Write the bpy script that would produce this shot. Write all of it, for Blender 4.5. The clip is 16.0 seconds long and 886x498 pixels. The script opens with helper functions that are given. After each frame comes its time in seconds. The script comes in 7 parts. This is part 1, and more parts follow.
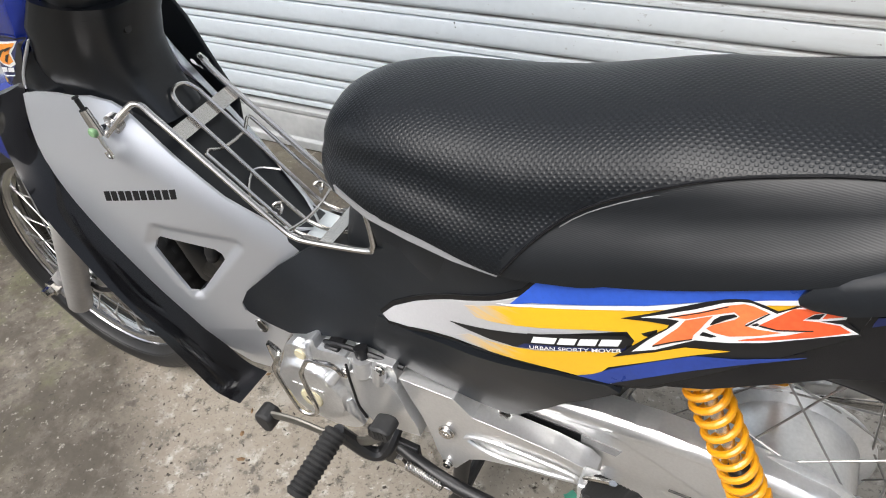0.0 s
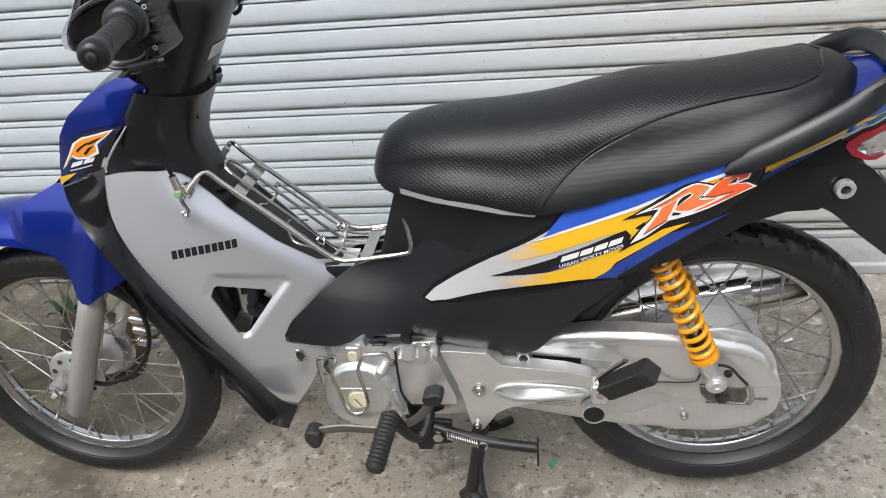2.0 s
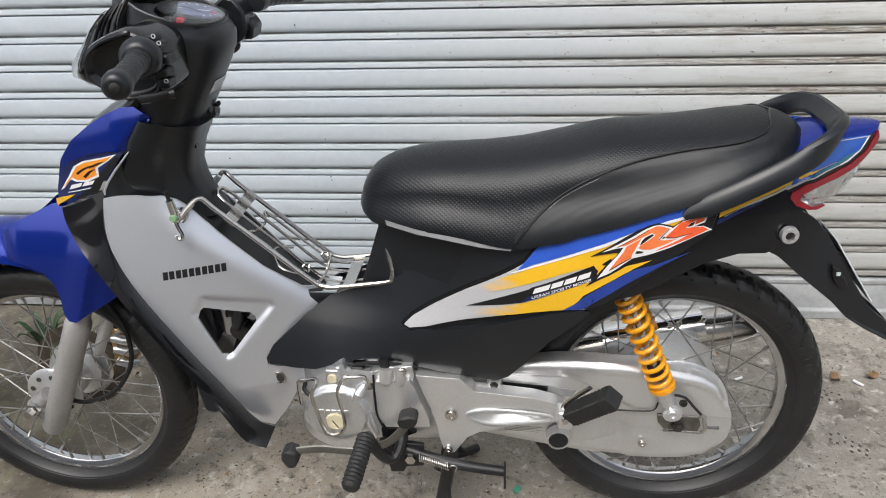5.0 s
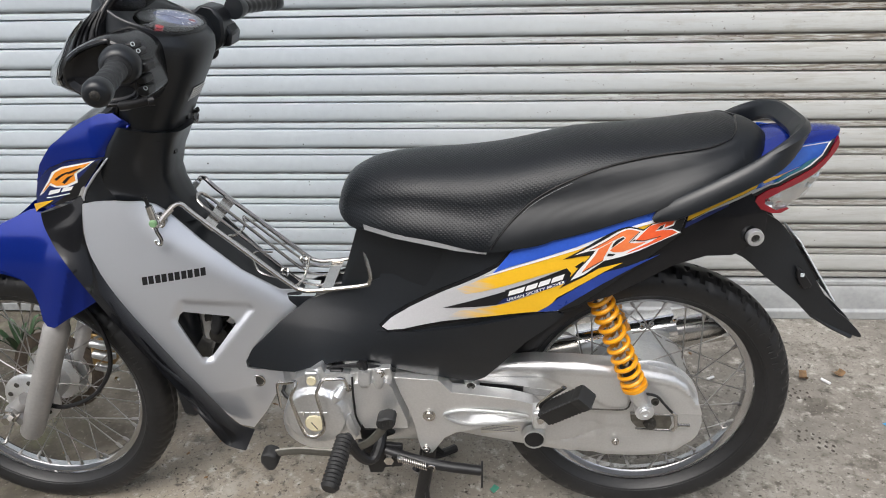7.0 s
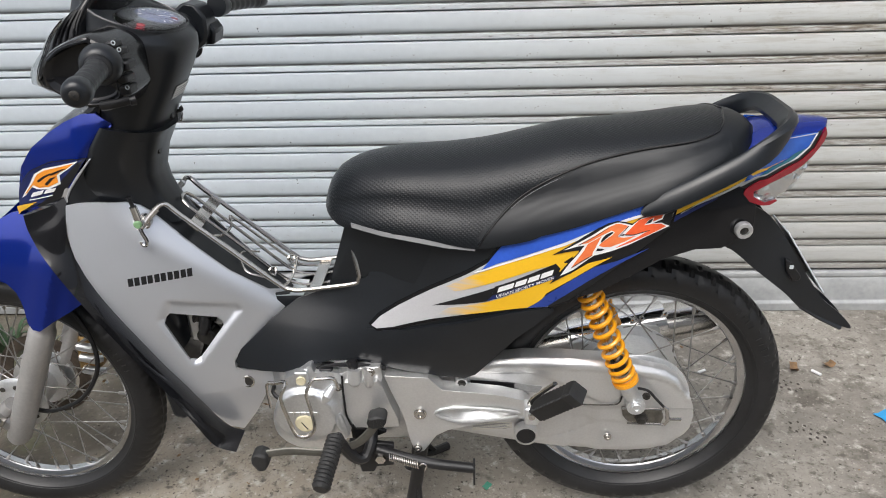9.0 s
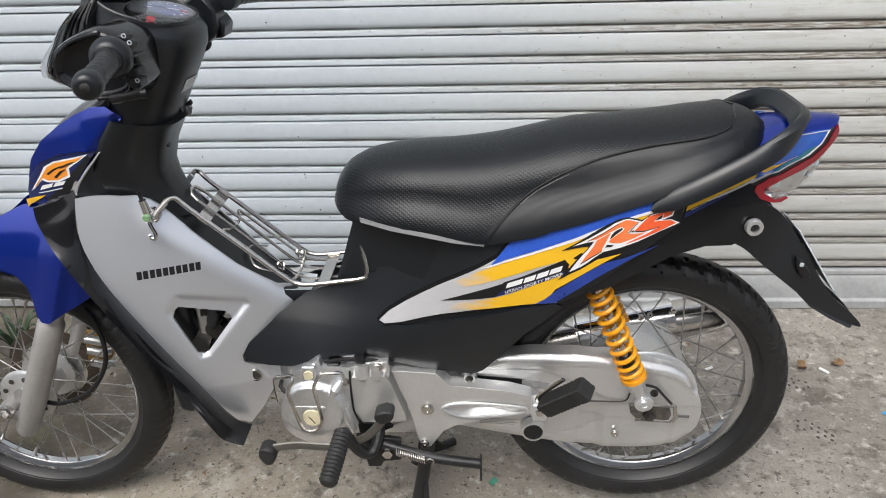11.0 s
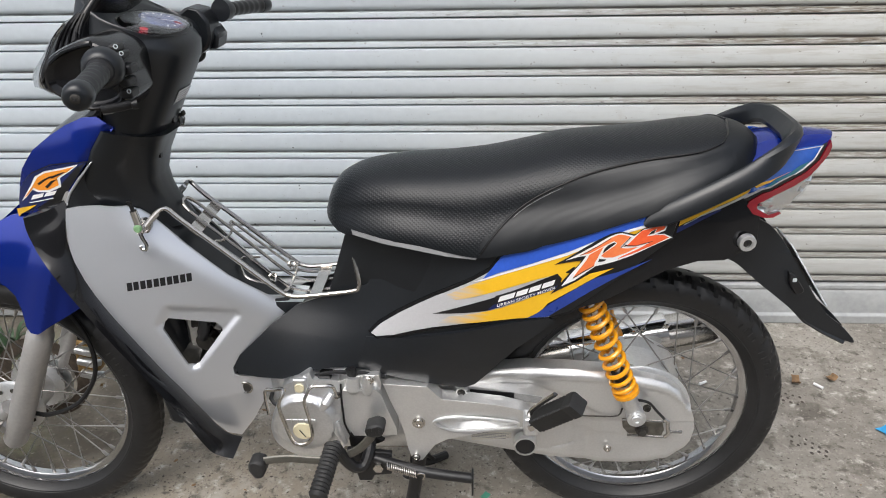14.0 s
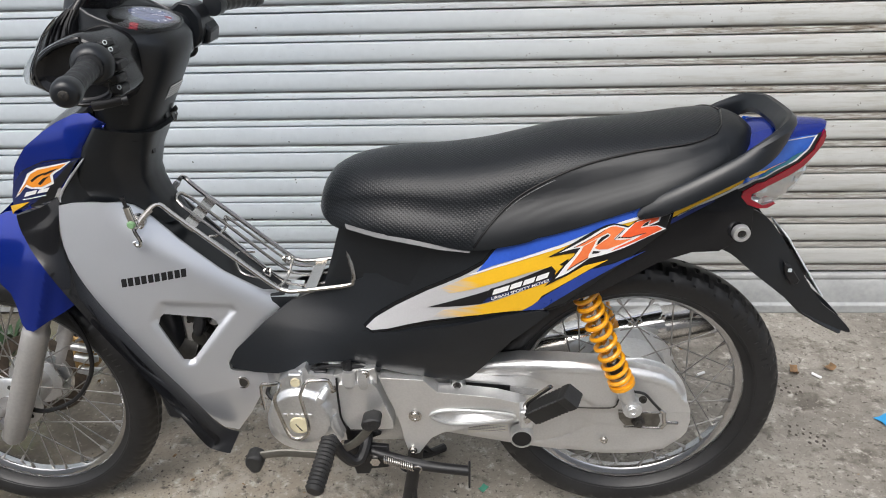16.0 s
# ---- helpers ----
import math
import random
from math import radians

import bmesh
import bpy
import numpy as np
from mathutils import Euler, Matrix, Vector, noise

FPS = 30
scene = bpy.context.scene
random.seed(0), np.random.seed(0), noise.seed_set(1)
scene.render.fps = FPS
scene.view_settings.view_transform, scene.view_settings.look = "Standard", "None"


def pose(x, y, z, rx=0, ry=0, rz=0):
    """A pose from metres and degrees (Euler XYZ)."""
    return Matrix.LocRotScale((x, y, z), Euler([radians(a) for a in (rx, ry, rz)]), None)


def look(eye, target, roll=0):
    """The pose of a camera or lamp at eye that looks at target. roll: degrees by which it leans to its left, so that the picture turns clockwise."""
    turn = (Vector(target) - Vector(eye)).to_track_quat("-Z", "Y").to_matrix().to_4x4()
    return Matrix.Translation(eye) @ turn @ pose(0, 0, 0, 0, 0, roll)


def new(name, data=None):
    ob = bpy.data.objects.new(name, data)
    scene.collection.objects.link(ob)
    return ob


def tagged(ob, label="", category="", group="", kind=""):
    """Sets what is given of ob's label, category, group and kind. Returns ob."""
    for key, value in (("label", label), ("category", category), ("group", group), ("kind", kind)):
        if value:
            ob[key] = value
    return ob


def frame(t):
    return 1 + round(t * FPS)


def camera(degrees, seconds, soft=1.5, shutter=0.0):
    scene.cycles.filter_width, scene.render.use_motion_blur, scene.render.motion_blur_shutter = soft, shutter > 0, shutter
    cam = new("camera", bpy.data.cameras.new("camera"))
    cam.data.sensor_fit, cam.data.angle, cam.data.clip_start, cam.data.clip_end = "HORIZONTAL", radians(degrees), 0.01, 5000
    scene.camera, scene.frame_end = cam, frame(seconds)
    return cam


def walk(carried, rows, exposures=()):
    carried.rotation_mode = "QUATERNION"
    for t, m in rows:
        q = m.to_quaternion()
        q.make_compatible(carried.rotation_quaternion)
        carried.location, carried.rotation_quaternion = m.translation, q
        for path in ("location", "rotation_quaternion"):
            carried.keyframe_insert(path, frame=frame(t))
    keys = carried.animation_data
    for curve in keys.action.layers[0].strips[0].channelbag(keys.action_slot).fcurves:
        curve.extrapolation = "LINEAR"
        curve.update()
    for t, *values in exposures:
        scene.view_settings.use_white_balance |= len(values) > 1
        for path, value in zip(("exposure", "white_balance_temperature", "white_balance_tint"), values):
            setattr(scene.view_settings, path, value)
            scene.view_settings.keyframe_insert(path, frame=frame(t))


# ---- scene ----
from mathutils.geometry import tessellate_polygon

cam = camera(61.5, 16.0, soft=1.0)
PATH = [
    (0, (0.346, -0.569, 1.166), (-0.465, 0.689, -0.161), -8.8),
    (0.5, (0.323, -0.761, 1.179), (-0.374, 0.649, -0.056), -8.5),
    (1, (0.269, -0.91, 1.162), (-0.316, 0.599, -0.012), -8.2),
    (1.5, (0.179, -0.984, 1.154), (-0.303, 0.635, 0.082), -7.7),
    (2, (0.134, -1.086, 1.168), (-0.163, 0.633, 0.189), -5.9),
    (2.5, (0.122, -1.118, 1.172), (-0.031, 0.644, 0.238), -3.8),
    (3, (0.112, -1.126, 1.179), (-0.038, 0.649, 0.27), -2.8),
    (3.5, (0.113, -1.147, 1.188), (-0.076, 0.633, 0.295), -2.5),
    (3.7, (0.11, -1.152, 1.191), (-0.086, 0.628, 0.301), -2.4),
    (6, (0.112, -1.171, 1.196), (-0.055, 0.611, 0.303), -1.9),
    (6.5, (0.116, -1.175, 1.198), (-0.031, 0.61, 0.308), -1.8),
    (7, (0.116, -1.19, 1.206), (-0.016, 0.599, 0.322), -1.7),
    (7.5, (0.109, -1.194, 1.209), (-0.017, 0.595, 0.323), -1.6),
    (8, (0.101, -1.187, 1.205), (-0.014, 0.604, 0.322), -1.7),
    (8.5, (0.108, -1.183, 1.205), (-0.004, 0.604, 0.315), -1.9),
    (9, (0.121, -1.182, 1.203), (0.011, 0.604, 0.31), -2.2),
    (11.5, (0.114, -1.179, 1.201), (-0.011, 0.598, 0.292), -2.0),
    (12, (0.116, -1.174, 1.2), (-0.004, 0.601, 0.286), -1.8),
    (12.5, (0.115, -1.175, 1.201), (-0.004, 0.602, 0.291), -1.6),
    (13, (0.113, -1.176, 1.201), (-0.004, 0.607, 0.303), -1.5),
    (13.5, (0.115, -1.177, 1.204), (-0.002, 0.611, 0.316), -1.5),
    (14, (0.122, -1.174, 1.203), (0.007, 0.619, 0.325), -1.5),
    (14.5, (0.125, -1.177, 1.202), (0.013, 0.619, 0.329), -1.6),
    (15, (0.128, -1.175, 1.202), (0.016, 0.619, 0.325), -1.8),
    (15.5, (0.131, -1.174, 1.202), (0.018, 0.616, 0.319), -2.0),
    (16, (0.135, -1.171, 1.203), (0.015, 0.613, 0.307), -2.1),
]
walk(cam, [(t, look(eye, target, roll)) for t, eye, target, roll in PATH],
     exposures=[(0, 0.74), (1, 0.68), (2, 0.52), (3, 0.44), (16, 0.44)])

# ---- light ----
world = bpy.data.worlds.new("sky")
scene.world = world
world.use_nodes = True
wn = world.node_tree.nodes
sky = wn.new("ShaderNodeTexSky")
sky.sky_type = "NISHITA"
sky.sun_disc = False
sky.sun_elevation, sky.sun_rotation = radians(52), radians(200)
sky.air_density, sky.dust_density, sky.ozone_density = 1.0, 4.0, 1.0
grade = wn.new("ShaderNodeHueSaturation")
grade.inputs["Saturation"].default_value = 0.46
world.node_tree.links.new(sky.outputs[0], grade.inputs["Color"])
world.node_tree.links.new(grade.outputs[0], wn["Background"].inputs[0])
wn["Background"].inputs[1].default_value = 0.15
sun = new("sun", bpy.data.lights.new("sun", "SUN"))
sun.data.energy, sun.data.angle, sun.data.color = 1.3, radians(40), (1.0, 0.99, 0.975)
sun.matrix_world = look((-0.6, -2.2, 4.0), (0, 0, 0))


# ---- materials ----
def mat(name, color, rough=0.5, metal=0.0, vary=0.15, grain=60.0, bump=0.05, coat=0.0, second=None, blotch=4.0, rough_vary=0.1):
    """A surface with variation at two scales: blotches and fine grain, in colour, gloss and relief."""
    m = bpy.data.materials.new(name)
    m.use_nodes = True
    t, n = m.node_tree, m.node_tree.nodes
    b = n["Principled BSDF"]
    co = n.new("ShaderNodeTexCoord")
    big, fine = n.new("ShaderNodeTexNoise"), n.new("ShaderNodeTexNoise")
    big.inputs["Scale"].default_value, big.inputs["Detail"].default_value = blotch, 6
    fine.inputs["Scale"].default_value, fine.inputs["Detail"].default_value = grain, 4
    for k in (big, fine):
        t.links.new(co.outputs["Object"], k.inputs["Vector"])
    ramp = n.new("ShaderNodeValToRGB")
    dark = [c * (1 - vary) for c in color]
    light = list(second) if second else [min(1, c * (1 + vary)) for c in color]
    ramp.color_ramp.elements[0].color, ramp.color_ramp.elements[1].color = (*dark, 1), (*light, 1)
    ramp.color_ramp.elements[0].position, ramp.color_ramp.elements[1].position = 0.32, 0.68
    mix = n.new("ShaderNodeMath")
    mix.operation = "MULTIPLY_ADD"
    mix.inputs[1].default_value = 0.65
    t.links.new(big.outputs[0], mix.inputs[0])
    add = n.new("ShaderNodeMath")
    add.operation, add.inputs[1].default_value = "MULTIPLY", 0.35
    t.links.new(fine.outputs[0], add.inputs[0])
    t.links.new(add.outputs[0], mix.inputs[2])
    t.links.new(mix.outputs[0], ramp.inputs[0])
    t.links.new(ramp.outputs[0], b.inputs["Base Color"])
    rr = n.new("ShaderNodeMapRange")
    rr.inputs["To Min"].default_value, rr.inputs["To Max"].default_value = max(0.02, rough - rough_vary), min(1, rough + rough_vary)
    t.links.new(mix.outputs[0], rr.inputs["Value"])
    t.links.new(rr.outputs[0], b.inputs["Roughness"])
    b.inputs["Metallic"].default_value = metal
    b.inputs["Coat Weight"].default_value = coat
    b.inputs["Coat Roughness"].default_value = 0.06
    if bump:
        bp = n.new("ShaderNodeBump")
        bp.inputs["Strength"].default_value, bp.inputs["Distance"].default_value = bump, 0.002
        t.links.new(fine.outputs[0], bp.inputs["Height"])
        t.links.new(bp.outputs[0], b.inputs["Normal"])
    return m


BLACK = mat("satin_black_plastic", (0.010, 0.0118, 0.0145), 0.33, vary=0.3, grain=300, bump=0.04, blotch=9)
GLOSS = mat("gloss_black_paint", (0.008, 0.008, 0.009), 0.12, vary=0.2, grain=200, bump=0.01, coat=0.2, rough_vary=0.05)
SILVER = mat("silver_paint", (0.67, 0.69, 0.725), 0.33, metal=0.72, vary=0.07, grain=1400, bump=0.03, coat=0.25, rough_vary=0.07)
BLUE = mat("blue_paint", (0.002, 0.020, 0.24), 0.16, metal=0.45, vary=0.12, grain=500, bump=0.01, coat=0.35, rough_vary=0.05)
STICKER_SILVER = mat("silver_sticker", (0.46, 0.46, 0.47), 0.35, vary=0.08, grain=300, bump=0.0)
STICKER_BLUE = mat("blue_sticker", (0.03, 0.10, 0.52), 0.3, vary=0.15, grain=200, bump=0.0, blotch=14)
STICKER_DEEP = mat("deep_blue_sticker", (0.020, 0.050, 0.27), 0.3, vary=0.2, grain=200, bump=0.0, blotch=14)
STICKER_NAVY = mat("navy_sticker", (0.012, 0.022, 0.11), 0.3, vary=0.2, grain=200, bump=0.0)
STICKER_YELLOW = mat("yellow_sticker", (0.80, 0.46, 0.02), 0.32, vary=0.06, grain=200, bump=0.0)
STICKER_RED = mat("orange_red_sticker", (0.80, 0.085, 0.025), 0.3, vary=0.05, grain=200, bump=0.0, second=(0.85, 0.16, 0.05))
STICKER_WHITE = mat("white_sticker", (0.80, 0.80, 0.80), 0.35, vary=0.04, grain=200, bump=0.0)
STICKER_VERMILION = mat("orange_fading_sticker", (0.84, 0.15, 0.045), 0.3, vary=0.05, grain=200, bump=0.0, second=(0.86, 0.25, 0.08), blotch=12)
STICKER_ORANGE = mat("orange_sticker", (0.85, 0.30, 0.03), 0.32, vary=0.08, grain=200, bump=0.0)
STICKER_BLACK = mat("black_print", (0.008, 0.008, 0.009), 0.4, vary=0.2, grain=200, bump=0.0)
RUBBER = mat("tyre_rubber", (0.0125, 0.0125, 0.0132), 0.45, vary=0.45, grain=160, bump=0.12, blotch=14)
PEG_RUBBER = mat("worn_rubber", (0.018, 0.018, 0.018), 0.6, vary=0.4, grain=150, bump=0.2, blotch=25)
CHROME = mat("chrome", (0.80, 0.80, 0.80), 0.1, metal=1.0, vary=0.08, grain=60, bump=0.02, rough_vary=0.06)
RIM = mat("rim_chrome", (0.58, 0.58, 0.585), 0.14, metal=1.0, vary=0.15, grain=60, bump=0.03, rough_vary=0.08)
STEEL = mat("stainless_steel", (0.62, 0.60, 0.57), 0.22, metal=1.0, vary=0.12, grain=90, bump=0.03)
SPOKE = mat("zinc_wire", (0.42, 0.41, 0.40), 0.38, metal=1.0, vary=0.25, grain=120, bump=0.03)
ALLOY = mat("cast_alloy", (0.76, 0.77, 0.78), 0.33, metal=0.85, vary=0.14, grain=220, bump=0.12, blotch=10)
ALLOY_PAINT = mat("silver_case_paint", (0.68, 0.68, 0.675), 0.32, metal=0.75, vary=0.10, grain=260, bump=0.05, blotch=8, coat=0.15)
FORK = mat("fork_alloy", (0.42, 0.41, 0.40), 0.45, metal=0.5, vary=0.15, grain=160, bump=0.06, blotch=14)
IRON = mat("black_steel", (0.014, 0.014, 0.015), 0.42, vary=0.4, grain=140, bump=0.1, blotch=20)
SPRING = mat("yellow_spring_paint", (0.85, 0.36, 0.01), 0.3, vary=0.1, grain=120, bump=0.04, coat=0.4)
RED = mat("red_lens", (0.25, 0.006, 0.016), 0.10, vary=0.15, grain=80, bump=0.02, coat=0.5)
CREAM = mat("cream_plastic", (0.62, 0.56, 0.38), 0.45, vary=0.12, grain=90, bump=0.02)
GREASE = mat("oily_metal", (0.05, 0.047, 0.042), 0.5, metal=0.4, vary=0.6, grain=90, bump=0.3, blotch=30)
RUST = mat("rusty_brake", (0.085, 0.066, 0.05), 0.6, metal=0.4, vary=0.5, grain=120, bump=0.2, blotch=30)
LABEL = mat("pale_label", (0.55, 0.60, 0.62), 0.4, vary=0.12, grain=120, bump=0.0)
GREY_TRIM = mat("grey_trim", (0.22, 0.22, 0.225), 0.45, vary=0.12, grain=160, bump=0.03)

GLOSS.node_tree.nodes["Principled BSDF"].inputs["Specular IOR Level"].default_value = 0.28


def glass(name, color, rough=0.03):
    m = bpy.data.materials.new(name)
    m.use_nodes = True
    b = m.node_tree.nodes["Principled BSDF"]
    b.inputs["Base Color"].default_value, b.inputs["Roughness"].default_value = (*color, 1), rough
    b.inputs["Transmission Weight"].default_value, b.inputs["IOR"].default_value = 1.0, 1.45
    return m


STICKER_TEAL = mat("teal_sticker", (0.02, 0.16, 0.22), 0.22, vary=0.3, grain=120, bump=0.0, coat=0.6, blotch=25)
STICKER_BRIGHT = mat("bright_blue_sticker", (0.0108, 0.0864, 0.4320), 0.22, vary=0.2, grain=120, bump=0.0, coat=0.6, blotch=20)
CLEAR = glass("clear_lens", (0.95, 0.96, 0.97))


def seat_mat(name, dots):
    """Vinyl: raised dots or fine ribs pressed into it."""
    m = mat(name, (0.006, 0.0075, 0.0095), 0.33 if dots else 0.44, vary=0.25, grain=240, bump=0.0, rough_vary=0.05)
    m.node_tree.nodes["Principled BSDF"].inputs["Specular IOR Level"].default_value = 0.34 if dots else 0.46
    t, n = m.node_tree, m.node_tree.nodes
    co = n.new("ShaderNodeTexCoord")
    bp = n.new("ShaderNodeBump")
    bp.inputs["Distance"].default_value = 0.0012
    if dots:
        tex = n.new("ShaderNodeTexVoronoi")
        tex.voronoi_dimensions = "2D"
        tex.inputs["Scale"].default_value, tex.inputs["Randomness"].default_value = 210.0, 0.0
        rm = n.new("ShaderNodeMapRange")
        rm.inputs["From Min"].default_value, rm.inputs["From Max"].default_value = 0.22, 0.42
        mp = n.new("ShaderNodeMapping")
        mp.inputs["Rotation"].default_value, mp.inputs["Scale"].default_value = (0, 0, radians(45)), (1, 1.0, 1)
        t.links.new(co.outputs["UV"], mp.inputs[0])
        t.links.new(mp.outputs[0], tex.inputs["Vector"])
        t.links.new(tex.outputs["Distance"], rm.inputs["Value"])
        t.links.new(rm.outputs[0], bp.inputs["Height"])
        bp.inputs["Strength"].default_value = 0.28
    else:
        tex = n.new("ShaderNodeTexWave")
        tex.bands_direction, tex.inputs["Scale"].default_value, tex.inputs["Distortion"].default_value = "Z", 210.0, 0.5
        t.links.new(co.outputs["Object"], tex.inputs["Vector"])
        t.links.new(tex.outputs["Fac"], bp.inputs["Height"])
        bp.inputs["Strength"].default_value = 0.08
    t.links.new(bp.outputs[0], n["Principled BSDF"].inputs["Normal"])
    return m



def faded_band():
    """Yellow print that fades into silver streaks towards the cover's tip."""
    m = mat("fading_yellow_sticker", (0.80, 0.46, 0.02), 0.32, vary=0.05, grain=200, bump=0.0)
    t, n = m.node_tree, m.node_tree.nodes
    b = n["Principled BSDF"]
    ramp = b.inputs["Base Color"].links[0].from_node
    co, mp, tx = n.new("ShaderNodeTexCoord"), n.new("ShaderNodeMapping"), n.new("ShaderNodeTexNoise")
    mp.inputs["Rotation"].default_value, mp.inputs["Scale"].default_value = (0, radians(22), 0), (6, 1, 90)
    t.links.new(co.outputs["Object"], mp.inputs[0])
    t.links.new(mp.outputs[0], tx.inputs["Vector"])
    tx.inputs["Scale"].default_value = 2.0
    sep, rm, ad = n.new("ShaderNodeSeparateXYZ"), n.new("ShaderNodeMapRange"), n.new("ShaderNodeMath")
    t.links.new(co.outputs["Object"], sep.inputs[0])
    t.links.new(tx.outputs[0], ad.inputs[0])
    ad.operation, ad.inputs[1].default_value = "MULTIPLY_ADD", 0.10
    t.links.new(sep.outputs["X"], ad.inputs[2])
    t.links.new(ad.outputs[0], rm.inputs["Value"])
    rm.inputs["From Min"].default_value, rm.inputs["From Max"].default_value = 0.095, 0.175
    mx = n.new("ShaderNodeMix")
    mx.data_type = "RGBA"
    t.links.new(rm.outputs[0], mx.inputs["Factor"])
    mx.inputs["A"].default_value = (0.46, 0.46, 0.47, 1)
    t.links.new(ramp.outputs[0], mx.inputs["B"])
    t.links.new(mx.outputs["Result"], b.inputs["Base Color"])
    return m


BAND = faded_band()
SEAT_TOP, SEAT_SIDE = seat_mat("dotted_vinyl", True), seat_mat("ribbed_vinyl", False)


# ---- builders ----
def part(name, bm, material, parent=None, label="", bevel=0.0, angle=35, at=None):
    """One mesh object of a bmesh, under a thing or a part."""
    bmesh.ops.recalc_face_normals(bm, faces=bm.faces)
    me = bpy.data.meshes.new(name)
    bm.to_mesh(me)
    bm.free()
    for one in material if isinstance(material, (list, tuple)) else (material,):
        me.materials.append(one)
    me.polygons.foreach_set("use_smooth", [True] * len(me.polygons))
    me.set_sharp_from_angle(angle=radians(angle))
    ob = new(name, me)
    ob.parent = parent
    if at is not None:
        ob.matrix_local = at
    if label:
        ob["label"] = label
    if bevel:
        mod = ob.modifiers.new("edge", "BEVEL")
        mod.width, mod.segments, mod.limit_method, mod.angle_limit = bevel, 2, "ANGLE", radians(40)
    return ob


def thing(name, label, category, at=(0, 0, 0), group=""):
    ob = new(name)
    ob.location = at
    return tagged(ob, label, category, group)


def spline(points, n=6, closed=False):
    """Points along a smooth curve through the given ones."""
    p = [Vector(q) for q in points]
    out, last = [], len(p) if closed else len(p) - 1
    for i in range(last):
        g = lambda k: p[k % len(p)] if closed else p[min(max(k, 0), len(p) - 1)]
        a, b, c, d = g(i - 1), g(i), g(i + 1), g(i + 2)
        for j in range(n):
            t = j / n
            out.append(0.5 * (2 * b + (c - a) * t + (2 * a - 5 * b + 4 * c - d) * t * t + (3 * b - a - 3 * c + d) * t ** 3))
    if not closed:
        out.append(p[-1])
    return out


def along(xs, ys, x):
    """A smooth curve through (xs, ys), read at x."""
    x, i = min(max(x, xs[0]), xs[-1]), 0
    while i < len(xs) - 2 and x > xs[i + 1]:
        i += 1
    t = (x - xs[i]) / (xs[i + 1] - xs[i])
    a, b, c, d = (ys[min(max(k, 0), len(ys) - 1)] for k in (i - 1, i, i + 1, i + 2))
    return 0.5 * (2 * b + (c - a) * t + (2 * a - 5 * b + 4 * c - d) * t * t + (3 * b - a - 3 * c + d) * t ** 3)


def loft(rings, caps=True, closed=False, bm=None):
    """Quads between rings of as many points each."""
    bm = bm or bmesh.new()
    rows = [[bm.verts.new(p) for p in ring] for ring in rings]
    k = len(rows[0])
    for a, b in zip(rows, rows[1:] + (rows[:1] if closed else [])):
        for i in range(k):
            j = (i + 1) % k
            bm.faces.new((a[i], a[j], b[j], b[i]))
    if caps and not closed:
        bm.faces.new(rows[0])
        bm.faces.new(rows[-1])
    return bm


def sheet(rows, thick=0.003, bm=None):
    """A thin shell through rows of points."""
    bm = bm or bmesh.new()
    v = [[bm.verts.new(p) for p in row] for row in rows]
    faces = [bm.faces.new((a[i], a[i + 1], b[i + 1], b[i])) for a, b in zip(v, v[1:]) for i in range(len(a) - 1)]
    bmesh.ops.recalc_face_normals(bm, faces=faces)
    bmesh.ops.solidify(bm, geom=faces, thickness=thick)
    return bm


def tube(points, r, seg=10, closed=False, bm=None, flat=1.0):
    """A round bar along points; r may be a list."""
    p = [Vector(q) for q in points]
    rr = r if isinstance(r, (list, tuple)) else [r] * len(p)
    rings, up = [], None
    for i, q in enumerate(p):
        a, b = (p[i - 1], p[(i + 1) % len(p)]) if closed else (p[max(i - 1, 0)], p[min(i + 1, len(p) - 1)])
        d = (b - a).normalized()
        if up is None:
            up = d.orthogonal().normalized() if abs(d.y) > 0.9 else Vector((0, 1, 0))
        side = d.cross(up).normalized()
        up = side.cross(d).normalized()
        rings.append([q + rr[i] * (math.cos(w) * side + flat * math.sin(w) * up) for w in (2 * math.pi * k / seg for k in range(seg))])
    return loft(rings, closed=closed, bm=bm)


def lathe(profile, seg=32, axis="y", at=(0, 0, 0), bm=None, closed=False):
    """Turns (radius, height) about an axis through at."""
    c, rings = Vector(at), []
    for r, h in profile:
        ring = []
        for k in range(seg):
            w = 2 * math.pi * k / seg
            u, v = r * math.cos(w), r * math.sin(w)
            ring.append(c + Vector({"y": (u, h, v), "x": (h, u, v), "z": (u, v, h)}[axis]))
        rings.append(ring)
    return loft(rings, closed=closed, bm=bm)


def box(x0, x1, y0, y1, z0, z1, bm=None):
    bm = bm or bmesh.new()
    m = Matrix.LocRotScale(((x0 + x1) / 2, (y0 + y1) / 2, (z0 + z1) / 2), None, (x1 - x0, y1 - y0, z1 - z0))
    bmesh.ops.create_cube(bm, size=1, matrix=m)
    return bm


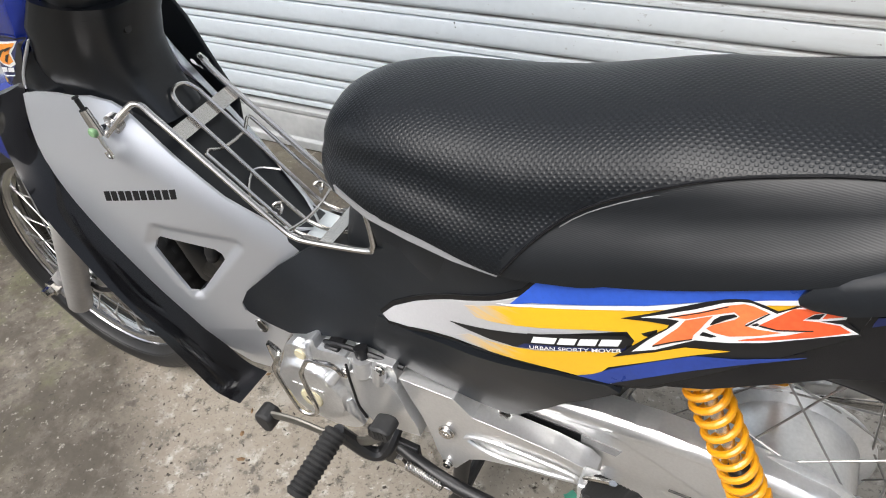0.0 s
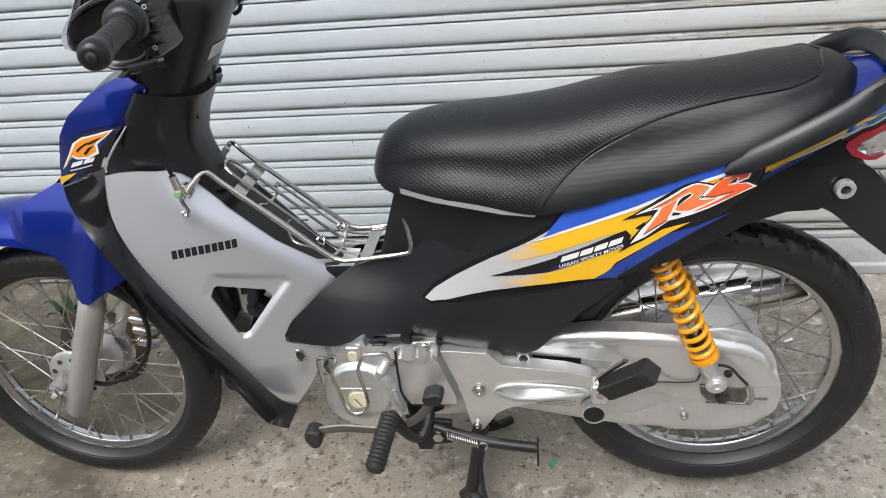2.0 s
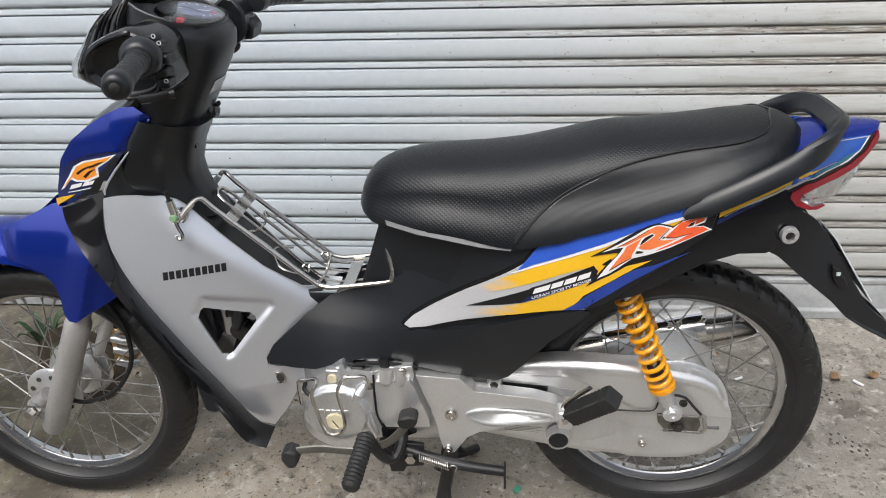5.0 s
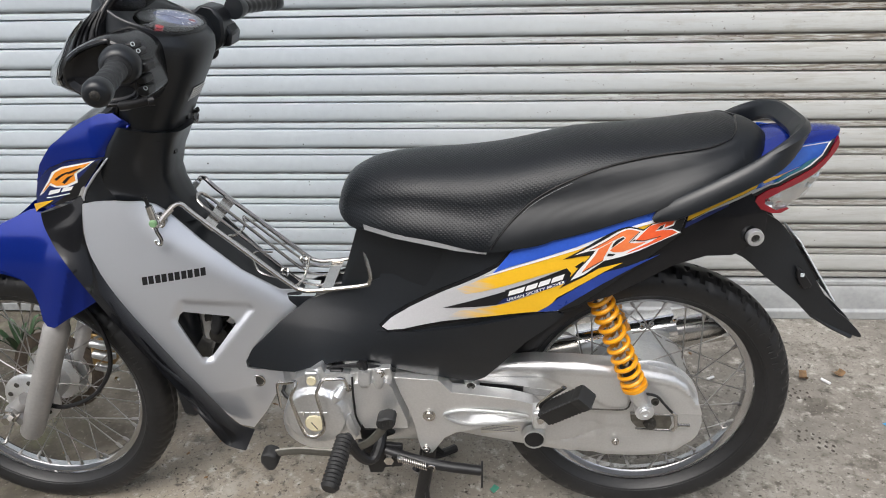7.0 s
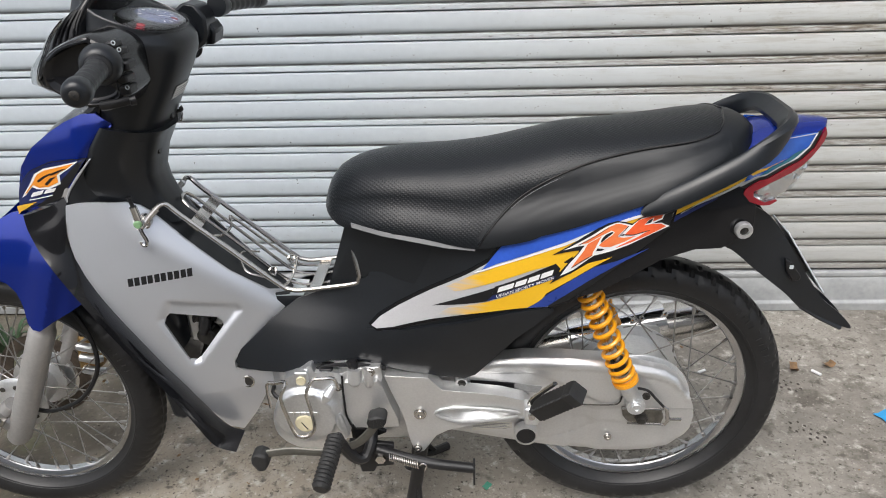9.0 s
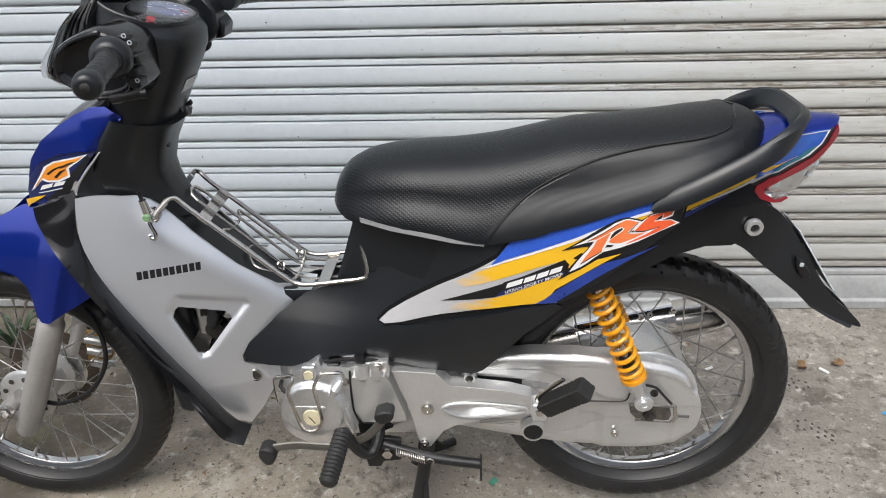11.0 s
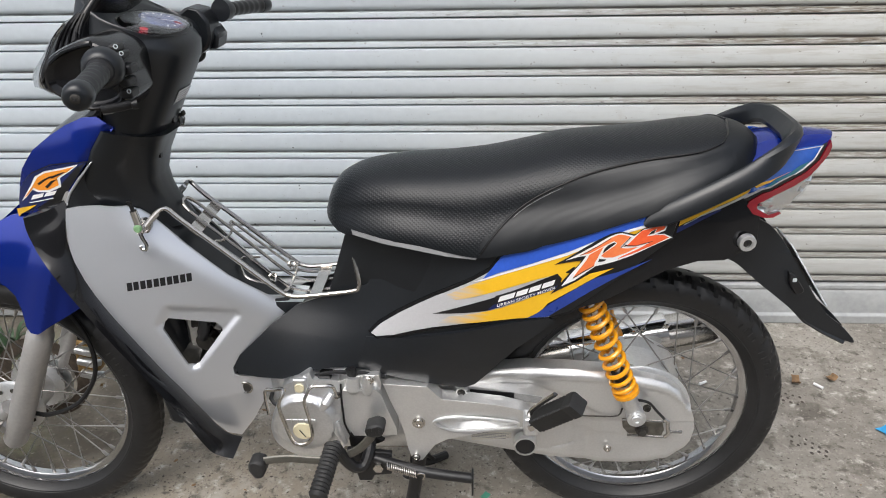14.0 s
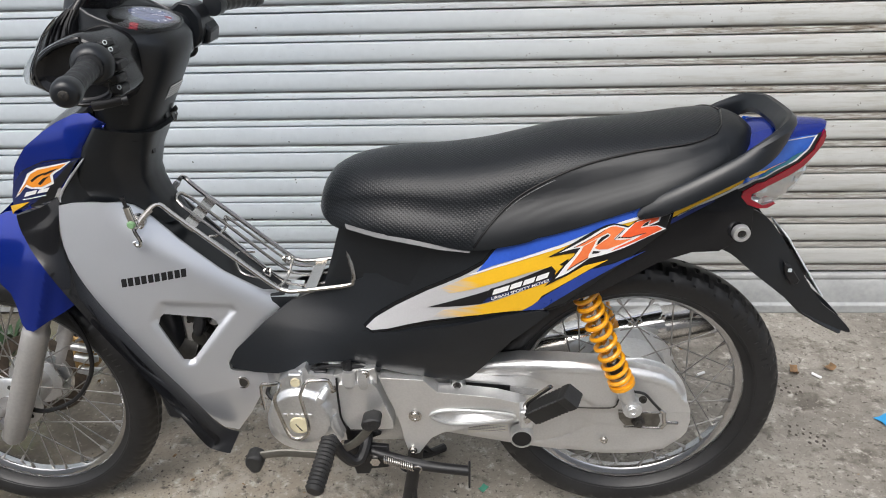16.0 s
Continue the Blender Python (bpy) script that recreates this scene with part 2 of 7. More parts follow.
def panel(outline, f, thick=0.003, side=-1, off=0.0, cut=0.02, holes=(), bm=None, lip=0.0):
    """A shell of that outline in x and z, laid on the surface y = f(x, z), off metres proud of it."""
    bm = bm or bmesh.new()
    loops = [[Vector((x, z, 0)) for x, z in o] for o in (outline, *holes)]
    flat = [p for o in loops for p in o]
    v = [bm.verts.new((p.x, 0, p.y)) for p in flat]
    faces = []
    for a, b, c in tessellate_polygon(loops):
        if len({a, b, c}) == 3:
            faces.append(bm.faces.new((v[a], v[b], v[c])))
    lo = [min(p[i] for p in outline) for i in (0, 1)]
    hi = [max(p[i] for p in outline) for i in (0, 1)]
    for i, axis in ((0, (1, 0, 0)), (1, (0, 0, 1))):
        k = math.ceil(lo[i] / cut) * cut if cut else hi[i]
        while cut and k < hi[i]:
            co = [0, 0, 0]
            co[0 if i == 0 else 2] = k
            geom = [g for f_ in faces if f_.is_valid for g in (f_, *f_.edges, *f_.verts)]
            res = bmesh.ops.bisect_plane(bm, geom=list(set(geom)), plane_co=co, plane_no=axis, dist=1e-5)
            faces = [g for g in res["geom"] if isinstance(g, bmesh.types.BMFace)]
            k += cut
    faces = [f_ for f_ in faces if f_.is_valid]
    for q in {q for f_ in faces for q in f_.verts}:
        q.co.y = side * (f(q.co.x, q.co.z) + off - (lip if lip and q.is_boundary else 0))
    back = bmesh.ops.extrude_face_region(bm, geom=faces, use_keep_orig=True)["geom"]
    for q in back:
        if isinstance(q, bmesh.types.BMVert):
            q.co.y -= side * thick
    return bm


def bolt(parent, x, y, z, r=0.008, material=None, name="bolt", h=0.006):
    bm = lathe([(r * 1.35, 0.0), (r * 1.35, -h * 0.35), (r, -h * 0.4), (r, -h), (r * 0.5, -h), (r * 0.45, -h * 0.6)], 12, at=(x, y, z))
    return part(name, bm, material or STEEL, parent)


# ---- setting ----
def concrete():
    m = mat("worn_concrete", (0.240, 0.220, 0.190), 0.85, vary=0.32, grain=38, bump=0.7, blotch=2.2, second=(0.325, 0.302, 0.266))
    t, n = m.node_tree, m.node_tree.nodes
    b = n["Principled BSDF"]
    ramp = b.inputs["Base Color"].links[0].from_node
    co = n.new("ShaderNodeTexCoord")

    def layer(base, scale, lo, hi, color, detail=8, gap=None):
        tx = n.new("ShaderNodeTexNoise")
        tx.inputs["Scale"].default_value, tx.inputs["Detail"].default_value, tx.inputs["Roughness"].default_value = scale, detail, 0.65
        t.links.new(co.outputs["Object"], tx.inputs["Vector"])
        r = n.new("ShaderNodeValToRGB")
        r.color_ramp.elements[0].position, r.color_ramp.elements[1].position = lo, hi
        t.links.new(tx.outputs[0], r.inputs[0])
        mx = n.new("ShaderNodeMix")
        mx.data_type = "RGBA"
        t.links.new(r.outputs[0], mx.inputs["Factor"])
        t.links.new(base, mx.inputs["A"])
        mx.inputs["B"].default_value = (*color, 1)
        return mx.outputs["Result"]

    c = layer(ramp.outputs[0], 1.3, 0.47, 0.60, (0.170, 0.154, 0.132), 12)
    pos, fade, film = n.new("ShaderNodeSeparateXYZ"), n.new("ShaderNodeMapRange"), n.new("ShaderNodeMix")
    t.links.new(co.outputs["Object"], pos.inputs[0])
    t.links.new(pos.outputs["X"], fade.inputs["Value"])
    fade.inputs["From Min"].default_value, fade.inputs["From Max"].default_value = 0.45, -0.35
    fade.inputs["To Max"].default_value = 0.48
    film.data_type = "RGBA"
    t.links.new(fade.outputs[0], film.inputs["Factor"])
    t.links.new(c, film.inputs["A"])
    film.inputs["B"].default_value = (0.335, 0.280, 0.212, 1)
    c = film.outputs["Result"]
    c = layer(c, 5.0, 0.54, 0.72, (0.40, 0.376, 0.335), 12)
    c = layer(c, 9.0, 0.54, 0.64, (0.125, 0.112, 0.094), 12)
    c = layer(c, 26.0, 0.56, 0.68, (0.46, 0.435, 0.39), 8)
    c = layer(c, 36.0, 0.57, 0.66, (0.105, 0.094, 0.078), 8)
    c = layer(c, 170.0, 0.58, 0.72, (0.125, 0.112, 0.096), 3)
    c = layer(c, 130.0, 0.62, 0.74, (0.47, 0.44, 0.395), 3)
    # moss and damp before the neighbour's wheel, shadow behind the front wheel painted in
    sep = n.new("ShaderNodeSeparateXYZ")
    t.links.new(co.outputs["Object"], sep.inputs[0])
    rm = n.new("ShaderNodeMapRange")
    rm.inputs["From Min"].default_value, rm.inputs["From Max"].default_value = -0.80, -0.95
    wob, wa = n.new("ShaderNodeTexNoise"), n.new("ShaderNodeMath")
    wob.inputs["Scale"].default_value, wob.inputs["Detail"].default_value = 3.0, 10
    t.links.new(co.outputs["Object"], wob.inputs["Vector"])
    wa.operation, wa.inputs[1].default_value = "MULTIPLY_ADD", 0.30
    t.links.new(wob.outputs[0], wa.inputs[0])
    # folded so the dark also paints in shadow behind the front wheel
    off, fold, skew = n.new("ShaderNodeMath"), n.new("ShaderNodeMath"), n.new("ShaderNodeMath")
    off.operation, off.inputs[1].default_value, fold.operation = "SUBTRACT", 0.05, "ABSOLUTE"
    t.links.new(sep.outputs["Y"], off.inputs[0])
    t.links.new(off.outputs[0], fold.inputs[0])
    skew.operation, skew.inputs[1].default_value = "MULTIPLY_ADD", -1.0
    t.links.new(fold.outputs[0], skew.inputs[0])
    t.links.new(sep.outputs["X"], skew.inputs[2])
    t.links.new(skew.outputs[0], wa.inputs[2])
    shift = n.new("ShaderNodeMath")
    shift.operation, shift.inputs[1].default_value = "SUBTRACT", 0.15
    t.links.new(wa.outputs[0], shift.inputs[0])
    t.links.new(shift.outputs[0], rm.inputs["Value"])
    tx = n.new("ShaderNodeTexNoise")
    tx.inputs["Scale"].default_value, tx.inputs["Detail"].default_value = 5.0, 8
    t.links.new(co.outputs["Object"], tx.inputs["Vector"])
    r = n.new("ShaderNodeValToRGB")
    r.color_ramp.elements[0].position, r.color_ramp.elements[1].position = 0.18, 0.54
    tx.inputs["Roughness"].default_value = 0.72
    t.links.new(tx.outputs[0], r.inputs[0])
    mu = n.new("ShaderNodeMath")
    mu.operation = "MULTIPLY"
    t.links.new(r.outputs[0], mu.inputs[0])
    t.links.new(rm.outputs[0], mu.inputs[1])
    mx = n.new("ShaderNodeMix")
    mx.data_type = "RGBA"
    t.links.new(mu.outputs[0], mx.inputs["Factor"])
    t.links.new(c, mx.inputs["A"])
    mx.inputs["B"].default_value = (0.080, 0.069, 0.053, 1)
    # green film further out
    gm, gx, gr, gmu = n.new("ShaderNodeMapRange"), n.new("ShaderNodeTexNoise"), n.new("ShaderNodeValToRGB"), n.new("ShaderNodeMath")
    gm.inputs["From Min"].default_value, gm.inputs["From Max"].default_value = -0.85, -1.05
    t.links.new(sep.outputs["X"], gm.inputs["Value"])
    gx.inputs["Scale"].default_value, gx.inputs["Detail"].default_value, gx.inputs["Roughness"].default_value = 7.0, 10, 0.7
    t.links.new(co.outputs["Object"], gx.inputs["Vector"])
    gr.color_ramp.elements[0].position, gr.color_ramp.elements[1].position = 0.50, 0.68
    t.links.new(gx.outputs[0], gr.inputs[0])
    gmu.operation = "MULTIPLY"
    t.links.new(gr.outputs[0], gmu.inputs[0])
    t.links.new(gm.outputs[0], gmu.inputs[1])
    m2 = n.new("ShaderNodeMix")
    m2.data_type = "RGBA"
    t.links.new(gmu.outputs[0], m2.inputs["Factor"])
    t.links.new(mx.outputs["Result"], m2.inputs["A"])
    m2.inputs["B"].default_value = (0.150, 0.150, 0.082, 1)
    c = layer(m2.outputs["Result"], 75.0, 0.60, 0.70, (0.30, 0.275, 0.235), 5)
    c = layer(c, 95.0, 0.60, 0.68, (0.055, 0.048, 0.038), 5)
    t.links.new(c, b.inputs["Base Color"])
    # cracks and pits
    vo = n.new("ShaderNodeTexVoronoi")
    vo.inputs["Scale"].default_value = 55
    t.links.new(co.outputs["Object"], vo.inputs["Vector"])
    old = b.inputs["Normal"].links[0].from_node
    bp = n.new("ShaderNodeBump")
    bp.inputs["Strength"].default_value, bp.inputs["Distance"].default_value = 0.25, 0.004
    t.links.new(vo.outputs["Distance"], bp.inputs["Height"])
    t.links.new(old.outputs[0], bp.inputs["Normal"])
    t.links.new(bp.outputs[0], b.inputs["Normal"])
    return m


CONCRETE = concrete()
WALL_Y = 0.80


def ground_z(x, y):
    """Height of the uneven pavement."""
    if not (abs(x) < 2.6 and -1.7 < y < 1.1):
        return -0.002
    joint = 0.004 * math.exp(-((y - 0.518 - 0.006 * noise.noise((x * 5, 1, 0))) / 0.012) ** 2) if x > 0.3 else 0
    strip = 0.004 if y > 0.525 else 0
    return -0.002 + 0.003 * noise.noise((x * 2.3, y * 2.3, 0)) + 0.0015 * noise.noise((x * 9, y * 9, 3)) + 0.0008 * noise.noise((x * 31, y * 31, 5)) - joint + strip


def ground():
    bm = bmesh.new()
    xs = [-300, -40, -8] + [-2.5 + 0.025 * i for i in range(201)] + [8, 40, 300]
    ys = [-300, -40, -8] + [-1.6 + 0.0212 * i for i in range(126)] + [8, 40, 300]
    v = [[bm.verts.new((x, y, ground_z(x, y))) for x in xs] for y in ys]
    for a, b in zip(v, v[1:]):
        for i in range(len(xs) - 1):
            bm.faces.new((a[i], a[i + 1], b[i + 1], b[i]))
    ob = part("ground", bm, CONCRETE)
    tagged(ob, "worn grey concrete pavement with stains, pits and grit", "ground", kind="structure")


def shutter_mat():
    """Grey paint, warmer and dirtier towards one end: grime along the narrow bands, chips and spots on the broad ones."""
    m = mat("grey_shutter_paint", (0.50, 0.552, 0.592), 0.5, vary=0.05, grain=70, bump=0.05, blotch=3.0, second=(0.55, 0.605, 0.645))
    t, n = m.node_tree, m.node_tree.nodes
    b = n["Principled BSDF"]
    c = b.inputs["Base Color"].links[0].from_node.outputs[0]
    co, ob, ad = n.new("ShaderNodeTexCoord"), n.new("ShaderNodeObjectInfo"), n.new("ShaderNodeVectorMath")
    ad.operation = "MULTIPLY_ADD"
    ad.inputs[1].default_value = (7.3, 0.0, 3.1)
    t.links.new(ob.outputs["Random"], ad.inputs[0])
    t.links.new(co.outputs["Object"], ad.inputs[2])
    sep = n.new("ShaderNodeSeparateXYZ")
    t.links.new(co.outputs["Object"], sep.inputs[0])

    def ramp(out, lo, hi):
        r = n.new("ShaderNodeMapRange")
        r.inputs["From Min"].default_value, r.inputs["From Max"].default_value = lo, hi
        t.links.new(out, r.inputs["Value"])
        return r.outputs[0]

    def mul(a, q):
        k = n.new("ShaderNodeMath")
        k.operation = "MULTIPLY"
        t.links.new(a, k.inputs[0])
        if isinstance(q, float):
            k.inputs[1].default_value = q
        else:
            t.links.new(q, k.inputs[1])
        return k.outputs[0]

    def cloud(scale, stretch, lo, hi, detail=9):
        mp, tx = n.new("ShaderNodeMapping"), n.new("ShaderNodeTexNoise")
        mp.inputs["Scale"].default_value = stretch
        t.links.new(ad.outputs[0], mp.inputs[0])
        t.links.new(mp.outputs[0], tx.inputs["Vector"])
        tx.inputs["Scale"].default_value, tx.inputs["Detail"].default_value, tx.inputs["Roughness"].default_value = scale, detail, 0.7
        return ramp(tx.outputs[0], lo, hi)

    def lay(base, fac, color):
        mx = n.new("ShaderNodeMix")
        mx.data_type = "RGBA"
        t.links.new(fac, mx.inputs["Factor"])
        t.links.new(base, mx.inputs["A"])
        mx.inputs["B"].default_value = (*color, 1)
        return mx.outputs["Result"]

    aged = ramp(sep.outputs["X"], -0.35, 1.0)
    narrow = ramp(sep.outputs["Z"], 0.026, 0.019)
    c = lay(c, mul(aged, 0.75), (0.60, 0.600, 0.565))
    c = lay(c, mul(mul(cloud(4.0, (1.0, 1, 14), 0.48, 0.62), ramp(sep.outputs["X"], 0.2, 1.1)), 0.55), (0.34, 0.315, 0.255))
    c = lay(c, mul(mul(cloud(9.0, (1.6, 1, 26), 0.36, 0.56), narrow), ramp(sep.outputs["X"], -0.2, 0.9)), (0.155, 0.128, 0.095))
    c = lay(c, mul(mul(cloud(38.0, (1.0, 1, 3), 0.60, 0.66, 5), narrow), ramp(sep.outputs["X"], -0.6, 0.9)), (0.075, 0.058, 0.045))
    c = lay(c, mul(mul(cloud(13.0, (1.0, 1, 2.2), 0.55, 0.70), ramp(sep.outputs["X"], 0.0, 0.9)), 0.55), (0.37, 0.35, 0.29))
    c = lay(c, mul(cloud(52.0, (1.0, 1, 1.6), 0.665, 0.70, 4), ramp(sep.outputs["X"], -1.2, 1.2)), (0.13, 0.11, 0.085))
    # light falloff towards the ground put into the colour, broken up as splash dirt
    place = n.new("ShaderNodeSeparateXYZ")
    t.links.new(ob.outputs["Location"], place.inputs[0])
    c = lay(c, mul(mul(mul(ramp(place.outputs["Z"], 0.80, 0.30), ramp(sep.outputs["X"], 0.1, 0.7)), cloud(2.2, (1.0, 1, 5), 0.10, 0.60)), 0.62), (0.335, 0.335, 0.325))
    # shade of the step under each broad band, with grime, put into the colour
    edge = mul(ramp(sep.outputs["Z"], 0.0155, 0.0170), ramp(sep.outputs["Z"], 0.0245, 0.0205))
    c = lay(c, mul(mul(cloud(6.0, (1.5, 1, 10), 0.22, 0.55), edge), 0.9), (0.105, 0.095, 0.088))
    t.links.new(c, b.inputs["Base Color"])
    return m


SHUTTER = shutter_mat()
PITCH = 0.0756


def shutter():
    root = tagged(new("wall_shutter"), "closed grey roller shutter of horizontal steel slats, dirt in the joints", "roller shutter", kind="structure")
    # one slat: a broad flat band, a step, a narrow band and the hooked joint
    prof = [(0.012, 0.0), (-0.0045, 0.0016), (-0.0058, 0.0030), (-0.0060, 0.0130), (-0.0050, 0.0156), (0.0015, 0.0174), (0.0015, 0.0186), (-0.0040, 0.0232), (-0.0070, 0.0290),
            (-0.0078, 0.0350), (-0.0078, 0.0700), (-0.0070, 0.0724), (0.004, 0.0736), (0.012, 0.0742), (0.012, PITCH)]
    bm = bmesh.new()
    xs = [-3.4, -2.2] + [-1.6 + 0.4 * i for i in range(9)] + [2.6, 3.6]
    rows = [[bm.verts.new((x, y, z)) for y, z in prof] for x in xs]
    for a, b in zip(rows, rows[1:]):
        for i in range(len(prof) - 1):
            bm.faces.new((a[i], a[i + 1], b[i + 1], b[i]))
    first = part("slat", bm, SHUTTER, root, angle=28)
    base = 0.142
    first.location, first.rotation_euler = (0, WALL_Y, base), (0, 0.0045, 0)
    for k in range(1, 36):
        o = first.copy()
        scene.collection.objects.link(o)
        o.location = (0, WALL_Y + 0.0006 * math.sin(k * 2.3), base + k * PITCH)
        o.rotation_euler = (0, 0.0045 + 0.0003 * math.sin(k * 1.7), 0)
    bm = bmesh.new()
    prof = [(0.014, 0.004), (-0.020, 0.004), (-0.021, 0.030), (-0.016, 0.034), (-0.012, 0.036), (-0.011, 0.100), (-0.006, 0.112), (-0.010, 0.116), (-0.010, 0.128), (0.0, 0.1315), (0.014, 0.132)]
    loft([[(x, WALL_Y + y, z - 0.0045 * x * 0.5) for y, z in prof] for x in (-3.4, -1.5, 0, 1.5, 3.6)], bm=bm)
    part("bottom_rail", bm, mat("grimy_rail_paint", (0.36, 0.375, 0.38), 0.6, vary=0.25, grain=60, bump=0.1, blotch=9, second=(0.44, 0.45, 0.45)), root, "grimy steel bottom rail", bevel=0.002)
    back = part("wall_back", box(-3.4, 3.6, WALL_Y + 0.05, WALL_Y + 0.25, -0.05, 3.4), CONCRETE)
    tagged(back, "plain concrete wall behind the shutter", "wall", kind="structure")


# unseen wall added behind the camera to shape reflections and bounced light
far = part("unseen_wall", box(-14, 14, -9.4, -9.0, -0.1, 5.0), mat("unseen_wall_grey", (0.50, 0.49, 0.48), 0.9, vary=0.25, grain=20, bump=0.1, blotch=0.6))
tagged(far, "unseen plain wall added across the street to shape reflections", "wall", kind="structure")
ground()
shutter()

# ---- the motorcycle ----
BIKE = thing("motorcycle", "blue, silver and black underbone motorcycle standing on its centre stand", "motorcycle", (0, 0.022, 0))
STEER_AT, RAKE = Vector((-0.49, 0, 0.85)), radians(25)
STEER = (Matrix.Translation(STEER_AT) @ Matrix.Rotation(radians(-1.5), 4, Vector((math.sin(RAKE), 0, math.cos(RAKE)))) @ Matrix.Translation(-STEER_AT))

BX, BZ = [-0.36, -0.2, -0.08, 0.1, 0.3, 0.5, 0.66], [0.38, 0.46, 0.54, 0.62, 0.70, 0.82]
BT = [[0.092, 0.075, 0.050, 0.03, 0.03, 0.03], [0.108, 0.083, 0.040, 0.028, 0.03, 0.03], [0.092, 0.096, 0.070, 0.046, 0.048, 0.05],
      [0.092, 0.114, 0.126, 0.122, 0.105, 0.10], [0.086, 0.112, 0.130, 0.131, 0.126, 0.11], [0.08, 0.10, 0.115, 0.118, 0.112, 0.09],
      [0.05, 0.06, 0.07, 0.075, 0.07, 0.05]]


def body(x, z):
    """Half the width of the bodywork under and behind the seat."""
    return along(BX, [along(BZ, row, z) for row in BT], x)


def fair(x, z):
    """Half the width of the leg shield's silver side."""
    return 0.077 - 0.34 * (x + 0.389) - 0.145 * (max(z, 0.36) - 0.6)


def wheel(name, at, tyre_r, tyre_w, rim_r, hub_r, hub_w, parent, knobs, block):
    hub = part(name, lathe([(0.006, -hub_w - 0.012), (0.02, -hub_w - 0.012), (0.022, -hub_w), (hub_r, -hub_w + 0.004), (hub_r + 0.006, -hub_w + 0.008), (hub_r + 0.006, -hub_w + 0.012),
                            (hub_r - 0.012, -hub_w + 0.018), (hub_r - 0.012, hub_w - 0.018), (hub_r + 0.006, hub_w - 0.012), (hub_r + 0.006, hub_w - 0.008),
                            (hub_r, hub_w - 0.004), (0.022, hub_w), (0.006, hub_w)], 40), ALLOY, parent, "cast alloy hub", at=at)
    w = tyre_w / 2
    side = [(rim_r - 0.004, 0.55), (rim_r + 0.006, 0.72), (rim_r + 0.010, 0.86), (rim_r + 0.020, 0.98), (tyre_r - 0.030, 1.0), (tyre_r - 0.022, 0.97), (tyre_r - 0.0135, 0.86), (tyre_r - 0.008, 0.70), (tyre_r - 0.0035, 0.50),
            (tyre_r - 0.0012, 0.28), (tyre_r - 0.0003, 0.10)]
    prof = [(r, -w * c) for r, c in side] + [(r, w * c) for r, c in reversed(side)]
    seg = knobs * 8
    rings = []
    for r, y in prof:
        ring_ = []
        for k in range(seg):
            a = 2 * math.pi * k / seg
            c = abs(y) / w
            cut = 0.0
            if r > tyre_r - 0.024:
                phase = (k / 8 + (0.9 if block else 1.6) * c + (0.5 if y > 0 else 0)) % 1
                if phase < (0.26 if block else 0.17) and (0.15 < c < 0.985 or block):
                    cut = 0.0016 if block else 0.006
                if block and 0.40 < c < 0.60:
                    cut = 0.0016
                if c < 0.15:
                    cut = 0.0035 if block else cut
            ring_.append(((r - cut) * math.cos(a), y, (r - cut) * math.sin(a)))
        rings.append(ring_)
    bm = loft(rings, closed=True)
    tyre = part("tyre", bm, RUBBER, hub, "black treaded rubber tyre", angle=28)
    part("bead_line", lathe([(rim_r + 0.0125, -w * 0.885), (rim_r + 0.0132, -w * 0.915), (rim_r + 0.0145, -w * 0.90)], 72, closed=True), RUBBER, tyre)
    for k in range(9):
        a = radians(18 + 3.1 * k + (4 if k > 4 else 0))
        c, e = math.cos(a), math.sin(a)
        p = [Vector(((tyre_r - q) * c, -w * 1.012, (tyre_r - q) * e)) for q in (0.024, 0.035)]
        part("wall_mark", tube(p, 0.0012, 5), PEG_RUBBER, tyre)
    rp = [(rim_r + 0.0095, -w * 0.70), (rim_r + 0.0105, -w * 0.62), (rim_r + 0.0085, -w * 0.575), (rim_r - 0.001, -w * 0.56), (rim_r - 0.003, -w * 0.52), (rim_r - 0.005, -w * 0.36), (rim_r - 0.013, -w * 0.28), (rim_r - 0.0165, -w * 0.20), (rim_r - 0.0175, 0)]
    rp = rp + [(r, -h) for r, h in reversed(rp[:-1])]
    inner = [(r + 0.004, h * 0.9) for r, h in reversed(rp)]
    part("rim", lathe(rp + inner, 72, closed=True), RIM, hub, "chromed steel rim")
    one = None
    for k in range(36):
        s = 1 if k % 2 else -1
        tilt = (1 if (k // 2) % 2 else -1) * radians(52)
        a = 2 * math.pi * k / 36
        p0 = Vector((hub_r * math.cos(a - tilt), s * (hub_w - 0.010), hub_r * math.sin(a - tilt)))
        p1 = Vector(((rim_r - 0.012) * math.cos(a), s * 0.004, (rim_r - 0.012) * math.sin(a)))
        d = p1 - p0
        bm = tube([p0, p0.lerp(p1, 0.93)], 0.0014, 6)
        tube([p0.lerp(p1, 0.90), p0.lerp(p1, 0.97), p1], [0.0030, 0.0034, 0.0042], 8, bm=bm)
        part("spoke", bm, SPOKE, hub)
    return hub


REAR_AT, FRONT_AT = Vector((0.404, 0, 0.303)), Vector((-0.817, 0, 0.283))
rear = wheel("rear_wheel", Matrix.Translation(REAR_AT), 0.280, 0.080, 0.2185, 0.096, 0.060, BIKE, 40, False)
front = wheel("front_wheel", STEER @ Matrix.Translation(FRONT_AT), 0.282, 0.072, 0.222, 0.052, 0.048, BIKE, 72, True)

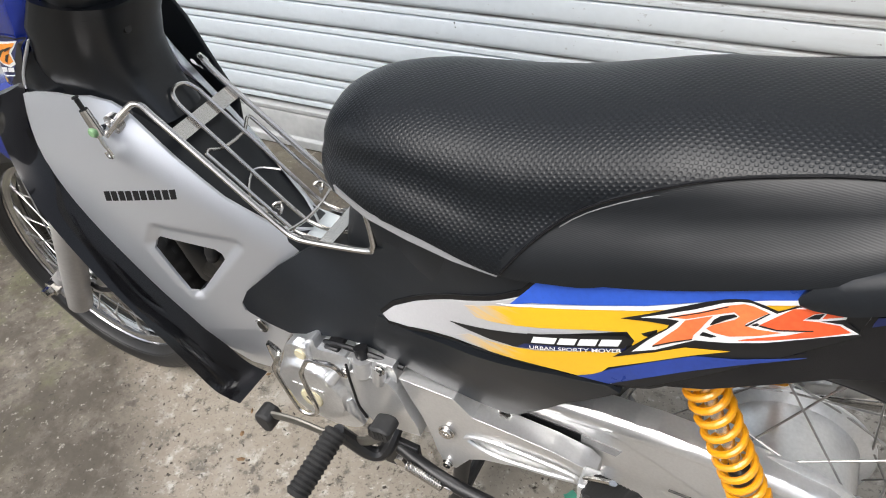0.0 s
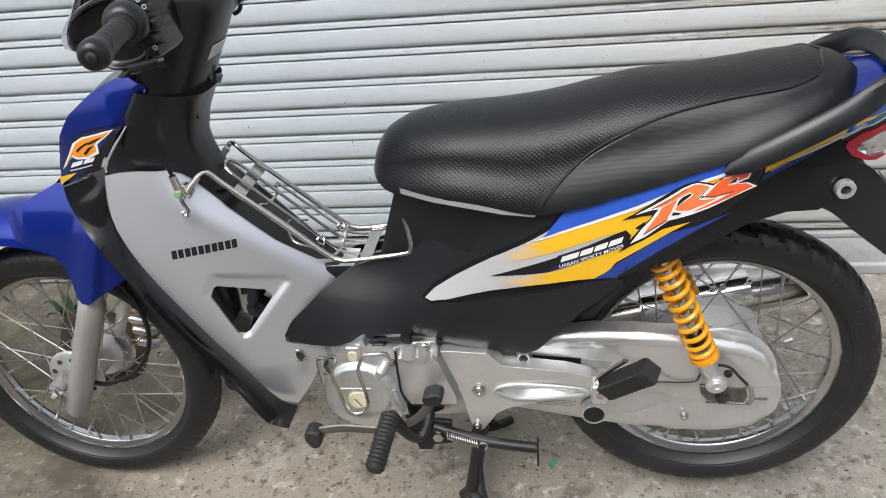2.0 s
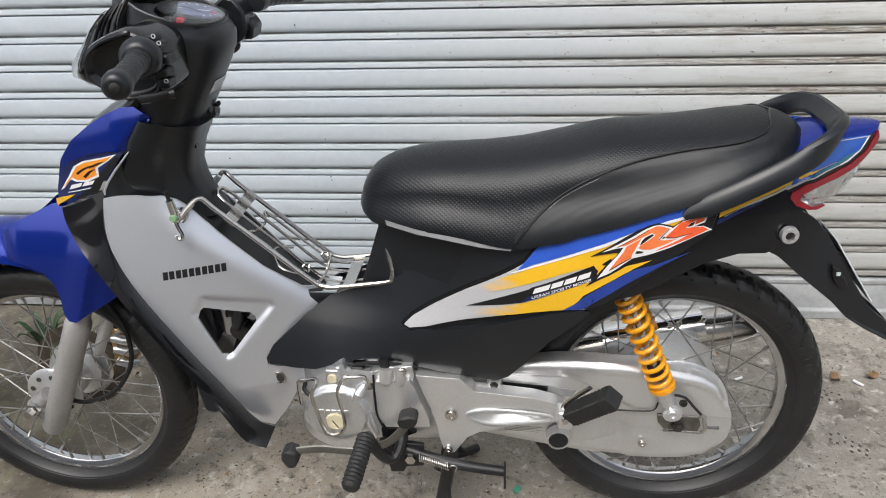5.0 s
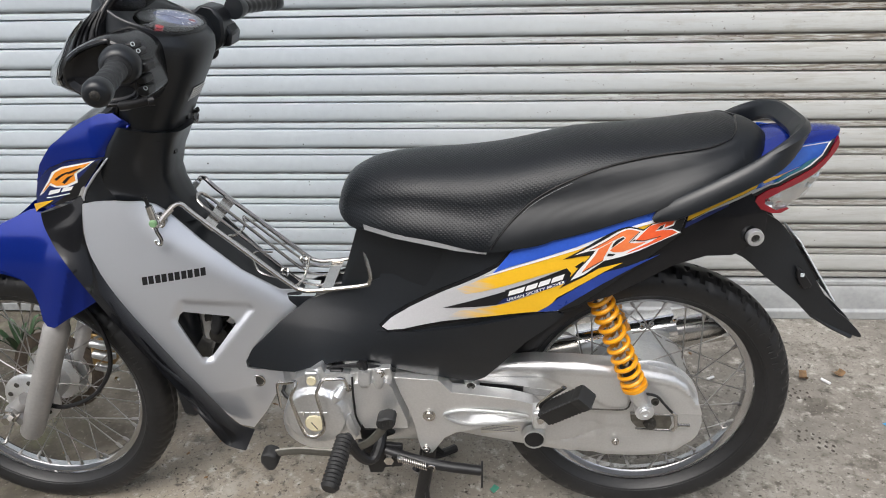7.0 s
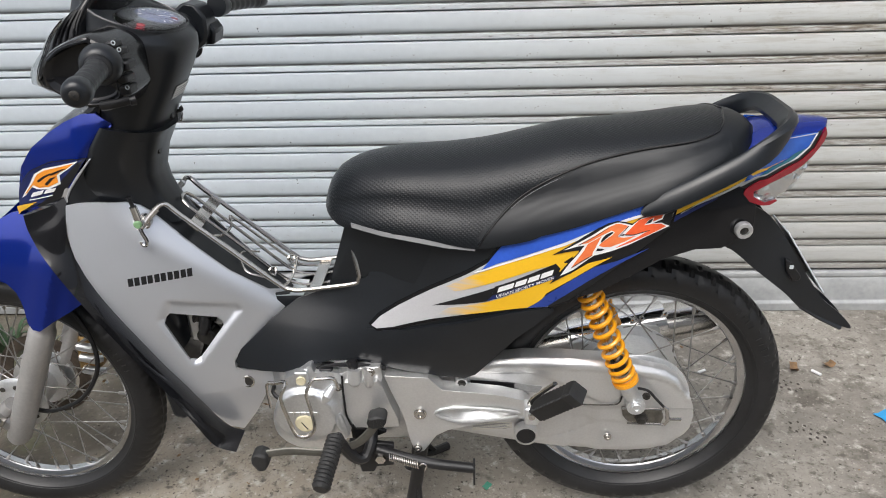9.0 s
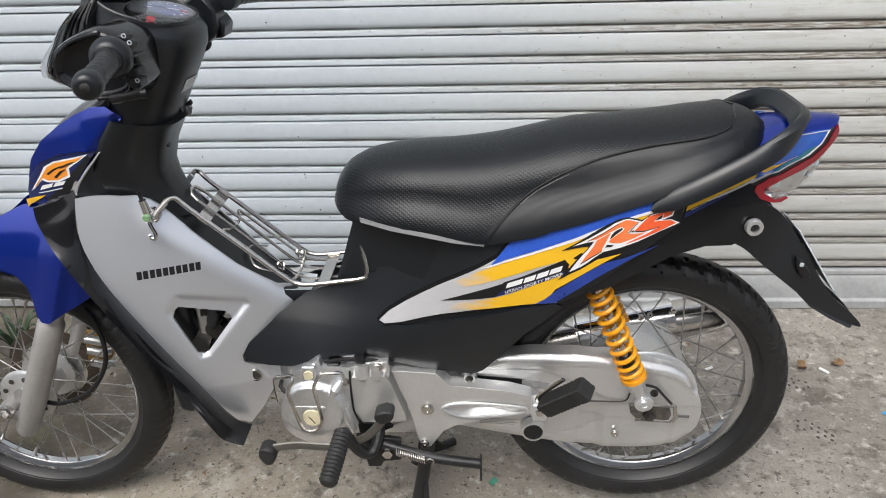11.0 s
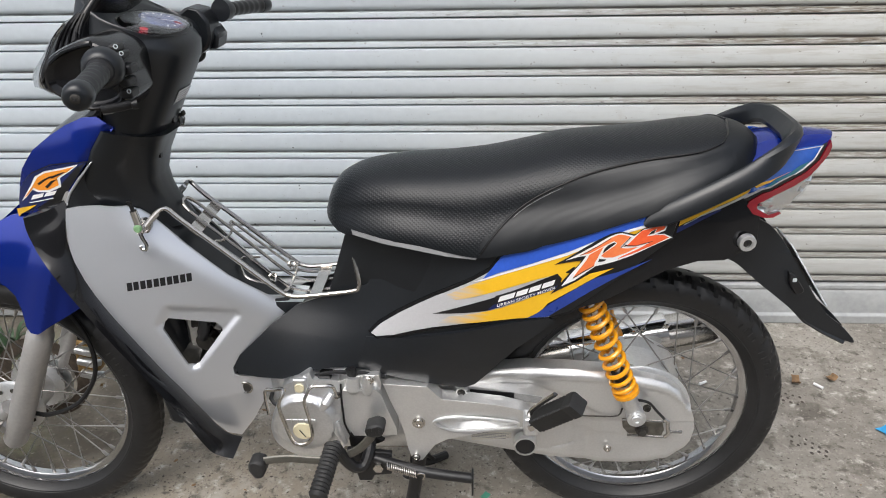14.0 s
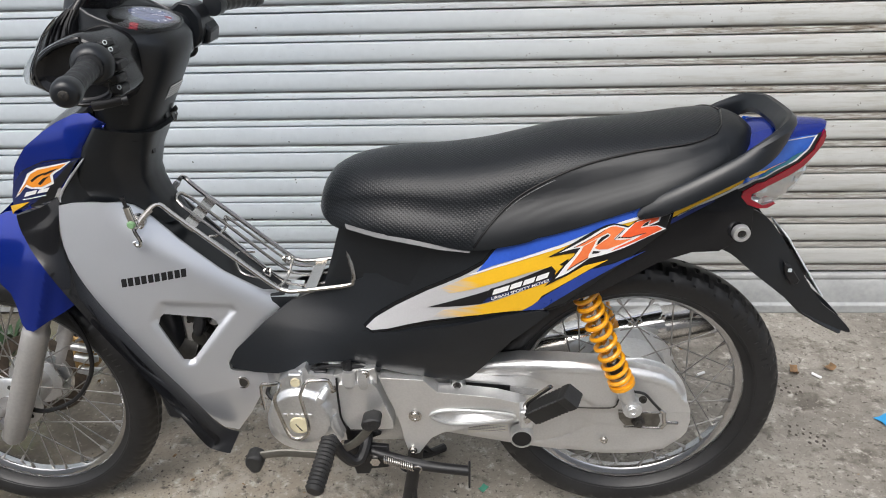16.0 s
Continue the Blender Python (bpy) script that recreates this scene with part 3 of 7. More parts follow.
# fork
for s in (-1, 1):
    y = s * 0.078
    ax = Vector((0.475, 0, 1)).normalized()
    p = [Vector((-0.814, y, 0.222)) + ax * d for d in (0, 0.008, 0.012, 0.10, 0.25, 0.285, 0.29, 0.30, 0.60)]
    leg = part("fork_leg", tube(p, [0.016, 0.021, 0.0225, 0.0235, 0.024, 0.024, 0.022, 0.0175, 0.0165], 18), FORK, BIKE, "grey alloy fork leg", at=STEER)
    lug = tube([(-0.812, y, 0.262), (-0.828, y, 0.287), (-0.80, y, 0.31)], [0.018, 0.020, 0.016], 12)
    part("axle_lug", lug, FORK, leg)
    bm = lathe([(0.0, -0.030 * -s), (0.009, -0.030 * -s), (0.010, -0.016 * -s), (0.015, -0.015 * -s), (0.015, 0.0)], 6, at=(-0.824, y + s * 0.012, 0.287))
    part("axle_nut", bm, STEEL, leg)

for k in range(12):
    a = 2 * math.pi * k / 12
    part("flange_hole", lathe([(0.0, -0.0008), (0.006, -0.0008), (0.0065, 0.001), (0.0, 0.001)], 12, at=(0.084 * math.cos(a), -0.0568, 0.084 * math.sin(a))), GREASE, rear)
# front brake: disc, caliper and hose on the far side
bm = lathe([(0.098, 0.058), (0.098, 0.061), (0.072, 0.061), (0.072, 0.058)], 40, closed=True)
part("brake_disc", bm, RUST, front, "worn steel brake disc")
for k in range(9):
    a = 2 * math.pi * k / 9
    part("flange_hole", lathe([(0.0, -0.0005), (0.005, -0.0005), (0.0055, 0.001), (0.0, 0.001)], 12, at=(0.042 * math.cos(a), -0.0475, 0.042 * math.sin(a))), GREASE, front)
bm = lathe([(0.064, 0.056), (0.064, 0.059), (0.03, 0.059), (0.03, 0.056)], 30, closed=True)
part("disc_carrier", bm, ALLOY, front)
GOLD = mat("gold_anodised", (0.36, 0.23, 0.09), 0.45, metal=0.6, vary=0.3, grain=120, bump=0.1, blotch=30)
cal = part("caliper", panel([(-0.728, 0.300), (-0.700, 0.292), (-0.682, 0.310), (-0.680, 0.352), (-0.692, 0.385), (-0.712, 0.392), (-0.722, 0.360)], lambda x, z: -0.040, 0.040, -1, cut=0), GOLD, BIKE, "gold and grey brake caliper", bevel=0.006, at=STEER)
for z in (0.315, 0.345, 0.372):
    part("piston_bridge", tube([(-0.712, 0.034, z), (-0.682, 0.034, z - 0.006), (-0.672, 0.044, z - 0.010)], [0.009, 0.010, 0.007], 12), ALLOY, cal)
for x, z in ((-0.690, 0.300), (-0.676, 0.280)):
    part("bolt", lathe([(0.0, -0.008), (0.006, -0.008), (0.007, 0.0), (0.0, 0.0)], 6, at=(x, 0.038, z)), STEEL, cal)
part("hose", tube(spline([(-0.705, 0.045, 0.39), (-0.70, 0.05, 0.43), (-0.68, 0.055, 0.46), (-0.65, 0.06, 0.52)], 4), 0.005, 8), STICKER_BLACK, cal)
part("speed_cable", tube(spline([(-0.775, -0.060, 0.285), (-0.73, -0.065, 0.285), (-0.665, -0.06, 0.315), (-0.625, -0.05, 0.38), (-0.63, -0.045, 0.46), (-0.68, -0.04, 0.55)]), 0.0045, 8),
     STICKER_BLACK, BIKE, "black speedometer cable", at=STEER)
part("cable_end", tube([(-0.80, -0.058, 0.29), (-0.765, -0.060, 0.285)], 0.009, 10), ALLOY, BIKE, at=STEER)


def fender():
    """The blue front mudguard: a hood over the tyre with a skirt down each fork leg."""
    rows = []
    for i in range(25):
        a = radians(170 - i * 4.6)
        tip = min(1, i / 4.0)
        R = 0.335 + 0.022 * math.sin(math.pi * i / 24)
        half = 0.058 + 0.020 * min(1, i / 8)
        row = []
        for k in range(-8, 9):
            u = k / 8
            yy = half * math.sin(u * 1.45) / math.sin(1.45)
            drop = (1 - math.cos(u * 1.45)) * (0.060 if i > 4 else 0.020 + 0.010 * i)
            r = R - drop
            row.append((-0.817 + r * math.cos(a), yy * (0.55 + 0.45 * tip), 0.300 + r * math.sin(a)))
        rows.append(row)
    bm = sheet(rows, 0.003)
    ob = part("front_fender", bm, BLUE, BIKE, "glossy blue front mudguard", at=STEER)
    for s in (-1, 1):
        sk = [(-0.815, 0.612), (-0.775, 0.608), (-0.748, 0.601), (-0.724, 0.588), (-0.708, 0.566), (-0.702, 0.540), (-0.699, 0.508), (-0.690, 0.497), (-0.676, 0.496), (-0.650, 0.511), (-0.600, 0.538), (-0.570, 0.60), (-0.575, 0.66), (-0.62, 0.715), (-0.70, 0.705), (-0.77, 0.675), (-0.815, 0.640)]
        bm = panel(sk, lambda x, z: 0.091 + 0.015 * math.exp(-((x + 0.682 - (z - 0.49) * 0.42) / 0.034) ** 2) + 0.004 * math.exp(-((x + 0.672 - (z - 0.49) * 0.42) / 0.007) ** 2) - 0.55 * max(0, x + 0.63 - (z - 0.49) * 0.3) - 3.6 * max(0, z - 0.60) ** 2 - 9.0 * max(0, -0.755 - x) ** 2, 0.003, s, cut=0.006)
        part("skirt", bm, BLUE, ob, at=Matrix.Identity(4), bevel=0.0015)


fender()


# ---- bodywork ----
def seat():
    TX = [-0.152, -0.145, -0.128, -0.10, -0.07, -0.02, 0.065, 0.13, 0.184, 0.255, 0.325, 0.411, 0.479, 0.505, 0.530, 0.549, 0.561]
    TZ = [0.712, 0.736, 0.760, 0.776, 0.785, 0.792, 0.797, 0.804, 0.815, 0.830, 0.835, 0.842, 0.850, 0.851, 0.846, 0.836, 0.824]
    BXs, BZs = [-0.152, -0.12, -0.05, 0.006, 0.105, 0.157, 0.213, 0.368, 0.472, 0.561], [0.700, 0.688, 0.690, 0.686, 0.668, 0.674, 0.690, 0.738, 0.785, 0.806]
    WX, WH = [-0.152, -0.145, -0.13, -0.10, -0.05, 0.0, 0.1, 0.3, 0.40, 0.45, 0.49, 0.524, 0.546, 0.561], [0.028, 0.052, 0.076, 0.100, 0.120, 0.130, 0.139, 0.140, 0.135, 0.124, 0.107, 0.084, 0.060, 0.026]
    SX, SZ = [0.108, 0.116, 0.138, 0.178, 0.215, 0.270, 0.341, 0.40, 0.45, 0.475, 0.492, 0.503, 0.509], [0.664, 0.688, 0.712, 0.748, 0.770, 0.793, 0.810, 0.819, 0.825, 0.831, 0.839, 0.848, 0.858]
    xs = [-0.152, -0.150, -0.147, -0.142, -0.135, -0.125, -0.112, -0.095, -0.075, -0.05] + [-0.025 + 0.0125 * i for i in range(42)] + [0.492, 0.497, 0.5, 0.503, 0.506, 0.509, 0.515, 0.522, 0.530, 0.538, 0.546, 0.552, 0.557, 0.561]

    def curve(x):
        t, b, w = along(TX, TZ, x), along(BXs, BZs, x), along(WX, WH, x)
        h, wt = min(0.072, (t - b) * 0.58), w * 0.77
        pts = []
        for i in range(41):
            a = i / 40 * math.pi / 2
            pts.append((wt * math.sin(a) ** 0.96, t - h + h * max(0, math.cos(a)) ** 0.94))
        for i in range(1, 13):
            u = i / 12
            pts.append((wt + (w * 0.97 - wt) * math.sin(u * math.pi / 2), t - h + (b - t + h) * u))
        return pts

    rings, seam = [], []
    n1, n2 = 14, 6
    for x in xs:
        pts = curve(x)
        zs = along(SX, SZ, x) if x > 0.1085 else -1
        length = [0]
        for p, q in zip(pts, pts[1:]):
            length.append(length[-1] + math.hypot(q[0] - p[0], q[1] - p[1]))
        cut = length[-1] * 0.995
        for i, p in enumerate(pts):
            if p[1] <= zs:
                cut = length[i]
                break

        def read(d):
            return tuple(float(np.interp(d, length, [p[k] for p in pts])) for k in (0, 1))

        half = [read(cut * i / n1) for i in range(n1)] + [read(cut + (length[-1] - cut) * i / n2) for i in range(n2 + 1)]
        rings.append([(x, -y, z) for y, z in half] + [(x, y, z) for y, z in reversed(half[1:])])
        if zs > 0 and x < 0.5095:
            seam.append((x, half[n1][0], half[n1][1]))
    bm = loft(rings)
    bm.verts.index_update()
    uv = bm.loops.layers.uv.new("skin")
    bm.verts.ensure_lookup_table()
    k = len(rings[0])
    for f in bm.faces:
        for lp in f.loops:
            i, j = divmod(lp.vert.index, k)
            d, r = 0.0, rings[i]
            j = min(j, k - j) if j > k // 2 else j
            for q in range(j):
                d += math.hypot(r[q + 1][1] - r[q][1], r[q + 1][2] - r[q][2])
            lp[uv].uv = (lp.vert.co.x, d)
    for f in bm.faces:
        c = f.calc_center_median()
        if c.x > 0.110 and len(f.verts) == 4:
            p = curve(c.x)
            f.material_index = 1 if c.x > 0.509 or c.z < along(SX, SZ, c.x) else 0
    ob = part("seat", bm, [SEAT_TOP, SEAT_SIDE], BIKE, "long black vinyl seat with dotted top and ribbed sides", angle=60)
    for _ in range(3):
        seam = seam[:1] + [(b[0], (a[1] + 2 * b[1] + c[1]) / 4, (a[2] + 2 * b[2] + c[2]) / 4) for a, b, c in zip(seam, seam[1:], seam[2:])] + seam[-1:]
    for s in (-1, 1):
        line = [(x, s * (y + 0.0016), z + 0.0012) for x, y, z in seam]
        # pale line added below the piping as its painted highlight
        shine_line = [(x, s * (y + 0.0016), z - 0.0052) for x, y, z in seam[2:]]
        part("piping_shine", tube(shine_line, 0.0006, 5), GREY_TRIM, ob, "fine grey line painting the highlight under the piping")
        part("piping", tube(line, 0.0017, 8), GLOSS, ob, "black piping along the seam")
    bm = sheet([[(x, -y, z) for x, z, y in ((-0.098, 0.700, 0.098), (-0.045, 0.693, 0.118), (0.007, 0.686, 0.127), (0.058, 0.676, 0.130), (0.108, 0.667, 0.131))],
                [(x, -y, z) for x, z, y in ((-0.096, 0.692, 0.100), (-0.045, 0.686, 0.121), (0.007, 0.679, 0.130), (0.058, 0.669, 0.133), (0.106, 0.663, 0.133))]], 0.003)
    part("trim_strip", bm, GREY_TRIM, ob, "grey trim strip")


seat()

# inner body that closes the space under the seat
rings = []
for x, z0, z1, w in ((-0.16, 0.42, 0.55, 0.035), (-0.115, 0.42, 0.685, 0.045), (-0.06, 0.42, 0.70, 0.060), (0.0, 0.43, 0.70, 0.088), (0.1, 0.45, 0.69, 0.100), (0.2, 0.54, 0.70, 0.105),
                     (0.35, 0.62, 0.75, 0.100), (0.5, 0.68, 0.80, 0.085), (0.60, 0.74, 0.815, 0.05)):
    rings.append([(x, w * c, z0 + (z1 - z0) * e) for c, e in ((-0.7, 0), (0.7, 0), (1, 0.15), (1, 0.8), (0.8, 1), (-0.8, 1), (-1, 0.8), (-1, 0.15))])
part("inner_body", loft(rings), BLACK, BIKE, "black inner body under the seat", angle=50)

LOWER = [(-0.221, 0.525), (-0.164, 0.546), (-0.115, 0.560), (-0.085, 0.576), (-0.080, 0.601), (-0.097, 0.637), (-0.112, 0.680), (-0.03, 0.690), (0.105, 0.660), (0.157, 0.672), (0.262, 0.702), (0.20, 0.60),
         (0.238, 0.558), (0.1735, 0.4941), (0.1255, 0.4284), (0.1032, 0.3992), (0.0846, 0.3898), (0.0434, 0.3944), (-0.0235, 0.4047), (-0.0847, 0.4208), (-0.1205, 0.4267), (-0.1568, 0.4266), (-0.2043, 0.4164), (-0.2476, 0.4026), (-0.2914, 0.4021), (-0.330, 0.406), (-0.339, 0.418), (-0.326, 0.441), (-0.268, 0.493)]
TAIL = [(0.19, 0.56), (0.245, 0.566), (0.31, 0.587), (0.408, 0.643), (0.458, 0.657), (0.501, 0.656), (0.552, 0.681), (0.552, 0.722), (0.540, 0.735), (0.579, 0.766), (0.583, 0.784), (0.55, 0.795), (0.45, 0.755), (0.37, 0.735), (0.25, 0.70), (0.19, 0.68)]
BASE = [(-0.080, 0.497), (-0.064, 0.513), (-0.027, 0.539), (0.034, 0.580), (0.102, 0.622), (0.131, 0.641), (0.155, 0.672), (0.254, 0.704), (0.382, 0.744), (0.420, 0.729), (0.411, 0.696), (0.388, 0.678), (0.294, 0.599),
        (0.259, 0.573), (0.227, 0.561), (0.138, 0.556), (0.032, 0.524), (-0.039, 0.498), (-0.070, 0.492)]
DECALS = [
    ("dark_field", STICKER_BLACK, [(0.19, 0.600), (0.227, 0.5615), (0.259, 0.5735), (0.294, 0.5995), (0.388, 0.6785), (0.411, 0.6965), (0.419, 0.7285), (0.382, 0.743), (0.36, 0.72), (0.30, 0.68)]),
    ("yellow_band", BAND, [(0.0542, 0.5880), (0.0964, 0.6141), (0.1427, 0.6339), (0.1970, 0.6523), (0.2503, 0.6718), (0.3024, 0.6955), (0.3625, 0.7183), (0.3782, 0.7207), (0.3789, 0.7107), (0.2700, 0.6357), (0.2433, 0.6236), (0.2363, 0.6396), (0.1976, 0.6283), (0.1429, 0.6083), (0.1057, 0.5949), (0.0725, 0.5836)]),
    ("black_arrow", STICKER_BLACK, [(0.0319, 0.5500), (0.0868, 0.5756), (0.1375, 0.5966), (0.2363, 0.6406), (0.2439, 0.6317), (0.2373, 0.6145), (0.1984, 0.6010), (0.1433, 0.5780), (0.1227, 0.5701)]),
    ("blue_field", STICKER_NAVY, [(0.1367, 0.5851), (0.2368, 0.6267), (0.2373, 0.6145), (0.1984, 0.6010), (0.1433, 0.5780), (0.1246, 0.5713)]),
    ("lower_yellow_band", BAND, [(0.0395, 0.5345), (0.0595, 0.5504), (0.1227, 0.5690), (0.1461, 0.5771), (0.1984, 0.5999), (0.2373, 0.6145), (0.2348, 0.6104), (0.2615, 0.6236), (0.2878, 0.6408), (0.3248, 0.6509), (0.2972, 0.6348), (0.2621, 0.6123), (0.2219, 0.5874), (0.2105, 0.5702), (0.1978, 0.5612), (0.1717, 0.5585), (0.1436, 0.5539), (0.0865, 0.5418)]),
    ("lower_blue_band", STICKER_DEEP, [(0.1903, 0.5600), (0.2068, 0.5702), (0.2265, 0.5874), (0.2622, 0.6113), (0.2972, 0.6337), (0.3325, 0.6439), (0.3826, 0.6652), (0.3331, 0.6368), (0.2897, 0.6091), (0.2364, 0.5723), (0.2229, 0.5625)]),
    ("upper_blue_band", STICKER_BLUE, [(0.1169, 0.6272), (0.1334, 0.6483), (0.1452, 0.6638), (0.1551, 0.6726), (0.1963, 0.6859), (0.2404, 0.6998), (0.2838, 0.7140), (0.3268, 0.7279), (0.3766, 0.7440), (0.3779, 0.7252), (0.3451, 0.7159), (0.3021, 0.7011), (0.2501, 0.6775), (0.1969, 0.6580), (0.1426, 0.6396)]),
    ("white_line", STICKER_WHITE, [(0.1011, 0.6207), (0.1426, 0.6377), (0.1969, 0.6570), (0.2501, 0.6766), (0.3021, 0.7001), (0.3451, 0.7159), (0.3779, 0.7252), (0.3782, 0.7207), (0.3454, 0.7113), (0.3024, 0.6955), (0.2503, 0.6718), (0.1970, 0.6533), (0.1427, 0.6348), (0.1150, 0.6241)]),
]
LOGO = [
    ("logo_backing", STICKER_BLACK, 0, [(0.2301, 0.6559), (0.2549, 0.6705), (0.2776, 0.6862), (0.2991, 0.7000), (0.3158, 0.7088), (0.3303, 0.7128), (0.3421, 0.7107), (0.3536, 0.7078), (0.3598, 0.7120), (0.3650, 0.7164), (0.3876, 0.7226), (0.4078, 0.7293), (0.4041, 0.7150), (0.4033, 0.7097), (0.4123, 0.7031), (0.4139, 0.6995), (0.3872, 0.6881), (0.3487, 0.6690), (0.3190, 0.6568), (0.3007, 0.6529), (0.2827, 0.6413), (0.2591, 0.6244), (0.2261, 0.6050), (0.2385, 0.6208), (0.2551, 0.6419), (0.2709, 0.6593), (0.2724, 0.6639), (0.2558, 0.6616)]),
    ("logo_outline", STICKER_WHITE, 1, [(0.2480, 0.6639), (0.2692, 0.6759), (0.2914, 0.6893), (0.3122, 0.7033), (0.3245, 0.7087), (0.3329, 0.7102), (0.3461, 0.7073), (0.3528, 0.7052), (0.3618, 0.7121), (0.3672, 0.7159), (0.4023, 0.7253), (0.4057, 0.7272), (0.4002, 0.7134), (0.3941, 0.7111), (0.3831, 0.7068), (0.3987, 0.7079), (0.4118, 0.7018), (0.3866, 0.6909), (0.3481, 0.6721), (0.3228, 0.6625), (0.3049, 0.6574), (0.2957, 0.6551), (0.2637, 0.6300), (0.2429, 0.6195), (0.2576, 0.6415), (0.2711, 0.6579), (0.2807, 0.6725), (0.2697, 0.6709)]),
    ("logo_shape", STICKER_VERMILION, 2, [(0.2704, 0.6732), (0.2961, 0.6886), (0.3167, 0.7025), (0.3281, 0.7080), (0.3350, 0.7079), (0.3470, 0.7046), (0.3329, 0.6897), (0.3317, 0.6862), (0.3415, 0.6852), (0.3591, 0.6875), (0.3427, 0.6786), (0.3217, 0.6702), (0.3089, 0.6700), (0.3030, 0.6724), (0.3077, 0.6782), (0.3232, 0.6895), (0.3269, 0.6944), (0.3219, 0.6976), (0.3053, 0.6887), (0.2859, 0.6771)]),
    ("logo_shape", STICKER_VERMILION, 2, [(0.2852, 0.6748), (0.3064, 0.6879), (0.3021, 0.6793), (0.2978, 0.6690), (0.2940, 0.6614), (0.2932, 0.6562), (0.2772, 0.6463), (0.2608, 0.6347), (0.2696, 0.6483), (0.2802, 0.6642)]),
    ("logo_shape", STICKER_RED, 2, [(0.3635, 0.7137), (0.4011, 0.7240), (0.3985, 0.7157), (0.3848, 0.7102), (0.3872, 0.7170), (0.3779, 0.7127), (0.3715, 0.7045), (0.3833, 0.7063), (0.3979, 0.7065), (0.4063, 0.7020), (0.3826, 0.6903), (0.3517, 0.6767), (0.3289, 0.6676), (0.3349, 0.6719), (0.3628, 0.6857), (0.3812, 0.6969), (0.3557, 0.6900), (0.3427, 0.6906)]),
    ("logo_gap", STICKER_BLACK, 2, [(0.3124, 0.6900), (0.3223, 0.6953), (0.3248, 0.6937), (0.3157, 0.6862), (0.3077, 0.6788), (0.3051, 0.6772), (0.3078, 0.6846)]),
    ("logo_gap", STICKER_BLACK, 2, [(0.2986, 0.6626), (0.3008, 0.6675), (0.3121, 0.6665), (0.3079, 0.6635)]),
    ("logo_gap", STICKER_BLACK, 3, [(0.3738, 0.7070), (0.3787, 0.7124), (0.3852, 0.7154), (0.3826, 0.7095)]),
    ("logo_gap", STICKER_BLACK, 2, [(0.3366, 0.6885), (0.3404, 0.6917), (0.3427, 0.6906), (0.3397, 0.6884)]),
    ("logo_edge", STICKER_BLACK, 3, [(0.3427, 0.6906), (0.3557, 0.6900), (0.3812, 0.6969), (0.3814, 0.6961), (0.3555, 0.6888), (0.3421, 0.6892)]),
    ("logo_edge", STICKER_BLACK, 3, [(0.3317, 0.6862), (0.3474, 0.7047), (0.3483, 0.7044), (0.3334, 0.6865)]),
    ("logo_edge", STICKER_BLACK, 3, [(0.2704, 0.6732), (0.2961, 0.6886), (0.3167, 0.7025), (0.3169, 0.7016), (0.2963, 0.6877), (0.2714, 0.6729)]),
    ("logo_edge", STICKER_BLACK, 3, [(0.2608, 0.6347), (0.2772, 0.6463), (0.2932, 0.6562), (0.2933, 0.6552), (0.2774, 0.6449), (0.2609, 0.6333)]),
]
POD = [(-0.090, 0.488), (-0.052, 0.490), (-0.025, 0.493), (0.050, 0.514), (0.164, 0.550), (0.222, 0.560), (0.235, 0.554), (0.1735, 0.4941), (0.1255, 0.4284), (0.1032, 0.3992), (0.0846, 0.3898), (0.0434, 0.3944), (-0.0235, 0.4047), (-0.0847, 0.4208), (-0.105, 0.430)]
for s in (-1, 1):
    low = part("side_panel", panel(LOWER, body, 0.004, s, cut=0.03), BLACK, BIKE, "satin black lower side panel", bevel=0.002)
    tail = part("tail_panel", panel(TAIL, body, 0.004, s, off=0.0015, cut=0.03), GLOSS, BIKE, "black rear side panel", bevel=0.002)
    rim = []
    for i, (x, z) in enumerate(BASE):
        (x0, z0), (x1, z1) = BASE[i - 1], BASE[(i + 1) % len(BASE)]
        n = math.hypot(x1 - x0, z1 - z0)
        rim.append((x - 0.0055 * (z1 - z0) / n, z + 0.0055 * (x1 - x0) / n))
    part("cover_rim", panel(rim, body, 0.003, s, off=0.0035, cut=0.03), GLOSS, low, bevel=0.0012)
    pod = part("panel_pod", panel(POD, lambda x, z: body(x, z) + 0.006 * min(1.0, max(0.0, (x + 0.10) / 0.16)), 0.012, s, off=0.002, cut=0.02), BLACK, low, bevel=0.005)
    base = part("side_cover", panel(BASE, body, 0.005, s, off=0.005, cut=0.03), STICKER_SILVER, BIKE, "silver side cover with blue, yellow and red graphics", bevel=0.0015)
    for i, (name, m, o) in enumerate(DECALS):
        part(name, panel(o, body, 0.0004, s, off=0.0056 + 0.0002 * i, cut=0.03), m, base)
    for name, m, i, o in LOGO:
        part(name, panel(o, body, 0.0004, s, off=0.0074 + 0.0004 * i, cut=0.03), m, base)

SIDE = [(-0.566, 0.740), (-0.545, 0.742), (-0.518, 0.740), (-0.480, 0.733), (-0.462, 0.722), (-0.435, 0.695), (-0.387, 0.644), (-0.333, 0.589), (-0.274, 0.540), (-0.222, 0.520), (-0.270, 0.488), (-0.327, 0.440), (-0.341, 0.416), (-0.340, 0.402), (-0.330, 0.396),
        (-0.262, 0.378), (-0.289, 0.346), (-0.322, 0.289), (-0.3511, 0.2513), (-0.374, 0.267), (-0.430, 0.380), (-0.481, 0.468), (-0.522, 0.550), (-0.536, 0.582), (-0.550, 0.617), (-0.5625, 0.653), (-0.567, 0.675), (-0.5685, 0.696), (-0.568, 0.720)]
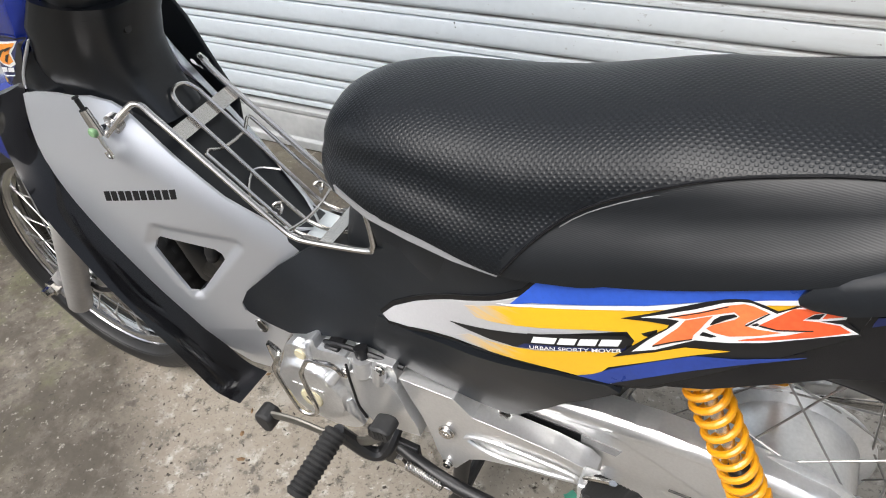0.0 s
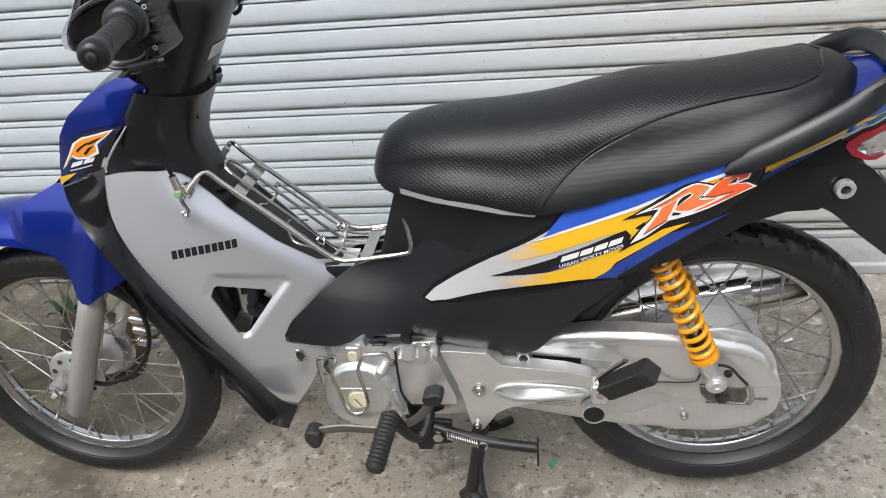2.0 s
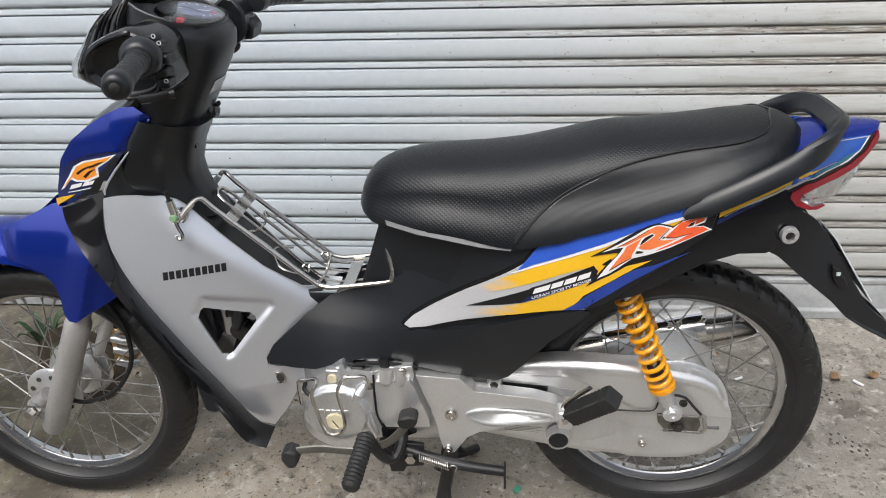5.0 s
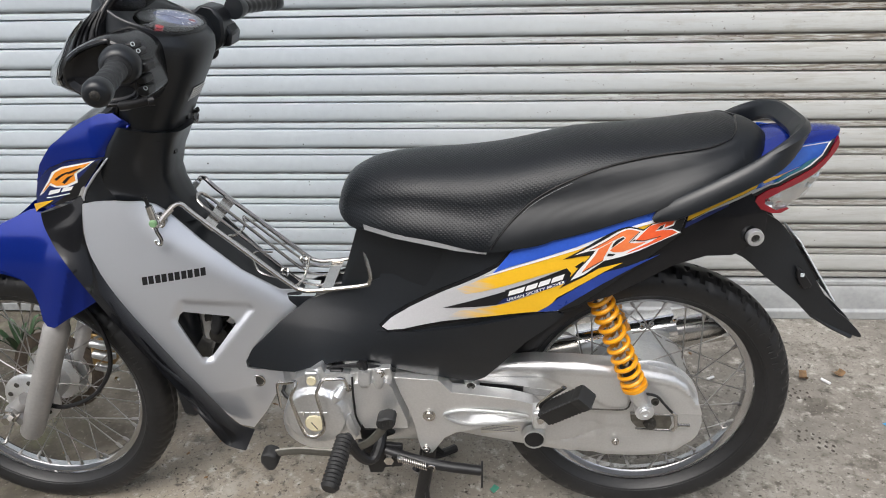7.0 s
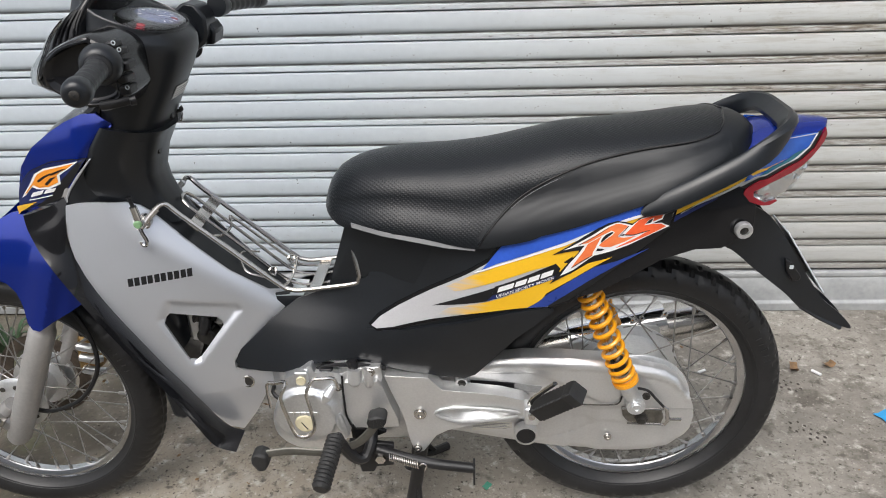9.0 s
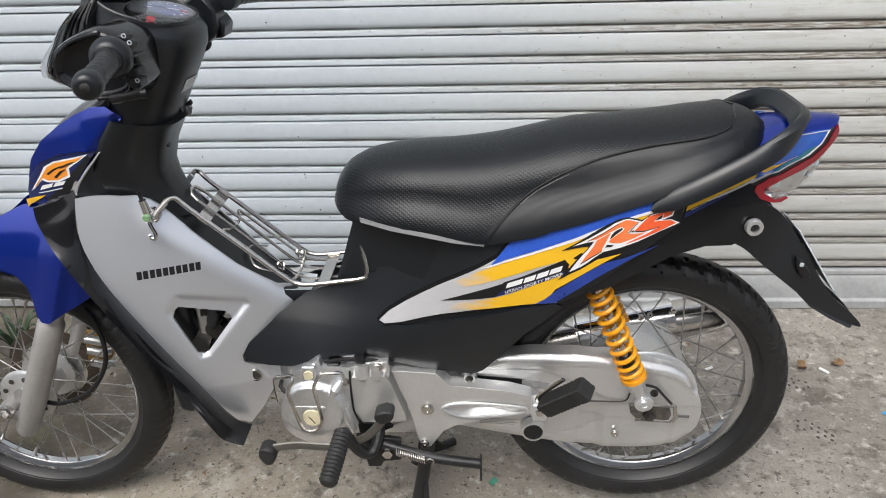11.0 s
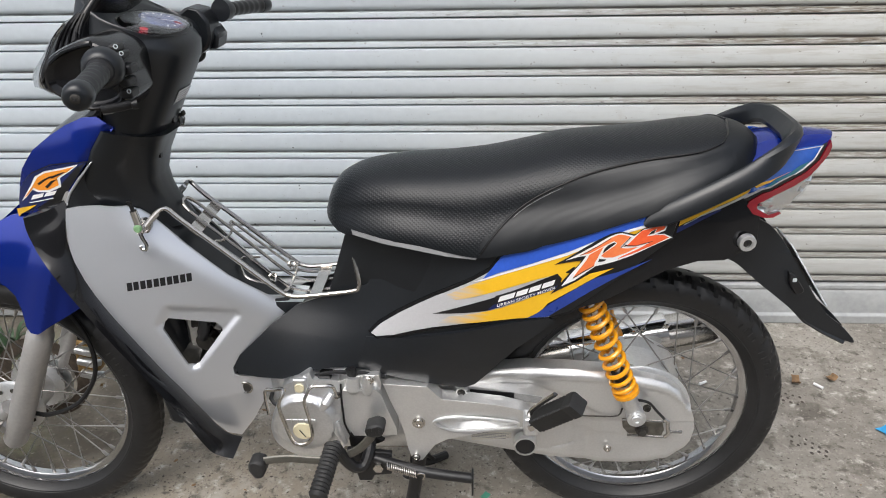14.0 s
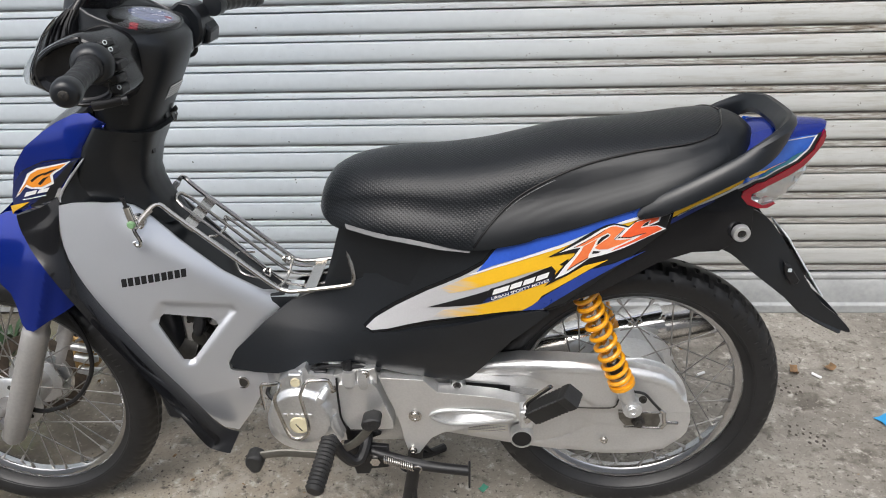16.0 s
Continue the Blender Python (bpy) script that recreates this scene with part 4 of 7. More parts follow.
HOLE = [(-0.445, 0.513), (-0.442, 0.524), (-0.435, 0.530), (-0.362, 0.508), (-0.354, 0.500), (-0.352, 0.490), (-0.396, 0.436), (-0.404, 0.432), (-0.414, 0.437)]


RECESS = [(-0.456, 0.522), (-0.436, 0.558), (-0.322, 0.531), (-0.314, 0.516), (-0.394, 0.424), (-0.412, 0.424)]


def inside(x, z, poly):
    """How far inside a convex outline a point lies (negative: outside)."""
    best = 1.0
    for (x0, z0), (x1, z1) in zip(poly, poly[1:] + poly[:1]):
        n = math.hypot(x1 - x0, z1 - z0)
        best = min(best, ((z - z0) * (x1 - x0) - (x - x0) * (z1 - z0)) / n * -1)
    return best


def side_surface(x, z):
    """The silver side, stepped in round its window and rolled in along its upper edge."""
    d = min(1.0, max(0.0, (inside(x, z, RECESS) + 0.002) / 0.016))
    k = (z - 0.52) + (x + 0.222) * 0.90
    edge = max(0.0, 0.070 + k) if x < -0.21 else 0.0
    roll = 6.4 * edge * edge * min(1.0, max(0.0, (x + 0.50) / 0.05))
    return fair(x, z) + 0.006 - 0.0085 * d * d * (3 - 2 * d) - min(0.035, roll) - 0.32 * (z - 0.55) ** 2 - 0.25 * (x + 0.41) ** 2


for s in (-1, 1):
    shield = part("leg_shield", panel(SIDE, side_surface, 0.004, s, cut=0.004, holes=(HOLE,)), SILVER, BIKE, "silver painted leg shield side with a window", bevel=0.0018)
    outer = [(-0.6338, 0.1180, 0.7293), (-0.6319, 0.1220, 0.7105), (-0.6232, 0.1300, 0.6934), (-0.6080, 0.1420, 0.6710), (-0.5782, 0.1600, 0.6359), (-0.5416, 0.1760, 0.5935), (-0.4900, 0.1820, 0.5120), (-0.4490, 0.1800, 0.4430), (-0.4150, 0.1750, 0.3750), (-0.3800, 0.1700, 0.2990), (-0.3620, 0.1670, 0.2800), (-0.3390, 0.1630, 0.2690)]
    inner = [(-0.5704, 0.7510), (-0.5660, 0.7380), (-0.5690, 0.7050), (-0.5655, 0.6650), (-0.5450, 0.6050), (-0.5200, 0.5500), (-0.4770, 0.4720), (-0.4520, 0.4270), (-0.4240, 0.3800), (-0.3850, 0.3000), (-0.3660, 0.2720), (-0.3450, 0.2580)]
    a, b = spline(outer, 4), spline([(x, (0.096 if i == 0 else 0.102 if i == 1 else fair(x, z) - 0.006), z) for i, (x, z) in enumerate(inner)], 4)
    rings = []
    for i, (p, q) in enumerate(zip(a, b)):
        face, taper = [], min(1.0, (len(a) - 1 - i) / 9)
        for k in range(9):
            u = k / 8
            face.append(p.lerp(q, u) + Vector((0.008, 0.004, 0.0)) * math.sin(math.pi * u) * taper)
        back = [c + Vector((-0.008, -0.012, 0.0)) * (0.35 + 0.65 * math.sin(math.pi * k / 8)) * (0.3 + 0.7 * taper) for k, c in enumerate(face)]
        rings.append([(c.x, s * c.y, c.z) for c in face + back[::-1]])
    part("wing", loft(rings), GLOSS, shield, "gloss black outer edge of the leg shield", angle=50)
    sy = s * (side_surface(-0.324, 0.369) + 0.001)
    screw = part("screw_cup", lathe([(0.0105, -0.0015), (0.0125, -0.001), (0.0130, 0.001), (0.0105, 0.001)], 24, at=(-0.324, sy, 0.369), closed=True), STEEL, shield)
    part("screw", lathe([(0.0, -0.0010), (0.006, -0.0010), (0.0095, -0.0002), (0.0100, 0.001), (0.0, 0.001)], 20, at=(-0.324, sy, 0.369)), GREASE, screw)
    # the maker's wordmark as plain bars
    (ax, az), (bx, bz), up = (-0.4884, 0.5926), (-0.3883, 0.5954), 0.0142
    for i in range(5):
        for u0, u1, v0, v1 in ((0.0, 0.078, 0, 1), (0.100, 0.178, 0, 1)):
            q = [(ax + (bx - ax) * (0.207 * i + u), az + (bz - az) * (0.207 * i + u) + up * v) for u, v in ((u0, v0), (u1, v0), (u1, v1), (u0, v1))]
            part("wordmark_bar", panel(q, side_surface, 0.0006, s, off=0.0008, cut=0.03), STICKER_BLACK, shield, "black wordmark bar" if i == 0 else "")

# the inner face of the leg shield's other wing, beside the column
part("wing_inner", panel([(-0.600, 0.700), (-0.570, 0.790), (-0.543, 0.785), (-0.531, 0.765), (-0.511, 0.735), (-0.486, 0.668), (-0.461, 0.608), (-0.470, 0.560), (-0.520, 0.560)], lambda x, z: 0.150 + 0.10 * (x + 0.50) ** 2, 0.006, 1, cut=0.02), BLACK, BIKE, "black inner face of the leg shield", bevel=0.002)

# spine under the rack, between the two silver sides
rings = []
for x, zt, w in ((-0.47, 0.728, 0.050), (-0.435, 0.692, 0.0640), (-0.387, 0.640, 0.0640), (-0.333, 0.584, 0.0575), (-0.274, 0.534, 0.0390), (-0.215, 0.520, 0.030), (-0.16, 0.540, 0.040), (-0.10, 0.560, 0.045)):
    rings.append([(x, w * c, zt + d) for c, d in ((-1, -0.10), (-1, -0.012), (-0.86, 0.0), (0.86, 0.0), (1, -0.012), (1, -0.10))])
part("spine_cover", loft(rings), BLACK, BIKE, "black cover over the frame's spine", angle=50, bevel=0.002)
part("battery_label", sheet([[(-0.262, -0.034, 0.526), (-0.262, 0.034, 0.526)], [(-0.212, -0.030, 0.5235), (-0.212, 0.030, 0.5235)]], 0.0006), LABEL, BIKE, "pale blue label")


def ring(cx, cy, z, rx, ry, n=28, p=2.4):
    out = []
    for k in range(n):
        w = 2 * math.pi * k / n
        c, s = math.cos(w), math.sin(w)
        out.append((cx + rx * math.copysign(abs(c) ** (2 / p), c), cy + ry * math.copysign(abs(s) ** (2 / p), s), z))
    return out


def column_ring(z, xr, xf, wr, wf):
    """Wide in front, narrow and rounded behind."""
    side = spline([(xr, 0, z), (xr - 0.004, wr * 0.6, z), (xr - 0.022, wr * 0.92, z), (xr * 0.5 + xf * 0.5, (wr + wf) / 2 + 0.004, z), (xf + 0.01, wf, z), (xf, wf * 0.6, z), (xf - 0.01, 0, z)], 4)
    tip = -0.25 if z > 0.85 else 0
    side = [Vector((p.x, p.y, p.z + tip * (p.x + 0.46))) for p in side]
    return [tuple(p) for p in side] + [(p.x, -p.y, p.z) for p in reversed(side[1:-1])]


part("column_cover", loft([column_ring(*q) for q in ((0.680, -0.402, -0.555, 0.046, 0.074), (0.705, -0.418, -0.555, 0.050, 0.076), (0.722, -0.428, -0.557, 0.054, 0.078), (0.740, -0.435, -0.560, 0.058, 0.080), (0.765, -0.439, -0.552, 0.062, 0.086),
                                                     (0.80, -0.429, -0.534, 0.066, 0.090), (0.835, -0.411, -0.515, 0.072, 0.096), (0.861, -0.398, -0.495, 0.076, 0.090))]), BLACK, BIKE, "satin black steering column cover", angle=60)


REAR_EDGE = [(-0.466, 0.872), (-0.495, 0.843), (-0.519, 0.817)]


def from_edge(x, z, line):
    """Distance from a broken line."""
    best = 1.0
    for (x0, z0), (x1, z1) in zip(line, line[1:]):
        dx, dz = x1 - x0, z1 - z0
        u = min(1, max(0, ((x - x0) * dx + (z - z0) * dz) / (dx * dx + dz * dz)))
        best = min(best, math.hypot(x - x0 - u * dx, z - z0 - u * dz))
    return best


def cowl_y(x, z):
    """Half the width of the blue cowl: bent in along its rear edge, its brow and its nose."""
    brow = max(0.0, z - 0.856 + 0.35 * max(0, -0.50 - x))
    return 0.099 - 0.22 * max(0, -0.53 - x) - 3.0 * max(0, -0.61 - x) ** 2 - 0.9 * max(0, 0.0095 - from_edge(x, z, REAR_EDGE)) - 3.0 * brow * brow - 1.8 * max(0.0, z - 0.80) ** 2


FLANK = [(-0.491, 0.888), (-0.475, 0.878), (-0.466, 0.869), (-0.495, 0.842), (-0.519, 0.816), (-0.541, 0.787), (-0.558, 0.762), (-0.572, 0.741), (-0.582, 0.733), (-0.611, 0.722), (-0.640, 0.713), (-0.659, 0.712), (-0.667, 0.735), (-0.662, 0.765), (-0.645, 0.797), (-0.612, 0.833), (-0.575, 0.858), (-0.545, 0.875), (-0.515, 0.887)]
FRONT_DECALS = [
    ("navy_field", STICKER_NAVY, [(-0.5191, 0.8172), (-0.5479, 0.8151), (-0.5944, 0.8048), (-0.6335, 0.7893), (-0.6626, 0.7610), (-0.6755, 0.7371), (-0.6851, 0.7078), (-0.6599, 0.7164), (-0.6274, 0.7337), (-0.5892, 0.7468), (-0.5691, 0.7588), (-0.5375, 0.7943)]),
    ("black_field", STICKER_BLACK, [(-0.5191, 0.8172), (-0.5332, 0.8103), (-0.5712, 0.7788), (-0.5965, 0.7523), (-0.6358, 0.7273), (-0.6181, 0.7255), (-0.5847, 0.7431), (-0.5674, 0.7610), (-0.5334, 0.7976)]),
    ("logo_outline", STICKER_WHITE, [(-0.6663, 0.7372), (-0.6355, 0.7687), (-0.6196, 0.7879), (-0.5984, 0.7986), (-0.5609, 0.8073), (-0.5287, 0.8154), (-0.5496, 0.8013), (-0.5613, 0.7945), (-0.5705, 0.7888), (-0.5727, 0.7736), (-0.5980, 0.7624), (-0.6213, 0.7603), (-0.6325, 0.7630), (-0.6532, 0.7452)]),
    ("orange_shape", STICKER_ORANGE, [(-0.6558, 0.7457), (-0.6304, 0.7694), (-0.6140, 0.7874), (-0.5971, 0.7957), (-0.5618, 0.8043), (-0.5384, 0.8109), (-0.5516, 0.8021), (-0.5666, 0.7951), (-0.5761, 0.7884), (-0.5763, 0.7764), (-0.5980, 0.7665), (-0.6179, 0.7637), (-0.6285, 0.7676), (-0.6468, 0.7515)]),
    ("dark_gap", STICKER_BLACK, [(-0.6176, 0.7760), (-0.6024, 0.7853), (-0.5873, 0.7915), (-0.5868, 0.7895), (-0.6010, 0.7824), (-0.6150, 0.7732)]),
    ("dark_gap", STICKER_BLACK, [(-0.6044, 0.7710), (-0.5900, 0.7823), (-0.5753, 0.7874), (-0.5861, 0.7806), (-0.5993, 0.7694)]),
    ("dark_gap", STICKER_BLACK, [(-0.5902, 0.7893), (-0.5690, 0.7978), (-0.5560, 0.8018), (-0.5663, 0.7961), (-0.5863, 0.7876)]),
    ("white_bar", STICKER_WHITE, [(-0.6415, 0.7441), (-0.6144, 0.7528), (-0.6087, 0.7605), (-0.6332, 0.7537)]),
    ("white_bar", STICKER_WHITE, [(-0.6107, 0.7537), (-0.5890, 0.7591), (-0.5823, 0.7668), (-0.6039, 0.7614)]),
    ("white_bar", STICKER_WHITE, [(-0.6459, 0.7392), (-0.5928, 0.7537), (-0.5932, 0.7521), (-0.6465, 0.7375)]),
    ("yellow_edge", STICKER_YELLOW, [(-0.6873, 0.7180), (-0.6613, 0.7278), (-0.6299, 0.7376), (-0.6527, 0.7242), (-0.6772, 0.7111), (-0.6874, 0.7028)]),
    ("seam", STICKER_BLACK, [(-0.5139, 0.8189), (-0.5359, 0.8198), (-0.5811, 0.8127), (-0.6218, 0.7957), (-0.6582, 0.7650), (-0.6604, 0.7630), (-0.6224, 0.7936), (-0.5817, 0.8107), (-0.5365, 0.8178), (-0.5138, 0.8173)]),
]
for s in (-1, 1):
    flank = part("front_cowl", panel(FLANK, cowl_y, 0.004, s, cut=0.0035), BLUE, BIKE, "blue front cowl side with an orange graphic", bevel=0.002)
    for k, (name, m, o) in enumerate(FRONT_DECALS):
        part(name, panel(o, cowl_y, 0.0004, s, off=0.0006 + 0.0003 * k, cut=0.006), m, flank)
    # silver lip that runs up between the cowl and the column, and the column's foot beside it
    part("shield_lip", panel([(-0.5096, 0.8187), (-0.5075, 0.8177), (-0.5351, 0.7876), (-0.5554, 0.7637), (-0.5638, 0.7495), (-0.5652, 0.7430), (-0.5676, 0.7430), (-0.5680, 0.7496), (-0.5588, 0.7657), (-0.5385, 0.7896)], lambda x, z: 0.0985, 0.004, s, cut=0), SILVER, BIKE, "silver lip of the leg shield", bevel=0.001)
    part("column_flank", panel([(-0.5097, 0.8175), (-0.4955, 0.8174), (-0.4950, 0.7880), (-0.5050, 0.7330), (-0.5199, 0.7317), (-0.5690, 0.7317), (-0.5694, 0.7461), (-0.5602, 0.7633), (-0.5401, 0.7863)], lambda x, z: 0.0965 - 0.9 * max(0.0, x + 0.540), 0.006, s, cut=0.008), BLACK, BIKE, "satin black foot of the steering column cover", bevel=0.002)
rows = []
for z, xr, xf, yw in ((0.700, -0.57, -0.672, 0.040), (0.735, -0.55, -0.684, 0.046), (0.775, -0.53, -0.676, 0.054), (0.815, -0.51, -0.648, 0.062), (0.850, -0.50, -0.606, 0.068), (0.872, -0.49, -0.572, 0.070), (0.890, -0.485, -0.535, 0.070), (0.908, -0.48, -0.51, 0.06)):
    rows.append([tuple(p) for p in spline([(xr, 0, z), (xr, yw, z), (xr * 0.5 + xf * 0.5, yw * 1.0, z), (xf + 0.018, yw * 0.6, z), (xf, 0, z), (xf + 0.018, -yw * 0.6, z), (xr * 0.5 + xf * 0.5, -yw, z), (xr, -yw, z)], 4, True)])
part("cowl_centre", loft(rows), GLOSS, BIKE, "gloss black front cowl between the blue sides", angle=60)
part("under_flap", panel([(-0.515, 0.33), (-0.475, 0.33), (-0.468, 0.265), (-0.482, 0.245), (-0.505, 0.252)], lambda x, z: 0.045, 0.09, -1, cut=0), BLACK, BIKE, "black flap under the leg shield", bevel=0.008)

# ---- handlebar ----
COVER = [(0.846, -0.462, 0.046, 0.080), (0.868, -0.456, 0.052, 0.080), (0.90, -0.446, 0.066, 0.080), (0.940, -0.438, 0.081, 0.083), (0.967, -0.437, 0.092, 0.090), (0.985, -0.439, 0.095, 0.097), (0.996, -0.442, 0.091, 0.099), (1.002, -0.443, 0.086, 0.096)]
CZ = [q[0] for q in COVER]


def cover_point(z, w, off=0.0):
    """A point of the handlebar cover at a height and an angle from its rear."""
    cx, rx, ry = (along(CZ, [q[k] for q in COVER], z) for k in (1, 2, 3))
    c, s = math.cos(w), math.sin(w)
    x = cx + (rx + off) * math.copysign(abs(c) ** (2 / 2.4), c)
    return (x, (ry + off) * math.copysign(abs(s) ** (2 / 2.4), s), z - (0.40 * (x + 0.46) if z < 0.86 else 0.2 * (x + 0.46) if z < 0.88 else 0))


def cover():
    n, rings = 40, []
    for z in [q[0] for q in COVER]:
        rings.append([Vector(cover_point(z, 2 * math.pi * k / n)) for k in range(n)])
    # the hood rises round the instruments and dips to their lens
    outer, inner_ = [], []
    for k in range(n):
        w = 2 * math.pi * k / n
        f = ((1 - math.cos(w)) / 2) ** 1.7
        p = Vector(cover_point(1.002, w))
        outer.append(Vector((p.x + 0.030 * f, p.y * (1 - 0.10 * f), 1.003 + 0.085 * f)))
        inner_.append(LENS_PLANE @ Vector((0.0505 * math.cos(w), 0.0845 * math.sin(w), 0.003)))
    rings.append(outer)
    for u, up in ((0.06, 0.003), (0.14, 0.0035), (0.30, 0.001), (0.65, -0.001), (0.92, 0.0005), (1.0, -0.002)):
        rings.append([p.lerp(q, u) + Vector((0, 0, up)) for p, q in zip(outer, inner_)])
    return loft(rings)


LENS_PLANE = Matrix.Translation((-0.404, 0, 1.0150)) @ Matrix.Rotation(radians(19), 4, "Y")
HB = part("handlebar_cover", cover(), BLACK, BIKE, "satin black handlebar cover", angle=50, at=STEER)
ID = Matrix.Identity(4)
OFF_BAR = STEER.inverted()
# warning label wrapped round the rear of the cover
rows = [[cover_point(z, radians(a), 0.0008) for a in (-14, -6, 2, 9, 16)] for z in (0.887, 0.896, 0.905, 0.914)]
lab = part("warning_label", sheet(rows, 0.0006), STICKER_WHITE, HB, "white warning label with small print", at=ID)
for k in range(6):
    z = 0.8890 + 0.0041 * k
    part("print_bar", sheet([[cover_point(zz, radians(a), 0.0016) for a in (-13, -5, 2, 8 + (k % 3) * 3)] for zz in (z, z + 0.0012)], 0.0003), GREY_TRIM, lab)
for z, w in ((0.872, 0), (0.955, -62)):
    x, y, zz = cover_point(z, radians(w))
    part("screw_well", lathe([(0.0, 0.002), (0.0055, 0.002), (0.0065, 0.0), (0.0065, -0.004), (0.0, -0.004)], 16, "x", at=(x, y, zz)), STICKER_BLACK, HB, at=ID)
hk = part("helmet_hook", tube(spline([(-0.411, 0.022, 0.862), (-0.399, 0.024, 0.861), (-0.394, 0.024, 0.864), (-0.396, 0.024, 0.868)], 4), 0.0036, 8), IRON, HB, "small black hook", at=ID)
part("ring", tube(spline([(-0.399 + 0.004 * math.cos(a), 0.022, 0.852 + 0.008 * math.sin(a)) for a in (2 * math.pi * k / 8 for k in range(8))], 3, True), 0.0013, 6, closed=True), STEEL, hk)
part("screw_well", lathe([(0.0, 0.003), (0.0055, 0.003), (0.0065, 0.0), (0.0065, -0.006), (0.0, -0.006)], 16, "x", at=(-0.4290, -0.020, 0.8049)), STICKER_BLACK, HB, at=OFF_BAR)
# headlight nose
NOSE = [(0.916, -0.480, 0.085, 0.085), (0.924, -0.484, 0.100, 0.104), (0.936, -0.486, 0.112, 0.114), (0.957, -0.486, 0.105, 0.116), (0.982, -0.482, 0.085, 0.112), (1.006, -0.480, 0.068, 0.106), (1.028, -0.476, 0.045, 0.100), (1.049, -0.466, 0.018, 0.090), (1.066, -0.455, 0.012, 0.078)]
def nose_point(z, w, off):
    cx, rx, ry = (along([q[0] for q in NOSE], [q[k] for q in NOSE], z) for k in (1, 2, 3))
    c, s = math.cos(w), math.sin(w)
    return (cx + ((rx if c < 0 else 0.022) + off) * math.copysign(abs(c) ** (2 / 2.4), c), (ry + off) * math.copysign(abs(s) ** (2 / 2.4), s), z)


nose = part("headlight_nose", loft([[nose_point(z, 2 * math.pi * k / 48, 0.0) for k in range(48)] for z in [q[0] for q in NOSE]]), GLOSS, HB, "gloss black headlight cowl", angle=50, at=ID)
for name, m, off, label in (("reflector", CHROME, 0.0012, ""), ("headlight", CLEAR, 0.0036, "clear headlight lens")):
    rows = []
    for i in range(9):
        z = 0.936 + 0.094 * i / 8
        reach = 62 - 5 * math.sin(math.pi * i / 8) - 12 * (i / 8)
        rows.append([nose_point(z, radians(180 + reach * k / 8), off) for k in range(-8, 9)])
    part(name, sheet(rows, 0.0015), m, nose, label, angle=60)
for s in (-1, 1):
    for k in range(5):
        w = s * radians(113 - 8 * k)
        part("cowl_rib", tube(spline([nose_point(z, w + s * 0.25 * (1.0 - z), 0.0006) for z in (0.962 + 0.006 * k, 0.985, 1.005, 1.025, 1.045)], 3), 0.0022, 6), GLOSS, nose)
    # seams of the cowl and its moulded edge
    part("cowl_edge", tube(spline([nose_point(0.945, s * radians(-122) if s > 0 else radians(122), 0.001), nose_point(0.975, s * radians(-112) if s > 0 else radians(112), 0.001), nose_point(1.0, s * radians(-98) if s > 0 else radians(98), 0.001)], 5), 0.0013, 6), STICKER_BLACK, nose)
    arm = [ring(-0.452, 0, 0, 0.060, 0.050, 24), ring(-0.445, 0, 0, 0.050, 0.046, 24), ring(-0.425, 0, 0, 0.036, 0.040, 24)]
    part("handlebar_arm", loft([[(x, s * yy, z0 + y) for x, y, _ in r] for r, yy, z0 in zip(arm, (0.05, 0.105, 0.15), (0.944, 0.958, 0.968))]), BLACK, HB, at=ID, angle=60)
    if s > 0:
        box_out = [(-0.440, 0.962), (-0.438, 0.990), (-0.428, 1.010), (-0.412, 1.022), (-0.386, 1.016), (-0.374, 0.998), (-0.374, 0.968), (-0.382, 0.950), (-0.396, 0.940), (-0.416, 0.935), (-0.430, 0.940)]
        sw = part("switch_box", panel(box_out, lambda x, z: 0.200, 0.056, s, cut=0), BLACK, HB, "black switch housing", at=ID, bevel=0.005)
        part("lever_perch", panel([(-0.420, 0.945), (-0.372, 0.945), (-0.366, 0.968), (-0.376, 0.985), (-0.418, 0.985)], lambda x, z: 0.214, 0.05, s, cut=0), BLACK, sw, bevel=0.004)
        part("screw", lathe([(0.0, -0.003), (0.004, -0.003), (0.0045, 0.0), (0.0, 0.0)], 12, at=(-0.385, 0.164, 0.958)), STEEL, sw)
        a, b = Vector((-0.3622, 0.2000, 1.0090)), Vector((-0.3291, 0.3300, 1.0010))
    else:
        # a bowl-shaped housing round the grip's root, with its switches along the rear edge
        bowl = [Vector((x, -0.17, z)) for x, z in [(-0.4996, 0.9872), (-0.4854, 1.0030), (-0.4607, 1.0152), (-0.4374, 1.0227), (-0.4226, 1.0225), (-0.4005, 1.0112), (-0.3888, 0.9968), (-0.3868, 0.9792), (-0.3877, 0.9548), (-0.3899, 0.9366), (-0.4056, 0.9268), (-0.4305, 0.9219), (-0.4558, 0.9239), (-0.4799, 0.9376), (-0.4972, 0.9503), (-0.5042, 0.9661)]]
        bowl = spline(bowl, 3, True)
        mid = sum(bowl, Vector()) / len(bowl)
        rings = []
        for k, y in ((1.02, -0.085), (1.03, -0.130), (1.02, -0.155), (1.0, -0.168), (0.955, -0.1755), (0.89, -0.1775), (0.845, -0.1755), (0.80, -0.171), (0.72, -0.1685), (0.3, -0.168)):
            rings.append([(mid.x + (p.x - mid.x) * k, y, mid.z + (p.z - mid.z) * k) for p in bowl])
        sw = part("switch_box", loft(rings), GLOSS, HB, "black switch housing", at=OFF_BAR, angle=40)
        part("housing_seam", tube(spline([(-0.4221, -0.1780, 1.0224), (-0.4201, -0.1780, 1.0099), (-0.3996, -0.1780, 1.0065), (-0.3892, -0.1780, 0.9938), (-0.3877, -0.1780, 0.9778)], 4), 0.0016, 6), STICKER_BLACK, sw)
